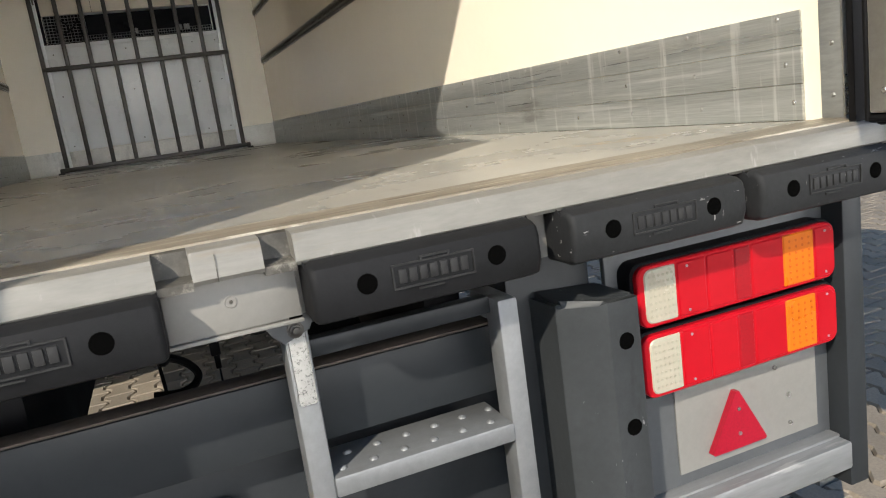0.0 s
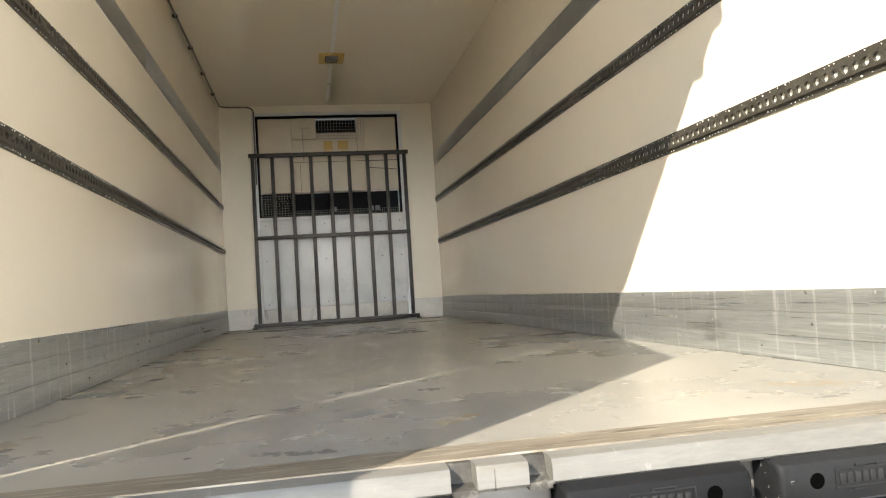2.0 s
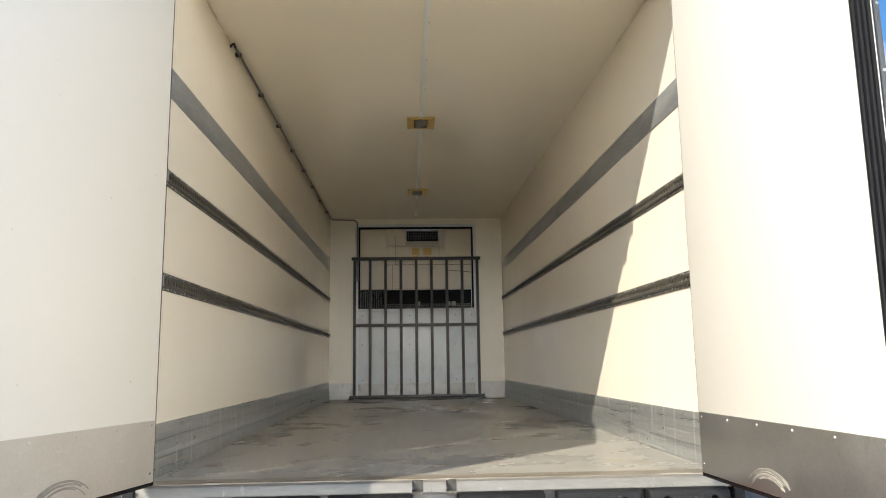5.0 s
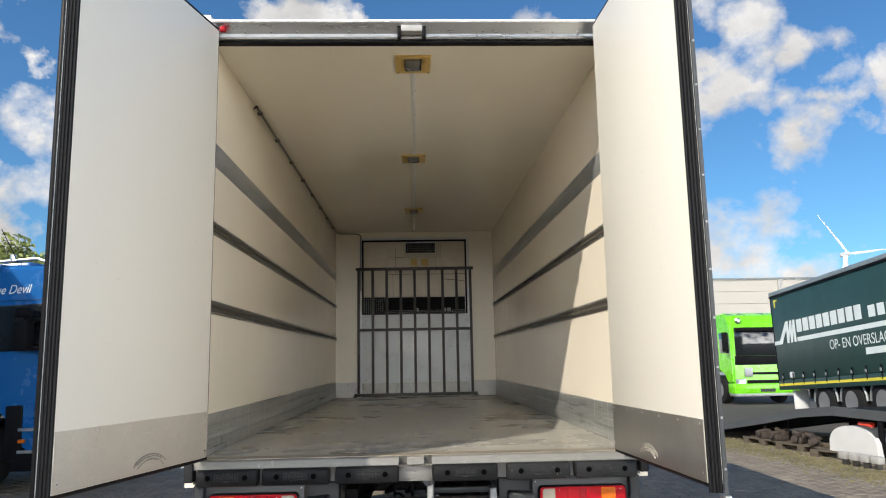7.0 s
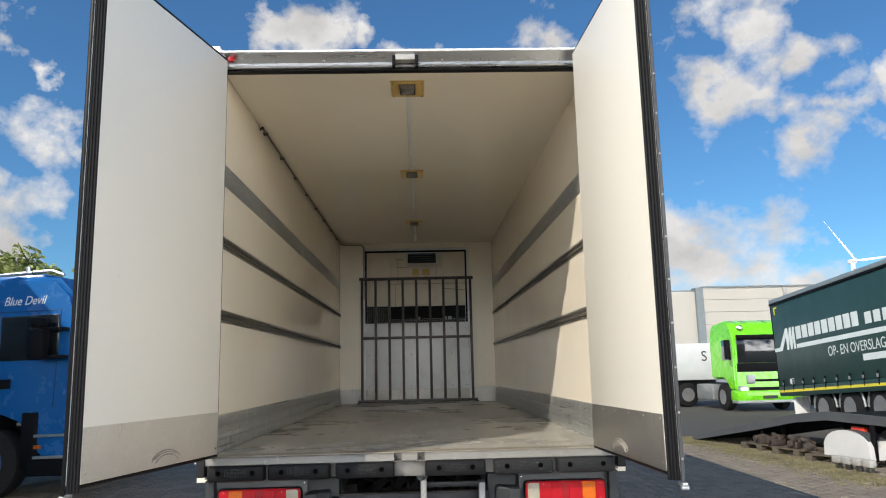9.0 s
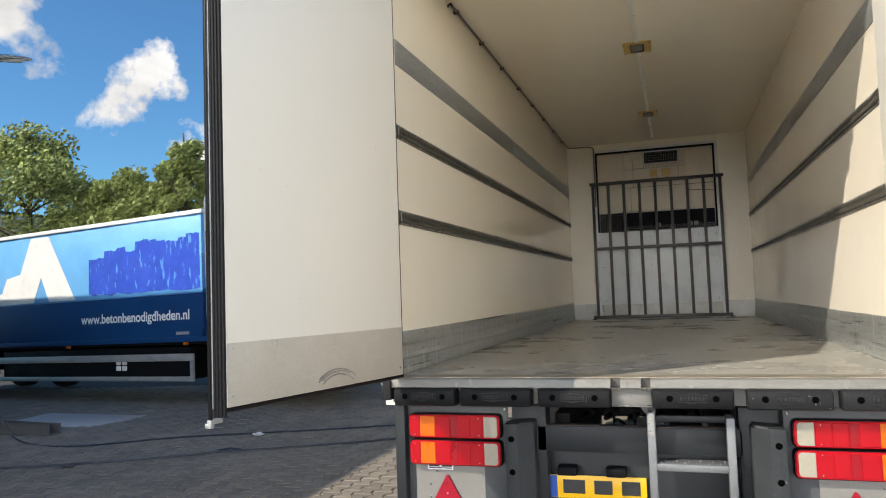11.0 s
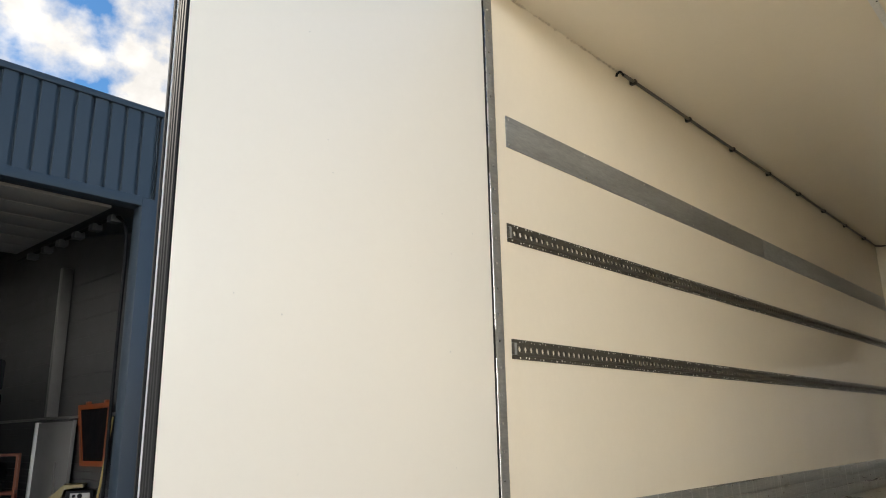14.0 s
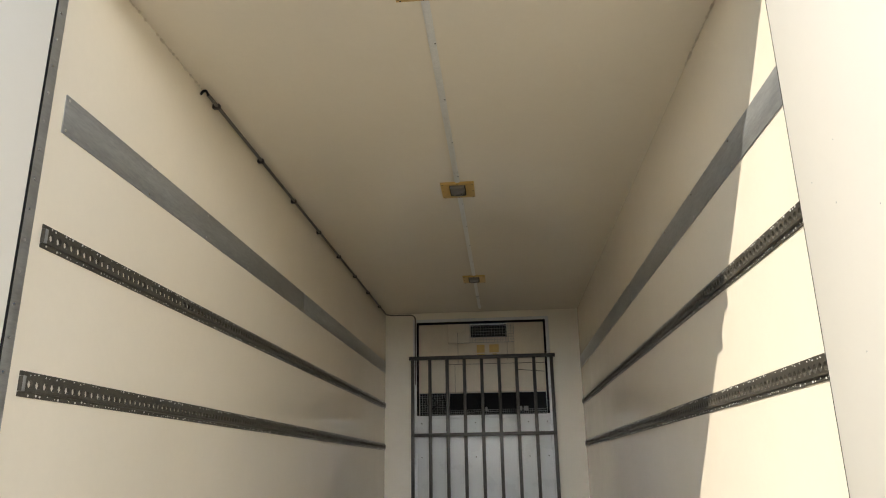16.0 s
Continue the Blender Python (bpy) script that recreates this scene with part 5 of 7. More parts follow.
def ribbed(bm, along, a, b, z0, z1, plane, out, pitch=0.225, depth=0.045):
    """Trapezoid sheet: along 'y' in a plane x, or along 'x' in a plane y; out is the sign of its outer side."""
    prof, t = [], a
    while t < b - 1e-4:
        for du, dd in ((0.0, 1.0), (0.20, 1.0), (0.21, 0.0), (0.255, 0.0)):
            u = t + du * pitch / 0.27
            if u < b:
                prof.append((u, dd * depth))
        t += pitch
    prof.append((b, 0.0))

    def put(u, d, z):
        return (plane + out * d, u, z) if along == "y" else (u, plane + out * d, z)
    lo = [bm.verts.new(put(u, d, z0)) for u, d in prof]
    hi = [bm.verts.new(put(u, d, z1)) for u, d in prof]
    for i in range(len(prof) - 1):
        bm.faces.new((lo[i], lo[i + 1], hi[i + 1], hi[i]))


bm = B()
ribbed(bm, "y", 2.28, HY, 0.0, HZ, HX, 1)
ribbed(bm, "y", -9.0, 2.28, 4.98, HZ, HX, 1)
ribbed(bm, "y", -12.0, -9.0, 0.0, HZ, HX, 1)
ribbed(bm, "x", -26, HX - 0.3, 0.0, HB, HY, 1)
ribbed(bm, "x", HX - 0.3, HX, 0.0, HZ, HY, 1)
part("cladding", bm, "cladding", hall, "trapezoid blue-grey steel cladding")
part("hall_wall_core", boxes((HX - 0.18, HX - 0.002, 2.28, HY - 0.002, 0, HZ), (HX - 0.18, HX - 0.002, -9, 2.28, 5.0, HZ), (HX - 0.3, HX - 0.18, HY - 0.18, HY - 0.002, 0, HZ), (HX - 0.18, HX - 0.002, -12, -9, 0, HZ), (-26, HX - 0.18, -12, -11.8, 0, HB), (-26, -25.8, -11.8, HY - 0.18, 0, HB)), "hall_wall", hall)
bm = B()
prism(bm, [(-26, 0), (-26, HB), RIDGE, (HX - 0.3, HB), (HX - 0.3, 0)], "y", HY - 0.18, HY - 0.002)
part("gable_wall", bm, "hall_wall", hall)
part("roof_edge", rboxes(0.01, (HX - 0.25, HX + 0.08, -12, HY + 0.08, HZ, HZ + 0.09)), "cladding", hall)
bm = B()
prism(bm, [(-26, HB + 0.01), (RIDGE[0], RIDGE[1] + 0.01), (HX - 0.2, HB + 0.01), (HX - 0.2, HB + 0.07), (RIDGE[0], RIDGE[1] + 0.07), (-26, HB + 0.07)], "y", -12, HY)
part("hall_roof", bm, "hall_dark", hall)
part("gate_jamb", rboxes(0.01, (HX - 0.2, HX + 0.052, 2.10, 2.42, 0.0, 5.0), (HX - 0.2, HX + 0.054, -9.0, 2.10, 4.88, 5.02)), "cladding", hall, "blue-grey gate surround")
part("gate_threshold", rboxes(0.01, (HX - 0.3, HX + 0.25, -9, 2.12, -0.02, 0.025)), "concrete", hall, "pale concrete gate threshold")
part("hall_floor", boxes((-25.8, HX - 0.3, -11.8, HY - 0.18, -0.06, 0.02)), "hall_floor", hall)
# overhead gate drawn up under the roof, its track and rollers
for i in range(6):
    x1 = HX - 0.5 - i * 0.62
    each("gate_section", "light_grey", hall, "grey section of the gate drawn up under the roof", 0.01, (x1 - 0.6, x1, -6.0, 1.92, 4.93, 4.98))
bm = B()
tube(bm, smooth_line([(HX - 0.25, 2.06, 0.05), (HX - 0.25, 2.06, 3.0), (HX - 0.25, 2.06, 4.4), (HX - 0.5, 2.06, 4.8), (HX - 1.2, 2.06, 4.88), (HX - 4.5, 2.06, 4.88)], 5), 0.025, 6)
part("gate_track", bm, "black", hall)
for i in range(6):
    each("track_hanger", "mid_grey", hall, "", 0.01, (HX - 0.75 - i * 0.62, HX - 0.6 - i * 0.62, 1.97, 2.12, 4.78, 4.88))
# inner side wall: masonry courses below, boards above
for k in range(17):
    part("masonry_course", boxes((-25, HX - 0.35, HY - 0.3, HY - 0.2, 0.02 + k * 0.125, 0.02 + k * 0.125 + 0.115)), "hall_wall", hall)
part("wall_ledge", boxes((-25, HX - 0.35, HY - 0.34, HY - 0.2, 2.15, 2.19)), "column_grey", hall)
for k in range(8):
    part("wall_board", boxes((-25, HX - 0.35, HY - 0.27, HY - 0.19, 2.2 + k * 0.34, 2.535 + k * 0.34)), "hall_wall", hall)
part("hall_column", rboxes(0.01, (-13.86, -13.74, HY - 0.5, HY - 0.3, 2.19, 4.94)), "column_grey", hall, "pale grey steel column")
lamp_arm = thing("wall_lamp", "grey street-type lamp on a bracket at the hall corner", "lamp", pose(HX + 0.06, HY - 0.13, 4.95))
part("back_plate", rboxes(0.006, (-0.01, 0.025, -0.13, 0.13, -0.14, 0.11)), "white_paint", lamp_arm)
bm = B()
tube(bm, smooth_line([(0.02, 0.05, 0.0), (0.15, 0.15, 0.02), (0.35, 0.33, 0.1)]), 0.02, 8)
part("arm", bm, "galv", lamp_arm)
bm = B()
outline = ((0.0, 0.035, 0.03), (0.1, 0.04, 0.034), (0.14, 0.1, 0.045), (0.3, 0.12, 0.055), (0.55, 0.115, 0.045), (0.72, 0.075, 0.028), (0.78, 0.02, 0.01))
skin(bm, [[bm.verts.new((w * math.cos(k * math.pi / 6), y, h * max(math.sin(k * math.pi / 6), -0.45) + 0.012)) for k in range(12)] for y, w, h in outline])
part("head", bm, "galv", lamp_arm).matrix_basis = pose(0.3, 0.24, 0.06, 5, 0, -42)
bm = rboxes(0.008, (-0.075, 0.075, 0.32, 0.66, -0.022, -0.006))
part("lens", bm, "clear_lens", lamp_arm).matrix_basis = pose(0.3, 0.24, 0.06, 5, 0, -42)
cctv = thing("security_camera", "white dome security camera on the hall wall", "camera", pose(HX + 0.04, 2.96, 4.40))
part("mount", rboxes(0.008, (0.0, 0.06, -0.05, 0.05, -0.07, 0.05)), "white_plastic", cctv)
bm = B()
lathe(bm, [(0.02, 0.0), (0.055, 0.02), (0.062, 0.07), (0.055, 0.13), (0.03, 0.16), (0.005, 0.165)], (0.05, 0.02, 0.0), (0.8, 0.45, -0.25), 18)
part("housing", bm, "white_plastic", cctv)
bm = B()
lathe(bm, [(0.03, 0.0), (0.026, 0.012), (0.005, 0.016)], (0.165, 0.085, -0.045), (0.8, 0.45, -0.25), 14)
part("lens", bm, "black_gloss", cctv)

# guard rail at the hall corner
rail = thing("guard_rail", "weathered white steel guard rail at the hall corner", "barrier", pose(0, -0.15, 0))
bm = B()
path = [(-8.80, 2.42), (-8.74, 2.40), (-8.70, 2.46), (-8.66, 2.6), (-7.95, 3.42)]
prof = [(0.0, 0.36), (0.035, 0.39), (0.035, 0.44), (0.0, 0.49), (0.0, 0.53), (0.035, 0.58), (0.035, 0.63), (0.0, 0.66)]
rows = []
for i, (x, y) in enumerate(path):
    d = (Vector(path[min(i + 1, 4)]) - Vector(path[max(i - 1, 0)])).normalized()
    n = Vector((d.y, -d.x))
    rows.append([bm.verts.new((x + n.x * o, y + n.y * o, z)) for o, z in prof] + [bm.verts.new((x - n.x * 0.012, y - n.y * 0.012, z)) for _, z in prof[::-1]])
skin(bm, rows)
part("beam", bm, "rail_white", rail)
for x, y in ((-8.5, 2.92), (-8.12, 3.36)):
    part("post", rboxes(0.006, (x - 0.07, x + 0.03, y - 0.05, y + 0.05, 0, 0.62)), "galv", rail)
bm = B()
for k in (0.25, 0.5, 0.75, 0.92):
    for z in (0.43, 0.6):
        p = Vector((-8.66, 2.6, z)).lerp(Vector((-7.95, 3.42, z)), k)
        cyl(bm, p + Vector((0.03, -0.026, 0)), p + Vector((0.042, -0.036, 0)), 0.016, 8)
part("bolts", bm, "galv", rail)
mat_ob = thing("floor_mat", "dark grey felt mat hung over the guard rail", "mat", pose(0, -0.15, 0))
bm = B()
prof = [(0.062, 0.44), (0.07, 0.6), (0.064, 0.672), (0.03, 0.7), (-0.03, 0.698), (-0.05, 0.66), (-0.055, 0.52)]
rng = random.Random(41)
rows = []
for i in range(9):
    c = Vector((-8.66, 2.6, 0)).lerp(Vector((-7.95, 3.42, 0)), -0.05 + 0.062 * i)
    lift, sag = 0.006 * math.sin(i * 1.7), rng.uniform(-0.02, 0.02)
    loop = [(o + lift, z + (sag if k in (0, 6) else 0)) for k, (o, z) in enumerate(prof)]
    loop += [(o * 0.86 + lift, z - (0.008 if 1 < k < 5 else 0) + (sag if k in (0, 6) else 0)) for k, (o, z) in reversed(list(enumerate(prof)))]
    rows.append([bm.verts.new((c.x + 0.756 * o, c.y - 0.654 * o, z)) for o, z in loop])
skin(bm, rows)
ob = part("fabric", bm, "felt", mat_ob)
sprayer = thing("pump_sprayer", "white plastic pressure sprayer with a black handle", "sprayer", pose(-8.6, 2.68, 0))
bm = B()
lathe(bm, [(0.075, 0.0), (0.085, 0.015), (0.085, 0.14), (0.078, 0.15), (0.078, 0.17), (0.085, 0.18), (0.085, 0.31), (0.07, 0.36), (0.04, 0.385), (0.035, 0.4), (0.045, 0.4), (0.045, 0.43), (0.01, 0.435)], (0, 0, 0), (0, 0, 1), 24)
part("tank", bm, "white_plastic", sprayer)
bm = B()
cyl(bm, (0, 0, 0.43), (0, 0, 0.60), 0.012, 8)
tube(bm, [(0.045 * math.cos(a), 0.0, 0.645 + 0.045 * math.sin(a)) for a in (2 * math.pi * k / 14 for k in range(15))], 0.011, 6)
part("pump_handle", bm, "black", sprayer)
part("tank_label", rboxes(0.002, (-0.03, 0.03, -0.0875, -0.084, 0.2, 0.29)), "ink", sprayer)
bm = B()
tube(bm, smooth_line([(-0.05, -0.03, 0.39), (-0.12, -0.05, 0.3), (-0.14, -0.05, 0.1), (-0.2, -0.1, 0.02)]), 0.006, 6)
part("spray_hose", bm, "white_plastic", sprayer)

# things inside the hall gate
board = thing("notice_board", "orange-framed dark board hung on the hall wall", "board", pose(-11.98, 3.02, 0.1))
bm = B()
prism(bm, [(-0.54, 2.17), (0.52, 2.17), (0.5, 1.34), (-0.26, 1.34)], "y", -0.02, 0.0)
part("panel", bm, "black", board)
for pts in (((-0.64, 2.25), (-0.54, 2.17), (-0.26, 1.34), (-0.34, 1.26)), ((0.52, 2.17), (0.6, 2.25), (0.58, 1.26), (0.5, 1.34)), ((-0.64, 2.25), (0.6, 2.25), (0.52, 2.17), (-0.54, 2.17)), ((-0.26, 1.34), (0.5, 1.34), (0.58, 1.26), (-0.34, 1.26))):
    bm = B()
    prism(bm, pts, "y", -0.035, 0.01)
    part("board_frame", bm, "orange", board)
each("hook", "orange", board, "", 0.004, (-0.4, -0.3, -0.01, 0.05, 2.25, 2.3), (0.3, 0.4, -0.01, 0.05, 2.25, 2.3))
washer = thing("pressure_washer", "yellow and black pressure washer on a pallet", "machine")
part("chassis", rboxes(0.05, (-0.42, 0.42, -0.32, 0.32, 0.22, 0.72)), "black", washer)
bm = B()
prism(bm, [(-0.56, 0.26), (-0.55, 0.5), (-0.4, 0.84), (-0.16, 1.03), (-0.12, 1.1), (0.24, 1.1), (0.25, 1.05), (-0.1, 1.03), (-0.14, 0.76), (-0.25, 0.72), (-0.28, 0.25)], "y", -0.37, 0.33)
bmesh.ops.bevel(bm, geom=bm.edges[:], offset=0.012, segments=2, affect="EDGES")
part("hood", bm, "shaded_washer_yellow", washer)
part("control_panel", rboxes(0.03, (-0.06, 0.42, -0.36, 0.3, 0.72, 1.0)), "black", washer)
part("dial_plate", rboxes(0.01, (0.02, 0.36, -0.372, -0.355, 0.77, 0.95)), "light_grey", washer, "grey dial plate")
bm = B()
for x, z, r in ((0.09, 0.9, 0.03), (0.19, 0.9, 0.045), (0.29, 0.83, 0.035), (0.16, 0.81, 0.025)):
    cyl(bm, (x, -0.371, z), (x, -0.395, z), r, 14)
part("knobs", bm, "black", washer)
for sx, r in ((-0.46, 0.16), (0.4, 0.1)):
    bm = B()
    lathe(bm, [(r * 0.1, 0), (r * 0.5, -0.02), (r * 0.55, 0), (r * 0.94, 0), (r, -0.03), (r, -0.07), (r * 0.1, -0.07)], (sx, -0.36, r), (0, -1, 0), 22)
    part("road_wheel", bm, "shaded_washer_yellow" if sx < 0 else "tyre", washer)
part("push_bar", rboxes(0.01, (-0.36, -0.33, 0.1, 0.14, 0.9, 1.5)), "bar_steel", washer)
pallet = thing("pallet", "worn wooden pallet under the pressure washer", "pallet", pose(-12.3, 2.82, 0.02, 0, 0, 68))
for k in range(5):
    each("plank", "rust", pallet, "", 0.004, (-0.6, 0.6, -0.42 + k * 0.19, -0.3 + k * 0.19, 0.1, 0.125))
for k in range(3):
    each("bearer", "rust", pallet, "", 0.004, (-0.6 + k * 0.53, -0.46 + k * 0.53, -0.42, 0.46, 0.0, 0.1))
washer.matrix_basis = pose(-12.2, 2.85, 0.145, 0, 0, 62) @ Matrix.Diagonal((0.84, 0.84, 0.86, 1))
hose_y = thing("wash_hose", "yellow pressure hose hanging down the board", "hose", pose(-0.08, -0.07, 0))
bm = B()
tube(bm, smooth_line([(-11.18, 3.06, 2.12), (-11.2, 3.03, 1.7), (-11.3, 3.0, 1.0), (-11.4, 2.95, 0.5), (-11.5, 2.85, 0.2), (-11.6, 2.78, 0.06), (-11.7, 2.66, 0.1), (-11.74, 2.6, 0.3), (-11.8, 2.6, 0.45)]), 0.018, 7)
part("hose", bm, "hose_yellow", hose_y)
sheet = thing("door_leaf", "loose grey door leaf leaning against the hall wall", "panel", pose(-13.42, 2.95, 0.02, -1, 0, 0))
part("leaf", rboxes(0.008, (-0.82, 0.7, -0.02, 0.02, 0.01, 2.07)), "shaded_leaf_grey", sheet)
part("leaf_edge", rboxes(0.004, (0.7, 0.75, -0.025, 0.025, 0.01, 2.08)), "shaded_leaf_grey", sheet)
part("leaf_edge", rboxes(0.004, (-0.89, -0.82, -0.06, 0.025, 0.01, 2.08)), "white_paint", sheet)
trolley = thing("tool_trolley", "orange workshop trolley with dark shelves", "trolley", pose(-14.4, 2.38, 0.02, 0, 0, 66))
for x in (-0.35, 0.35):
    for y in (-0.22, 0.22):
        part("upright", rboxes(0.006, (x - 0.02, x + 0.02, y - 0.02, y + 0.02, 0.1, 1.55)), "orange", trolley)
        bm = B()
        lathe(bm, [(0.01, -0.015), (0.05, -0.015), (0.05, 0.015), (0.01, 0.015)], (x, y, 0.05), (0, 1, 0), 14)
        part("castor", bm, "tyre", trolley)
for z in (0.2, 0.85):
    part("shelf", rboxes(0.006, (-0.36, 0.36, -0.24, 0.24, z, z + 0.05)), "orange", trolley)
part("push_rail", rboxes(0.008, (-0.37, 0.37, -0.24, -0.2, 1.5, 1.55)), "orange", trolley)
part("tool_case", rboxes(0.02, (-0.25, 0.25, -0.18, 0.18, 0.25, 0.62)), "black", trolley)
crate = thing("wooden_crate", "plain wooden crate with a dark cover on it", "crate", pose(-15.55, 2.4, 0.02, 0, 0, 66))
for k in range(6):
    each("slat", "hose_yellow", crate, "", 0.004, (-0.55, 0.45, -0.4, -0.37, 0.02 + k * 0.16, 0.165 + k * 0.16))
part("body", rboxes(0.01, (-0.54, 0.44, -0.368, 0.35, 0.0, 0.98)), "timber", crate)
part("cover", rboxes(0.12, (-0.6, 0.5, -0.42, 0.38, 0.99, 1.4)), "black", crate, "dark sheet bundled on top")
inner = thing("parked_truck", "dark truck cab parked inside the hall", "truck", pose(-12.2, 0, 0.02))
bm = rboxes(0.1, (-2.0, 0.0, -1.6, 0.95, 0.55, 3.4))
part("cab", bm, "black_gloss", inner)
part("bumper", rboxes(0.04, (-0.4, 0.08, -1.6, 0.95, 0.3, 0.62)), "black", inner)
part("mirror", rboxes(0.05, (0.05, 0.25, 1.36, 1.6, 2.5, 2.97)), "black_gloss", inner, "glossy black door mirror")
part("wide_mirror", rboxes(0.05, (0.05, 0.25, 1.38, 1.6, 2.24, 2.46)), "black_gloss", inner)
bm = B()
tube(bm, smooth_line([(-0.1, 0.93, 3.02), (0.1, 1.2, 3.06), (0.15, 1.45, 3.02), (0.15, 1.48, 2.95)], 5), 0.02, 6)
tube(bm, smooth_line([(-0.1, 0.93, 2.1), (0.1, 1.2, 2.12), (0.15, 1.45, 2.14), (0.15, 1.48, 2.25)], 5), 0.02, 6)
part("mirror_arm", bm, "black", inner)
for y, o in ((0.93, 1), (-1.58, -1)):
    wheel(inner, -0.9, y, 0.5, 0.5, 0.33, outward=(0, o, 0))

# ---- loose things on the yard ----
hose = thing("air_hose", "dark blue air hose trailing over the paving", "hose")
bm = B()
tube(bm, [p + Vector((0, 0, 0.012)) for p in smooth_line([(-9.3, 1.75, 0.03), (-8.9, 1.9, 0.01), (-8.5, 2.2, 0), (-8.2, 2.45, 0), (-8.05, 2.4, 0), (-8.15, 2.28, 0), (-8.3, 2.4, 0), (-8.1, 2.55, 0), (-7.5, 2.3, 0), (-6.6, 2.2, 0), (-5.4, 2.75, 0), (-4.6, 3.3, 0), (-4.45, 3.42, 0), (-4.62, 3.45, 0), (-4.6, 3.3, 0), (-3.6, 3.8, 0), (-2.4, 4.6, 0), (-1.6, 5.2, 0)])], 0.011, 6)
part("hose", bm, "hose_blue", hose)
hose2 = thing("air_hose", "dark blue air hose trailing over the paving", "hose")
bm = B()
tube(bm, [p + Vector((0, 0, 0.012)) for p in smooth_line([(-7.9, 3.3, 0.55), (-7.75, 3.35, 0.2), (-7.5, 3.4, 0.0), (-6.6, 3.3, 0), (-5.6, 4.0, 0), (-4.2, 4.6, 0), (-3.2, 5.1, 0), (-2.2, 5.6, 0), (-1.4, 5.9, 0)])], 0.011, 6)
part("hose", bm, "hose_blue", hose2)
beam = thing("steel_channel", "galvanised steel channel lying on the paving", "beam", pose(-8.35, 4.0, 0, 0, 0, -6))
bm = B()
prism(bm, [(-0.09, 0.0), (-0.09, 0.14), (-0.075, 0.14), (-0.075, 0.015), (0.075, 0.015), (0.075, 0.14), (0.09, 0.14), (0.09, 0.0)], "x", -0.8, 0.8)
part("channel", bm, "mid_grey", beam)
card = thing("board_sheet", "pale sheet of board lying on the paving", "sheet", pose(-8.3, 5.0, -0.03, 0, 1.2, 5))
part("sheet", rboxes(0.003, (-0.85, 0.85, -0.5, 0.5, 0.012, 0.03)), "light_grey", card)
scrap = thing("crumpled_paper", "crumpled scrap of white paper on the paving", "litter", pose(-4.75, 4.25, 0.0))
bm = B()
bmesh.ops.create_icosphere(bm, subdivisions=2, radius=0.07)
rng = random.Random(5)
for v in bm.verts:
    v.co = Vector((v.co.x * rng.uniform(0.7, 1.5), v.co.y * rng.uniform(0.6, 1.1), (v.co.z + 0.07) * rng.uniform(0.15, 0.35)))
part("paper", bm, "sticker", scrap)
rag = thing("rag", "small dark rag on the paving", "litter", pose(-5.85, 2.4, 0.0))
bm = B()
bmesh.ops.create_icosphere(bm, subdivisions=2, radius=0.07)
for v in bm.verts:
    v.co = Vector((v.co.x * rng.uniform(0.8, 1.7), v.co.y * rng.uniform(0.6, 1.1), (v.co.z + 0.07) * rng.uniform(0.15, 0.3)))
part("cloth", bm, "rust", rag)


# ---- the blue truck ----
blue = thing("blue_truck", "blue flatbed truck with a light-blue tarpaulin body and chrome exhaust", "truck", pose(-6.42, 6.46, 0, 0, -1.2, -9.6))
bm = B()
# cab outline in x, z
prism(bm, [(-0.42, 1.25), (-0.44, 2.4), (-0.38, 2.66), (-0.22, 2.95), (0.05, 3.14), (0.5, 3.22), (1.2, 3.16), (1.45, 2.9), (1.62, 2.3), (1.7, 1.4), (1.7, 0.55), (1.2, 0.5), (0.95, 0.6), (0.92, 0.95), (0.7, 1.15), (0.4, 1.2)], "y", 0.02, 2.45)
bmesh.ops.bevel(bm, geom=[e for e in bm.edges if abs(e.verts[0].co.y - e.verts[1].co.y) < 1e-4], offset=0.06, segments=3, affect="EDGES")
cab = part("cab", bm, "blue_cab", blue, "bright blue sleeper cab")
part("roof_spoiler", rboxes(0.06, (-0.3, 0.9, 0.15, 2.3, 3.1, 3.26)), "blue_cab", blue)
part("side_window", rboxes(0.02, (0.32, 1.26, 0.003, 0.05, 1.96, 2.62)), "glass_dark", cab, "dark side window")
part("rear_panel", rboxes(0.015, (-0.3, 0.26, 0.008, 0.05, 1.9, 2.6)), "blue_cab", cab, "recessed side panel")
bm = B()
for pts in (((0.29, 1.28), (0.29, 2.68)), ((0.29, 2.68), (1.28, 2.68)), ((-0.43, 2.62), (0.29, 2.68)), ((1.28, 2.68), (1.2, 1.28)), ((-0.4, 1.9), (0.28, 1.84))):
    (xa, za), (xb, zb) = pts
    tube(bm, [(xa, 0.018, za), (xb, 0.018, zb)], 0.007, 5)
part("door_seam", bm, "blue_dark", cab)
part("door_handle", rboxes(0.01, (0.32, 0.52, -0.005, 0.03, 1.56, 1.7)), "black", cab)
bm = B()
rng = random.Random(11)
for k in range(9):
    a = k * 0.6
    x, z = 0.02 + 0.085 * math.cos(a), 2.38 + 0.1 * math.sin(a)
    tube(bm, smooth_line([(x, 0.004, z), (x + 0.05 * math.cos(a + 0.8), 0.003, z + 0.06 * math.sin(a + 0.8)), (x + 0.09 * math.cos(a + 0.2), 0.004, z + 0.08 * math.sin(a + 0.5))], 4), 0.011, 5)
part("emblem", bm, "white_paint", cab, "plain white painted emblem")
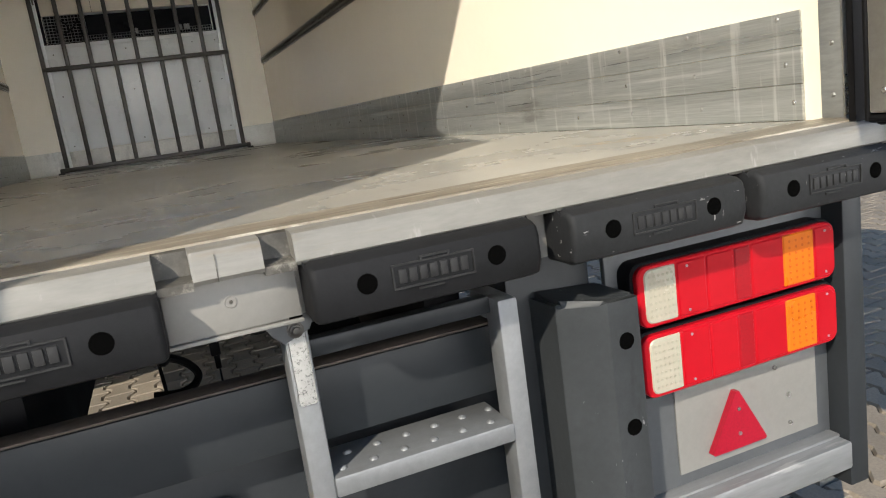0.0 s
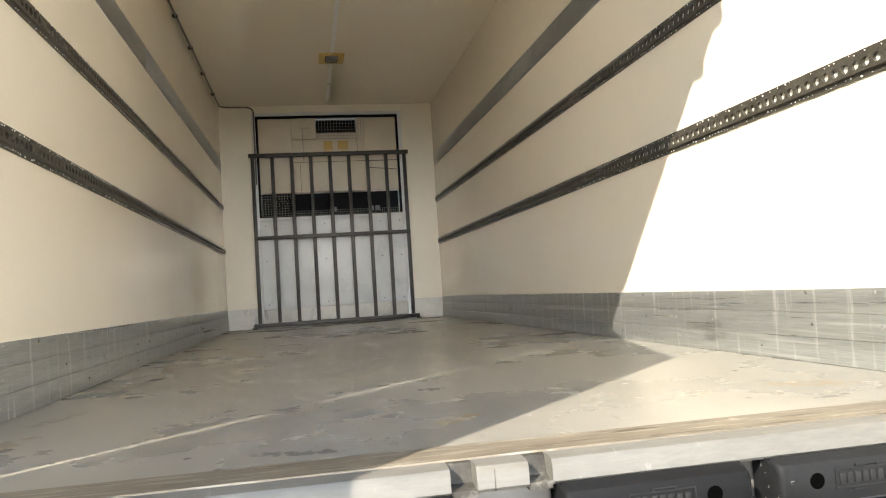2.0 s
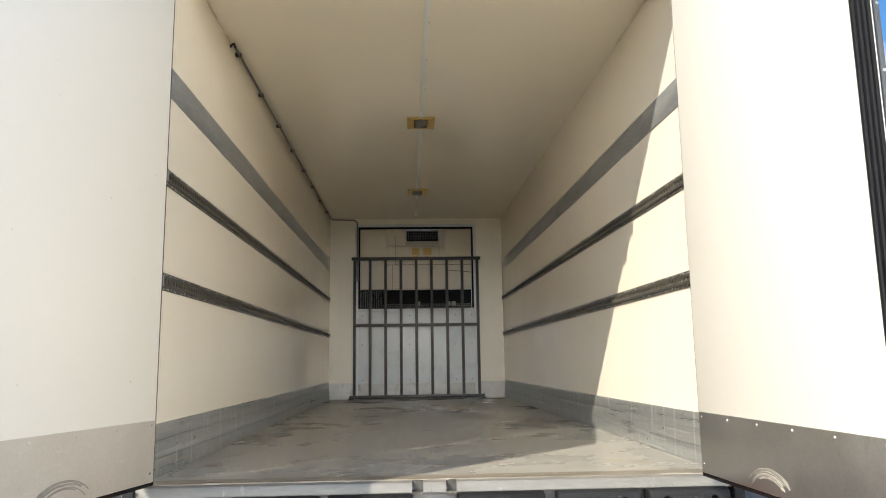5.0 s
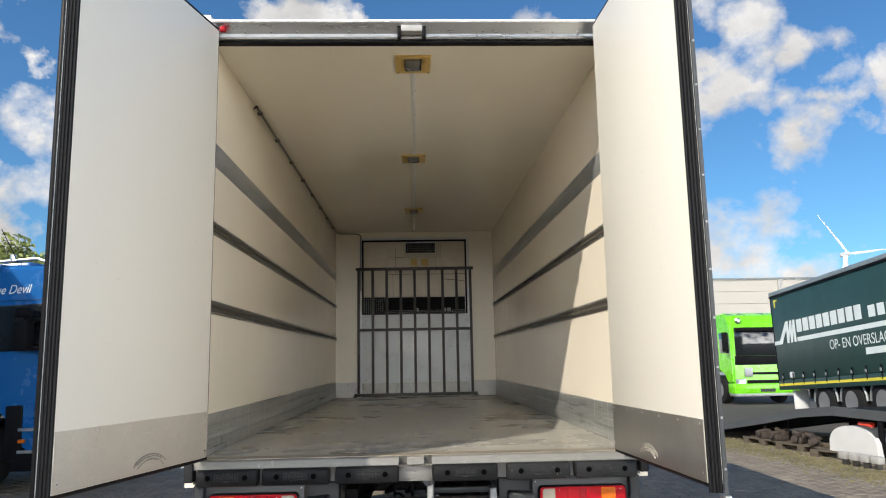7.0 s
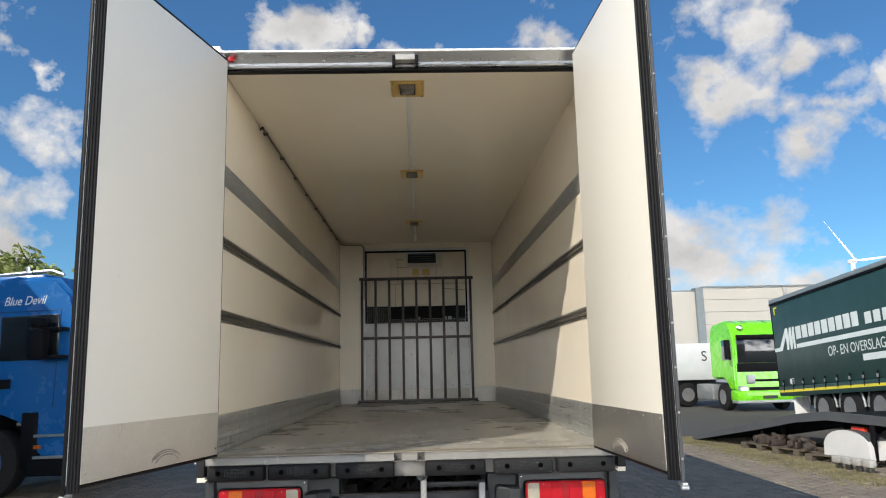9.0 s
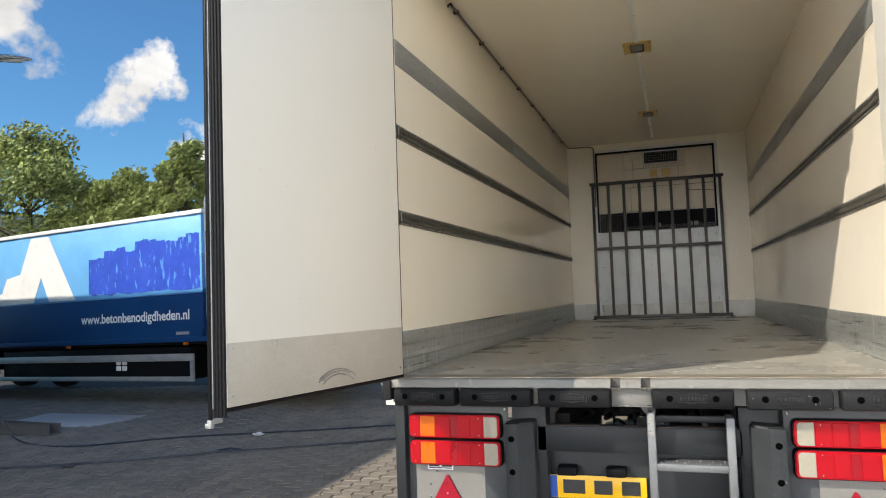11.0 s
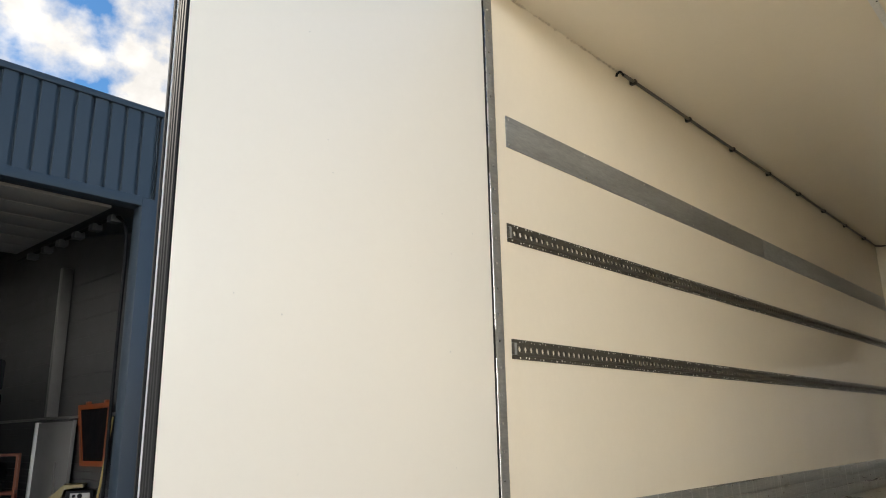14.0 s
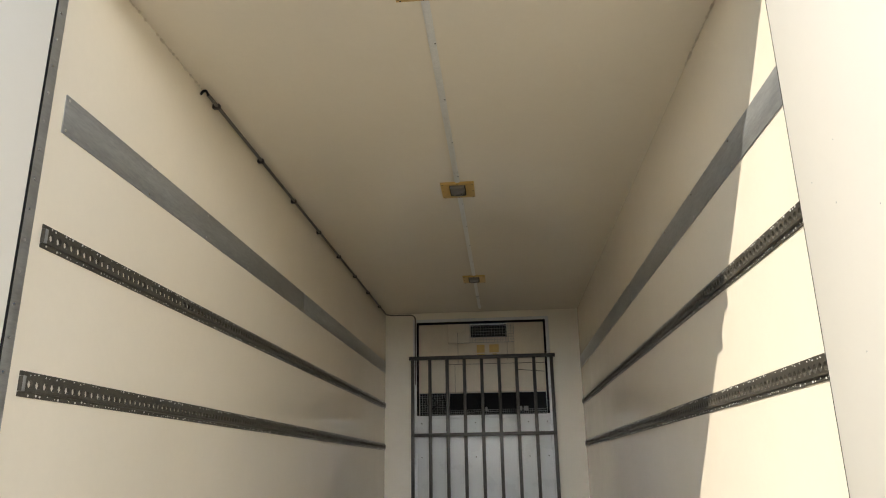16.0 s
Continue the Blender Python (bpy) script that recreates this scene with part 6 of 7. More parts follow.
part("wing", rboxes(0.04, (-0.85, 0.3, 0.0, 0.5, 0.98, 1.28), (-0.75, -0.42, 0.02, 0.4, 0.3, 1.0), (0.72, 1.0, 0.0, 0.4, 0.45, 1.22)), "black", blue, "black plastic wing and side step")
part("front_step", rboxes(0.015, (0.85, 1.62, -0.01, 0.4, 0.32, 0.56)), "black", blue)
part("step_edge", rboxes(0.006, (0.95, 1.55, -0.02, 0.03, 0.56, 0.6), (0.95, 1.55, -0.02, 0.03, 0.86, 0.9)), "galv", blue)
part("mirror", rboxes(0.04, (0.98, 1.22, -0.3, -0.12, 1.95, 2.38), (1.0, 1.2, -0.28, -0.12, 2.41, 2.56)), "black", blue, "black door mirror")
each("mirror_arm", "black", blue, "", 0.01, (1.1, 1.42, -0.2, 0.03, 2.36, 2.41), (1.1, 1.42, -0.2, 0.03, 1.96, 2.01))
part("side_marker_lamp", rboxes(0.005, (0.95, 1.05, -0.01, 0.02, 0.7, 0.75)), "amber_lens", blue)
words("Blue Devil", 0.185, "white_paint", cab, pose(0.34, 0.016, 2.78, 90, 0, 0), "cab_lettering", 0.35, 0.88)
bm = B()
tube(bm, smooth_line([(-0.43, -0.03, 1.2), (-0.52, -0.06, 1.22), (-0.56, -0.06, 1.35), (-0.56, -0.06, 2.2), (-0.56, -0.06, 3.2), (-0.56, -0.02, 3.42), (-0.62, 0.05, 3.5)], 6), 0.055, 14)
part("exhaust_stack", bm, "chrome", blue, "polished exhaust stack")
bm = B()
tube(bm, [(0.0, 0.3, 3.3), (0.9, 0.3, 3.32), (1.1, 0.3, 3.24)], 0.022, 8)
cyl(bm, (0.5, 0.3, 3.3), (0.5, 0.3, 3.4), 0.04, 10)
part("roof_bar", bm, "chrome", blue)
bm = B()
tube(bm, [(0.75, 0.12, 3.2), (0.45, 0.1, 3.75)], 0.006, 5)
part("aerial", bm, "black", blue)
# body: dropsides below, tarpaulin above
side = part("dropside", rboxes(0.01, (-10.8, -0.68, 0.0, 0.05, 1.06, 1.84)), "blue_dark", blue, "deep blue dropside")
part("dropside_edge", rboxes(0.006, (-10.8, -0.68, -0.012, 0.0, 1.04, 1.12)), "blue_dark", side)
part("head_board", rboxes(0.008, (-0.78, -0.62, 0.0, 2.4, 1.05, 2.5)), "blue_dark", blue)
part("load_floor", boxes((-10.8, -0.68, 0.05, 2.45, 1.0, 1.1)), "black", blue)
tarp = part("tarpaulin_body", rboxes(0.02, (-8.4, -0.8, 0.03, 2.45, 1.845, 3.16)), "blue_sky", blue, "light blue tarpaulin body")
part("roof_trim", rboxes(0.012, (-8.45, -0.75, -0.01, 2.48, 3.16, 3.23)), "white_paint", tarp, "white roof trim")
# royal blue overpaint with ragged edges, and the white letter shapes
bm = B()
rng = random.Random(8)
top, x = [], -0.85
while x > -3.6:
    w, z = rng.uniform(0.1, 0.26), 2.70 + rng.uniform(-0.05, 0.05) + (0.1 if x > -2.3 else -0.08 if x < -3.0 else 0)
    top += [(x, z + rng.uniform(-0.012, 0.012)), (x - w * 0.5, z + rng.uniform(-0.015, 0.015)), (x - w, z + rng.uniform(-0.012, 0.012))]
    x -= w + 0.012
bot = [(x + (-0.85 - x) * k / 18, 1.93 + rng.uniform(-0.03, 0.03)) for k in range(19)]
prism(bm, top + bot, "y", 0.024, 0.03)
part("overpaint", bm, "blue_patch", tarp, "ragged royal blue overpainting")
bm = B()
prism(bm, [(-5.9, 1.87), (-5.28, 3.12), (-4.75, 3.12), (-4.0, 1.87), (-4.75, 1.87), (-4.98, 2.35), (-5.22, 1.87)], "y", 0.022, 0.03)
prism(bm, [(-7.25, 2.3), (-7.25, 1.87), (-5.9, 1.87), (-5.6, 2.45), (-6.05, 2.38), (-6.2, 2.1), (-6.55, 2.05), (-6.62, 2.3)], "y", 0.024, 0.032)
part("logo_shape", bm, "white_paint", tarp, "large plain white logo shape")
words("www.betonbenodigdheden.nl", 0.235, "white_paint", side, pose(-3.8, -0.003, 1.415, 90, 0, 0), "dropside_lettering", 0, 0.98, bold=0.018)
part("maker_badge", boxes((-1.4, -1.1, -0.004, 0.0, 1.16, 1.21)), "light_grey", side)
each("underrun_rail", "galv", blue, "grey side underrun rail", 0.008, *((-6.5, -1.05, 0.02, 0.06, 0.72, 0.84), (-6.5, -1.05, 0.02, 0.06, 0.38, 0.46), (-1.13, -1.05, 0.02, 0.06, 0.46, 0.72), (-6.5, -6.42, 0.02, 0.06, 0.46, 0.72)))
part("side_locker", rboxes(0.02, (-6.3, -1.2, 0.1, 0.6, 0.4, 0.95)), "black", blue)
bm = B()
for k in (-3.0, -2.85):
    for z in (0.56, 0.66):
        rbox(bm, k, k + 0.11, 0.085, 0.1, z, z + 0.08, 0.004)
part("locker_labels", bm, "sticker", blue)
part("chassis", boxes((-10.6, 0.9, 0.6, 1.9, 0.55, 0.95)), "black", blue)
bm = B()
for x in (-8.9, -7.4):
    tube(bm, [(x + 0.62 * math.cos(a), 0.3, 0.5 + 0.62 * math.sin(a)) for a in (math.pi * k / 12 for k in range(13))], 0.03, 6)
part("mudguard", bm, "black", blue)
for x in (0.16, -7.4, -8.9):
    for y, o in ((0.03, -1), (2.42, 1)):
        wheel(blue, x, y, 0.5, 0.5, 0.33, rim="blue_rim" if x > 0 else "rim", hub="blue_rim" if x > 0 else "rim", outward=(0, o, 0))
for x in (-1.2, -4.2, -6.8):
    part("clearance_lamp", rboxes(0.006, (x - 0.05, x + 0.05, 0.0, 0.03, 0.98, 1.03)), "amber_lens", blue)
# loading crane on the bed behind the tarpaulin
part("crane_cover", rboxes(0.02, (-10.0, -8.5, 0.5, 1.9, 1.1, 2.8)), "blue_patch", blue, "dark blue tail locker")
bm = B()
tube(bm, [(-10.2, 0.25, 2.75), (-8.85, 0.25, 1.88)], 0.14, 4)
arm = part("crane_arm", bm, "blue_dark", blue, "blue crane arm")
part("crane_end", rboxes(0.01, (-8.95, -8.75, 0.12, 0.38, 1.85, 2.0)), "yellow_strip", arm)
words("1820", 0.27, "white_paint", arm, pose(-9.75, 0.1, 2.33, 90, 0, 0) @ pose(0, 0, 0, 0, 0, -33), "crane_number")


# ---- trees and the far grey building ----
def tree(x, y, height, spread, seed):
    rng = random.Random(seed)
    t = thing("tree", "leafy deciduous tree in full summer leaf", "tree", pose(x, y, 0, 0, 0, rng.uniform(0, 360)), "row of trees behind the yard")
    bm = B()
    r0 = height * 0.018
    trunk = [(0, 0, -0.3), (0.05, 0.02, height * 0.2), (-0.05, 0.06, height * 0.45), (0.05, 0, height * 0.7), (0, 0, height * 0.9)]
    pts = smooth_line(trunk, 3)
    u, v = Vector((1, 0, 0)), Vector((0, 1, 0))
    skin(bm, [ring(bm, p, u, v, r0 * (1.15 - 0.95 * i / (len(pts) - 1)), 8) for i, p in enumerate(pts)])
    tips = []
    for k in range(58):
        a, u = rng.uniform(0, 2 * math.pi), rng.uniform(-0.95, 1.0)
        far = rng.uniform(0.55, 1.0)
        w = math.sqrt(max(0.0, 1 - u * u)) * (1.0 - 0.25 * max(u, 0))
        p1 = Vector((math.cos(a) * w * spread * far, math.sin(a) * w * spread * far, height * (0.57 + 0.36 * u * far)))
        p0 = Vector((0, 0, max(height * 0.16, p1.z - height * rng.uniform(0.06, 0.16))))
        if k % 2:
            cyl(bm, p0, p1, r0 * 0.4, 5, r0 * 0.08)
        tips.append(p1)
    part("trunk", bm, "bark", t)
    vs, fs = [], []
    for tip in tips:
        cr = spread * rng.uniform(0.2, 0.38)
        for k in range(330):
            d = Vector((rng.gauss(0, 1), rng.gauss(0, 1), rng.gauss(0, 0.75)))
            c = tip + d.normalized() * cr * rng.random() ** 0.45
            n = Vector((rng.gauss(0, 1), rng.gauss(0, 1), rng.gauss(0.6, 1))).normalized()
            a, b = frame_of(n)
            s = rng.uniform(0.09, 0.2)
            i = len(vs)
            vs += [c + a * s, c + b * s * 0.6 + n * s * 0.15, c - a * s, c - b * s * 0.6 + n * s * 0.15]
            fs.append((i, i + 1, i + 2, i + 3))
    me = bpy.data.meshes.new("crown")
    me.from_pydata([tuple(p) for p in vs], [], fs)
    me.materials.append(M["leaf"])
    ob = new("crown", me)
    ob.parent = t
    return t


TREES = [(-38.4, 32, 14.4, 4.7), (-33.4, 33, 10.2, 3.0), (-30, 32, 10.6, 2.2), (-26.8, 32, 13.0, 1.9), (-24.6, 33, 9.2, 2.4), (-20.5, 33, 8.6, 3.0), (-16, 34, 8.2, 3.0), (-51.5, 36, 11.0, 2.6)]
for i, (x, y, h, s) in enumerate(TREES):
    tree(x, y, h, s, 20 + i)
far = thing("far_building", "grey ribbed industrial building behind the trees", "building")
bm = B()
for k in range(22):
    box(bm, -90, -59, 44.9, 45, k * 0.5, k * 0.5 + 0.43)
facade = part("facade", bm, "far_grey", far, "level ribbed grey sheets")
facade["kind"] = "stuff"
part("roof", boxes((-90, -59, 45, 70, 10.7, 11.0)), "far_grey", far)
part("side", boxes((-59.2, -59, 45, 70, 0, 11), (-90, -59, 45.05, 45.3, 0, 10.99)), "far_grey", far)

# ---- the other side of the yard: green tractor, white trailer, curtain trailer, loader ramp ----
green = thing("green_tractor", "lime green tractor unit facing the yard", "truck", pose(11.45, 22.0, 0, 0, 0, 2))
bm = B()
prism(bm, [(0.0, 0.75), (0.0, 2.75), (0.25, 3.2), (0.6, 3.32), (1.75, 3.2), (2.0, 2.75), (2.0, 1.2), (1.7, 1.15), (1.35, 1.3), (0.95, 1.3), (0.6, 1.15), (0.5, 0.75)], "x", 0.0, 2.42)
bmesh.ops.bevel(bm, geom=[e for e in bm.edges if abs(e.verts[0].co.x - e.verts[1].co.x) < 1e-4], offset=0.07, segments=3, affect="EDGES")
gcab = part("cab", bm, "green_cab", green)
part("windscreen", rboxes(0.03, (0.14, 2.28, -0.02, 0.1, 1.74, 2.66)), "glass_dark", gcab, "dark windscreen")
part("sun_visor", rboxes(0.02, (0.15, 2.27, -0.14, 0.06, 2.62, 2.76)), "black", gcab)
part("dash_band", rboxes(0.02, (0.1, 2.32, -0.025, 0.08, 1.42, 1.74)), "black", gcab)
for z, h in ((1.16, 0.08), (0.8, 0.16), (0.52, 0.14)):
    part("grille", rboxes(0.02, (0.5, 1.95, -0.03, 0.08, z - 0.09, z + h - 0.09)), "black", gcab)
part("badge", rboxes(0.01, (0.42, 0.72, -0.035, 0.0, 1.0, 1.3)), "galv", gcab)
for x0, x1 in ((0.08, 0.45), (1.97, 2.34)):
    part("headlamp", rboxes(0.03, (x0, x1, -0.04, 0.12, 0.5, 0.92)), "chrome", gcab)
part("front_bumper", rboxes(0.05, (0.0, 2.42, -0.06, 0.5, 0.38, 0.76)), "green_cab", green)
part("bumper_lip", rboxes(0.02, (0.0, 2.42, -0.08, 0.4, 0.3, 0.4)), "galv", green)
part("plate_bars", boxes((0.95, 1.5, -0.068, -0.06, 0.45, 0.56)), "ink", green)
for x in (0.35, 2.05):
    bm = B()
    lathe(bm, [(0.02, 0.0), (0.1, 0.0), (0.11, 0.05), (0.05, 0.1), (0.01, 0.1)], (x, 0.1, 3.02), (0, -1, 0), 16)
    part("roof_lamp", bm, "chrome", green)
part("side_glass", rboxes(0.02, (-0.01, 0.05, 0.2, 0.95, 1.85, 2.6)), "glass_dark", gcab)
part("mirror", rboxes(0.03, (-0.28, -0.08, 0.0, 0.14, 1.9, 2.6)), "black", green)
part("chassis", rboxes(0.02, (0.5, 1.9, 1.5, 6.0, 0.6, 0.95)), "black", green)
part("fuel_tank", rboxes(0.05, (0.02, 0.5, 2.1, 3.6, 0.35, 0.95)), "galv", green)
for x, o in ((0.0, -1), (2.42, 1)):
    for y in (1.15, 5.0):
        wheel(green, x, y, 0.5, 0.5, 0.33, outward=(o, 0, 0))
wt = thing("white_trailer", "white box trailer with dark lettering", "trailer", pose(6.0, 25.5, 0, 0, 0, 6))
part("box_body", rboxes(0.02, (-3.5, 6.5, 0, 2.5, 1.1, 2.62)), "white_paint", wt)
part("skirt", rboxes(0.02, (-3.5, 6.5, 0.1, 2.4, 0.75, 1.15)), "black", wt)
words("S", 0.6, "ink", wt, pose(5.86, -0.01, 1.88, 90), "letter")
for x in (-1.0, 0.4, 5.2):
    for y, o in ((0.05, -1), (2.45, 1)):
        wheel(wt, x, y, 0.5, 0.5, 0.33, outward=(0, o, 0))
ct = thing("curtain_trailer", "dark green curtain-sided trailer with pale lettering", "trailer", pose(10.55, 16.8, -0.1, 0, -3.3, -92.3) @ Matrix.Diagonal((1, 1, 0.955, 1)))
part("curtain", rboxes(0.03, (0.0, 13.0, 0, 2.5, 1.16, 3.72)), "green_tarp", ct)
part("roof_rail", rboxes(0.02, (-0.03, 13.03, -0.03, 2.53, 3.72, 3.84)), "galv", ct)
part("roof_trim", rboxes(0.01, (-0.03, 13.03, -0.035, -0.005, 3.66, 3.72)), "black", ct)
part("end_frame", rboxes(0.01, (-0.05, 0.0, 0, 2.5, 0.95, 3.75)), "black", ct)
part("side_rave", rboxes(0.01, (0.0, 13.0, -0.02, 2.52, 0.88, 1.16)), "green_tarp", ct)
part("marking_strip", boxes((0.05, 13.0, -0.028, -0.02, 0.99, 1.06)), "yellow_strip", ct)
part("corner_mark", boxes((0.2, 0.25, -0.008, 0.0, 3.35, 3.58), (0.25, 0.4, -0.008, 0.0, 3.53, 3.58)), "yellow_strip", ct)
part("curtain_label", boxes((0.72, 0.95, -0.006, 0.0, 1.22, 1.38)), "sticker", ct)
bm = B()
prism(bm, [(-0.0, 2.22), (-0.0, 2.33), (0.35, 2.33), (0.8, 2.86), (0.93, 2.86), (0.93, 2.52), (1.05, 2.86), (1.14, 2.86), (1.14, 2.52), (1.24, 2.86), (1.33, 2.86), (1.33, 2.22), (1.22, 2.22), (1.22, 2.6), (1.12, 2.22), (1.02, 2.22), (1.02, 2.6), (0.9, 2.22), (0.8, 2.22), (0.8, 2.62), (0.48, 2.22)], "y", -0.008, 0.0)
part("logo_shape", bm, "letter", ct, "plain pale logo shape")
part("logo_line", boxes((1.4, 12.0, -0.007, 0.0, 2.22, 2.34)), "letter", ct)
for k in range(9):
    part("name_bar", boxes((1.43 + k * 0.362, 1.71 + k * 0.362, -0.008, 0.0, 2.48, 2.84)), "letter", ct)
for k in range(8):
    part("name_bar", boxes((4.9 + k * 0.36, 5.16 + k * 0.36, -0.008, 0.0, 2.48, 2.76)), "letter", ct)
words("OP- EN OVERSLAG", 0.36, "letter", ct, pose(3.03, -0.004, 1.86, 90), "curtain_lettering", 0, 0.85)
part("address_bar", boxes((4.6, 7.0, -0.008, 0.0, 1.62, 1.78)), "letter", ct)
for k in range(21):
    x = 0.3 + k * 0.6
    strap = part("curtain_strap", rboxes(0.006, (x, x + 0.045, -0.03, 0.0, 1.02, 1.36)), "black", ct)
    part("buckle", rboxes(0.004, (x - 0.01, x + 0.055, -0.045, -0.03, 1.2, 1.28)), "galv", strap)
part("chassis", boxes((0.5, 12.5, 0.6, 1.9, 0.6, 0.88)), "black", ct)
part("mud_flap", rboxes(0.006, (0.55, 0.6, 0.1, 0.5, 0.2, 0.85)), "sticker", ct)
for x in (2.3, 3.6, 4.9):
    for y, o in ((0.05, -1), (2.45, 1)):
        wheel(ct, x, y, 0.5, 0.5, 0.36, hub="red_strap", outward=(0, o, 0))
    bm = B()
    tube(bm, [(x + 0.58 * math.cos(a), 0.12, 0.52 + 0.58 * math.sin(a)) for a in (math.pi * k / 12 for k in range(13))], 0.03, 6)
    part("mudguard", bm, "galv", ct)

RAMP_SIDE = [(0.0, -0.01), (0.0, 0.06), (2.5, 0.55), (3.6, 0.75), (4.45, 0.84), (6.3, 0.80), (6.3, 0.66), (4.45, 0.69), (3.6, 0.6), (2.5, 0.4)]
ramp = thing("loader_deck", "steel vehicle loader deck with a sloping ramp", "loader", pose(6.3, 12.6, 0, 0, 0, -80))
bm = B()
prism(bm, RAMP_SIDE, "y", 0.0, 0.09)
part("side_beam", bm, "mid_grey", ramp, "blue-grey side beam of the ramp")
bm = B()
prism(bm, [(0.05, 0.0), (0.05, 0.04), (2.5, 0.52), (3.6, 0.72), (4.45, 0.81), (6.3, 0.77), (6.3, 0.70), (4.45, 0.74), (3.6, 0.65), (2.5, 0.45)], "y", 0.09, 2.3)
part("deck", bm, "black", ramp)
bm = B()
prism(bm, RAMP_SIDE, "y", 2.3, 2.39)
part("side_beam", bm, "mid_grey", ramp)
for x in (5.3, 6.6):
    for y, o in ((0.45, -1), (2.1, 1)):
        wheel(ramp, x, y, 0.36, 0.36, 0.3, hub="red_strap", outward=(0, o, 0))
part("deck_frame", boxes((3.9, 7.0, 0.8, 1.7, 0.35, 0.7)), "black", ramp)
each("red_lashing", "red_strap", ramp, "red lashing strap", 0.02, (4.9, 5.2, 0.1, 0.2, 0.48, 0.62), (5.7, 6.1, 0.1, 0.2, 0.42, 0.6))
each("leg", "black", ramp, "", 0.01, (2.7, 2.8, 0.3, 0.4, 0.0, 0.5), (6.0, 6.1, 0.3, 0.4, 0.0, 0.7))
part("diagonal_stay", rboxes(0.01, (5.45, 5.53, -0.02, 0.04, 0.1, 0.66)), "black", ramp)
tank = thing("mudguard_shell", "white plastic mudguard shells on a pallet", "mudguard", pose(7.05, 7.65, 0.125, 0, 0, -80))
bm = B()
prof = [(0.52 * math.cos(a), 0.44 * math.sin(a) ** 0.6) for a in (math.pi * k / 12 for k in range(13))]
prism(bm, prof + [(-0.45, 0.0)], "y", 0.0, 0.4)
part("shell", bm, "white_plastic", tank)
bm = B()
prism(bm, [(x * 1.01, z + 0.005) for x, z in prof[2:9]] + [(x * 0.98, z - 0.02) for x, z in prof[2:9][::-1]], "y", 0.05, 0.42)
part("shell_cover", bm, "mid_grey", tank)
for i, (x, y) in enumerate(((6.72, 10.1), (6.9, 9.0), (7.0, 7.9))):
    p = thing("pallet", "grey weathered pallet under scrap parts", "pallet", pose(x, y, 0, 0, 0, -78 + 8 * i), "pallets beside the ramp")
    for k in range(5):
        each("plank", "timber", p, "", 0.004, (-0.55, 0.55, -0.02 + k * 0.2, 0.11 + k * 0.2, 0.1, 0.125))
    for k in range(3):
        each("bearer", "timber", p, "", 0.004, (-0.55 + k * 0.48, -0.41 + k * 0.48, -0.02, 0.9, 0.0, 0.1))
rng = random.Random(31)
for i, (x, y) in enumerate(((6.85, 10.15), (6.9, 9.75), (7.0, 9.2), (7.05, 8.8))):
    sc = thing("scrap_part", "rusty vehicle part on a pallet", "scrap", pose(x, y, 0.125, 0, 0, rng.uniform(0, 90)), "scrap parts beside the ramp")
    bm = B()
    rbox(bm, -0.14, 0.14, -0.1, 0.1, 0, 0.12, 0.02)
    cyl(bm, (-0.2, 0, 0.1), (0.2, 0.03, 0.16), 0.06, 10)
    cyl(bm, (0.05, -0.1, 0.1), (0.05, 0.14, 0.2), 0.045, 10)
    part("casting", bm, "rust", sc)
stack = thing("coupling_block", "grey cast coupling blocks by the ramp", "coupling", pose(6.8, 7.05, 0, 0, 0, -80))
for k in range(4):
    part("block", rboxes(0.015, (-0.4 + k * 0.22, -0.24 + k * 0.22, -0.06, 0.06, 0.09, 0.2)), "light_grey", stack)
    part("foot_block", rboxes(0.015, (-0.36 + k * 0.22, -0.28 + k * 0.22, -0.04, 0.05, 0.0, 0.1)), "bar_steel", stack)

wh = thing("warehouse", "large beige panelled warehouse with grey flashings", "building", Matrix.Diagonal((1, 1, 0.962, 1)))
for k in range(8):
    part("facade_panel", boxes((23.5, 75, 55, 56, k * 1.05, k * 1.05 + 1.02)), "warehouse", wh)
part("roof_edge", boxes((23.4, 75, 54.9, 56.2, 8.36, 8.5), (21.2, 75, 56, 110, 7.9, 8.3)), "warehouse_dark", wh)
part("corner_flashing", boxes((22.9, 23.5, 54.95, 56, 1.8, 8.42)), "warehouse_dark", wh)
part("side_facade", boxes((18.5, 22.9, 55.3, 56, 3.0, 8.1), (14, 22.9, 55.4, 56, 0, 3.0), (18.4, 18.6, 56, 100, 0, 8.1)), "warehouse", wh)
part("downpipe", boxes((30.2, 30.5, 54.85, 55.0, 0, 8.3)), "light_grey", wh)
part("base_band", boxes((23.5, 75, 54.93, 55, 0, 1.2)), "warehouse_dark", wh)

turb = thing("wind_turbine", "white three-bladed wind turbine far beyond the yard", "wind turbine", pose(186, 300, 0) @ Matrix.Diagonal((1, 1, 1.038, 1)))
bm = B()
skin(bm, [ring(bm, Vector((0, 0, z)), Vector((1, 0, 0)), Vector((0, 1, 0)), r, 16) for z, r in ((0, 1.6), (42, 0.9))])
part("tower", bm, "white_paint", turb)
part("nacelle", rboxes(0.3, (-0.9, 0.9, -2.2, 2.5, 42, 43.8)), "white_paint", turb)
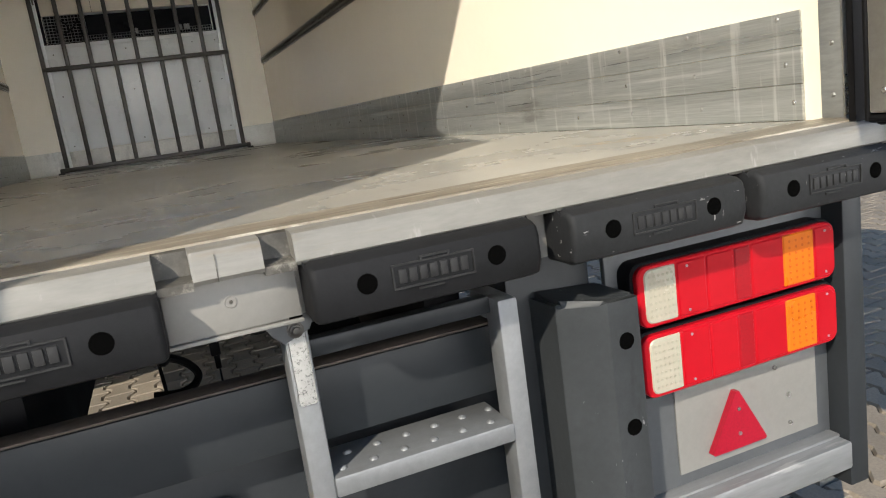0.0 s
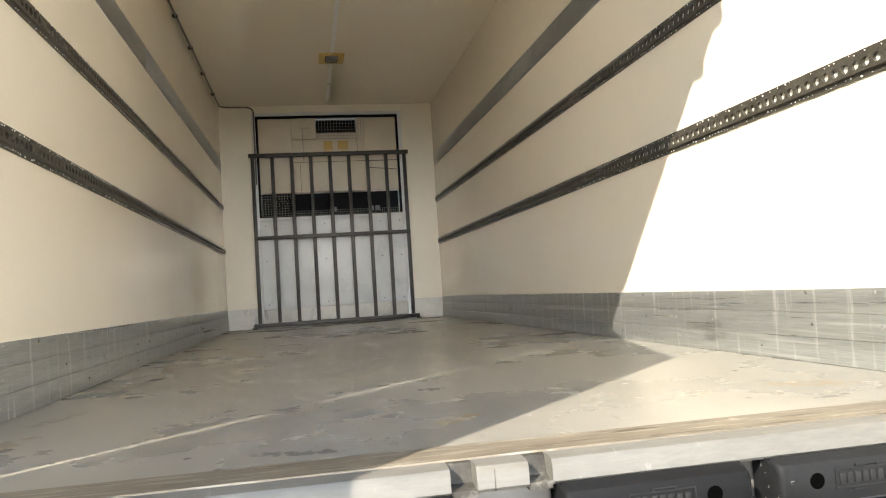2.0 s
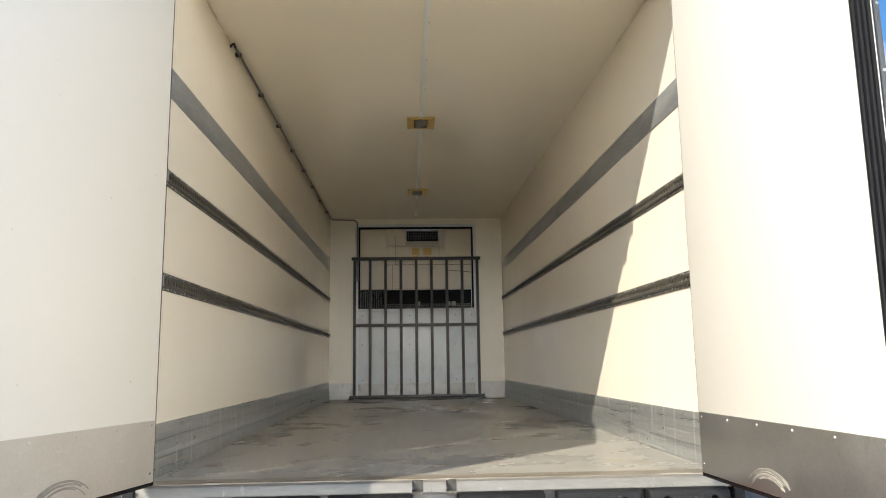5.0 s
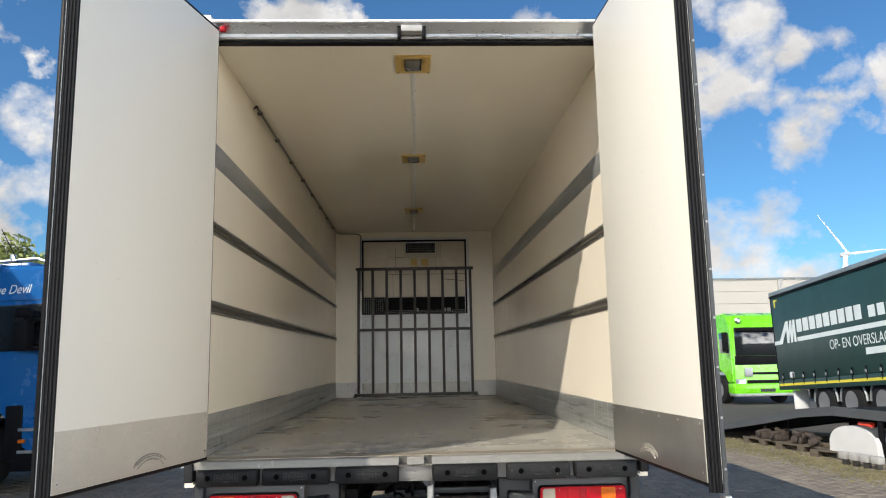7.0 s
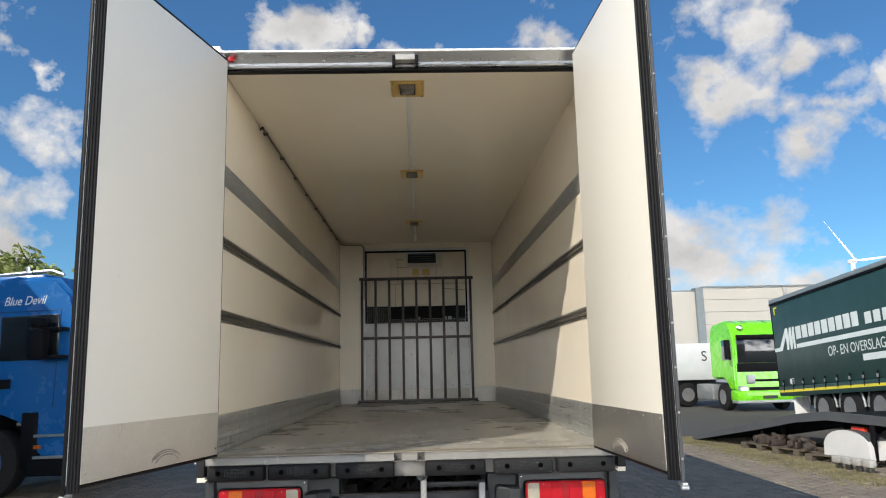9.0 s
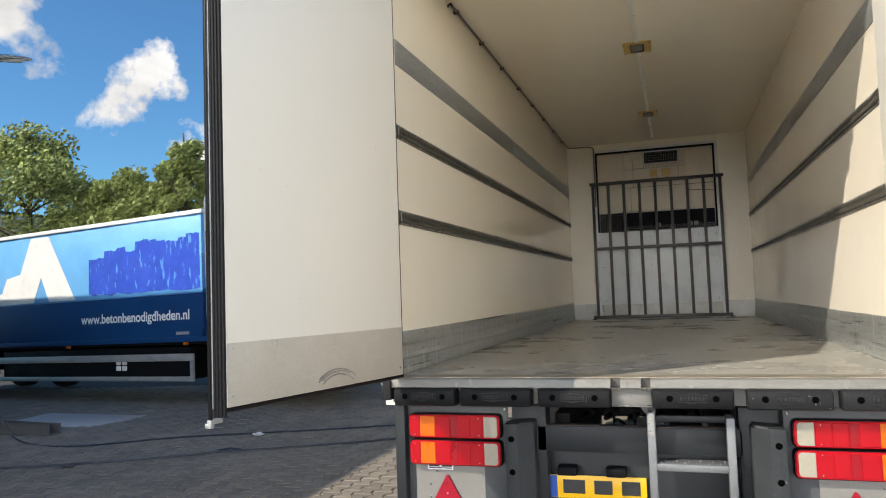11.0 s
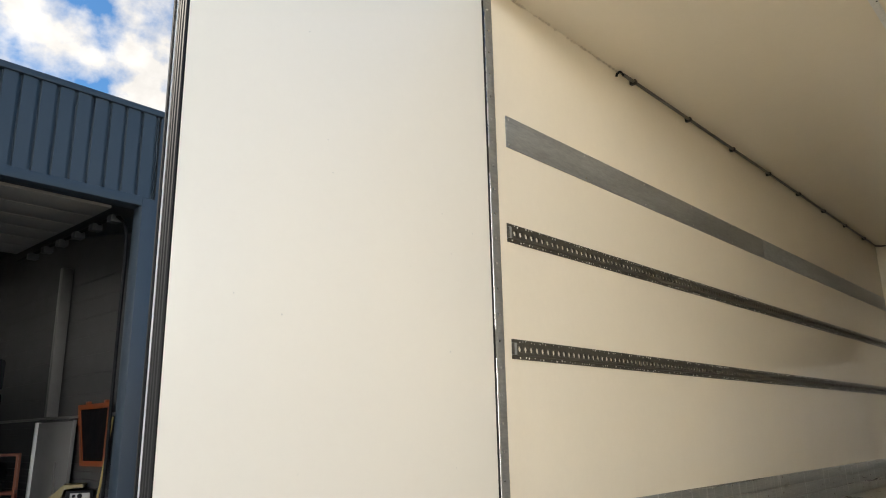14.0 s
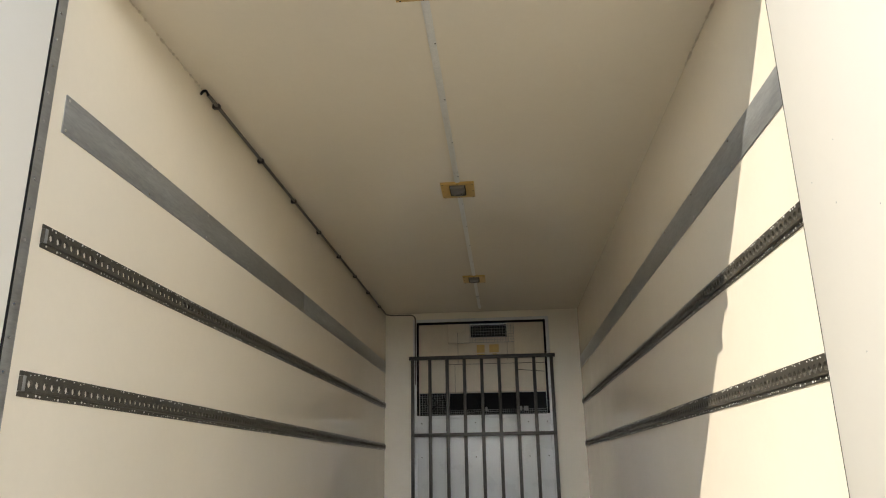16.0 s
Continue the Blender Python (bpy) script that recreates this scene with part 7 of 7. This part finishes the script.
for k in range(3):
    a = radians(-36 + 120 * k)
    bm = B()
    d, w = Vector((math.sin(a), 0, math.cos(a))), Vector((math.cos(a), 0, -math.sin(a)))
    c = Vector((0, -2.4, 42.9))
    rows = []
    for f, chord in ((0.03, 0.5), (0.15, 1.0), (0.4, 0.75), (0.75, 0.45), (1.0, 0.12)):
        p = c + d * (20.5 * f)
        rows.append([bm.verts.new(p + w * (chord * u) + Vector((0, v, 0))) for u, v in ((-0.4, 0.0), (0.1, -0.15), (0.7, 0.0), (0.1, 0.15))])
    skin(bm, rows)
    part("blade", bm, "white_paint", turb)
bm = B()
lathe(bm, [(0.9, 0.0), (0.8, 0.8), (0.3, 1.3), (0.05, 1.4)], (0, -2.0, 42.9), (0, -1, 0), 14)
part("hub", bm, "white_paint", turb)

# ---- ground ----
bm = B()
xs = [-1500, -300, -80, -40, -24, -20.3] + [-20 + k for k in range(13)] + [-6.3, -5, 0, 3, 6, 12, 40, 120, 400, 1500]
ys = [-1500, -300, -60, -20, -6, 0, 3.8, 4.3, 4.8, 5.3, 5.8, 8, 12, 18, 30, 60, 120, 400, 1500]
grid = [[bm.verts.new((x, y, ground_z(x, y) - 0.022)) for x in xs] for y in ys]
for j in range(len(ys) - 1):
    for i in range(len(xs) - 1):
        bm.faces.new((grid[j][i], grid[j][i + 1], grid[j + 1][i + 1], grid[j + 1][i]))
ground = part("ground", bm, "joint", None)
tagged(ground, "yard ground, sandy joints under grey paving", "ground", kind="structure")
bm = B()
box(bm, 2.5, 120, 13.4, 400, -0.02, -0.004)
box(bm, 8.6, 120, -20, 13.4, -0.02, -0.004)
asphalt = part("yard_asphalt", bm, "asphalt", None)
tagged(asphalt, "worn brownish asphalt yard beyond the paving", "asphalt", kind="structure")
bm = B()
rng = random.Random(14)
for k in range(2600):
    y = rng.uniform(5.5, 13.4)
    x = 6.15 + rng.gauss(0, 0.28) + (13.4 - y) * 0.05
    r = rng.uniform(0.008, 0.03) if k % 9 else rng.uniform(0.03, 0.06)
    lathe(bm, [(r, 0.0), (r * 0.7, 0.012), (0.01, 0.018)], (x, y, -0.004), (0, 0, 1), 7)
moss = part("moss", bm, "moss", None)
tagged(moss, "yellowish moss and grit along the edge of the paving", "moss", kind="stuff")


# interlocking blocks, wide at both ends and narrow at the waist, laid in wavy rows along y
BL, BW, BA = 0.2, 0.142, 0.017  # length, row width, depth of the wave
WAVE = ((0.0, 1), (0.03, 1), (0.07, -1), (0.13, -1), (0.17, 1), (0.2, 1))


def block_outline(cut):
    side = [(BW / 2 + BA * w - cut, min(max(u, cut), BL - cut) - BL / 2) for u, w in WAVE]
    return side + [(-x, y) for x, y in side[::-1]]


FOOT, HEAD = block_outline(0.002), block_outline(0.011)
FACES = [(k, (k + 1) % 12, 12 + (k + 1) % 12, 12 + k) for k in range(12)] + [tuple(range(12, 24))]


def block_at(x, y, rng):
    """Corner points of one bevelled block: the joint's edge, then the top."""
    z = ground_z(x, y) + rng.uniform(-0.0025, 0.0025)
    tilt = rng.uniform(-0.012, 0.012)
    return [(x + px, y + py, z - 0.014) for px, py in FOOT] + [(x + px, y + py, z + tilt * px) for px, py in HEAD]


def wavy_rows(x0, x1, y0, y1):
    """Centres of the blocks; every second row is shifted by half a block."""
    for i in range(int((x1 - x0) / BW) + 1):
        for k in range(int((y1 - y0) / BL) + 1):
            yield x0 + i * BW, y0 + k * BL + (BL / 2 if i % 2 else 0.0)


rng = random.Random(2)
near = thing("pavement", "grey interlocking concrete block paving in wavy rows", "paving", kind="structure")
verts, faces, single = [], [], 0
shared = bpy.data.meshes.new("paving_block")
shared.from_pydata(block_at(0, -100, random.Random(0)), [], FACES)
shared.transform(Matrix.Translation((0, 100, 0)))
shared.materials.append(M["paver"])
for x, y in wavy_rows(-15.0, 8.6, -10.0, 13.3):
    if x < -8.8 and y < 3.5 or (x < -9.0 and y > 9.5):
        continue
    if -3.9 < x < -1.9 and 1.2 < y < 4.0 and single < 300:
        ob = new("paving_block", shared)
        ob.parent = near
        ob.location = (x, y, rng.uniform(-0.0025, 0.0025))
        single += 1
        continue
    i = len(verts)
    verts += block_at(x, y, rng)
    faces += [tuple(i + a for a in f) for f in FACES]
me = bpy.data.meshes.new("paving_field")
me.from_pydata(verts, [], faces)
me.materials.append(M["paver"])
field = new("paving_field", me)
field.parent = near
field["kind"] = "stuff"
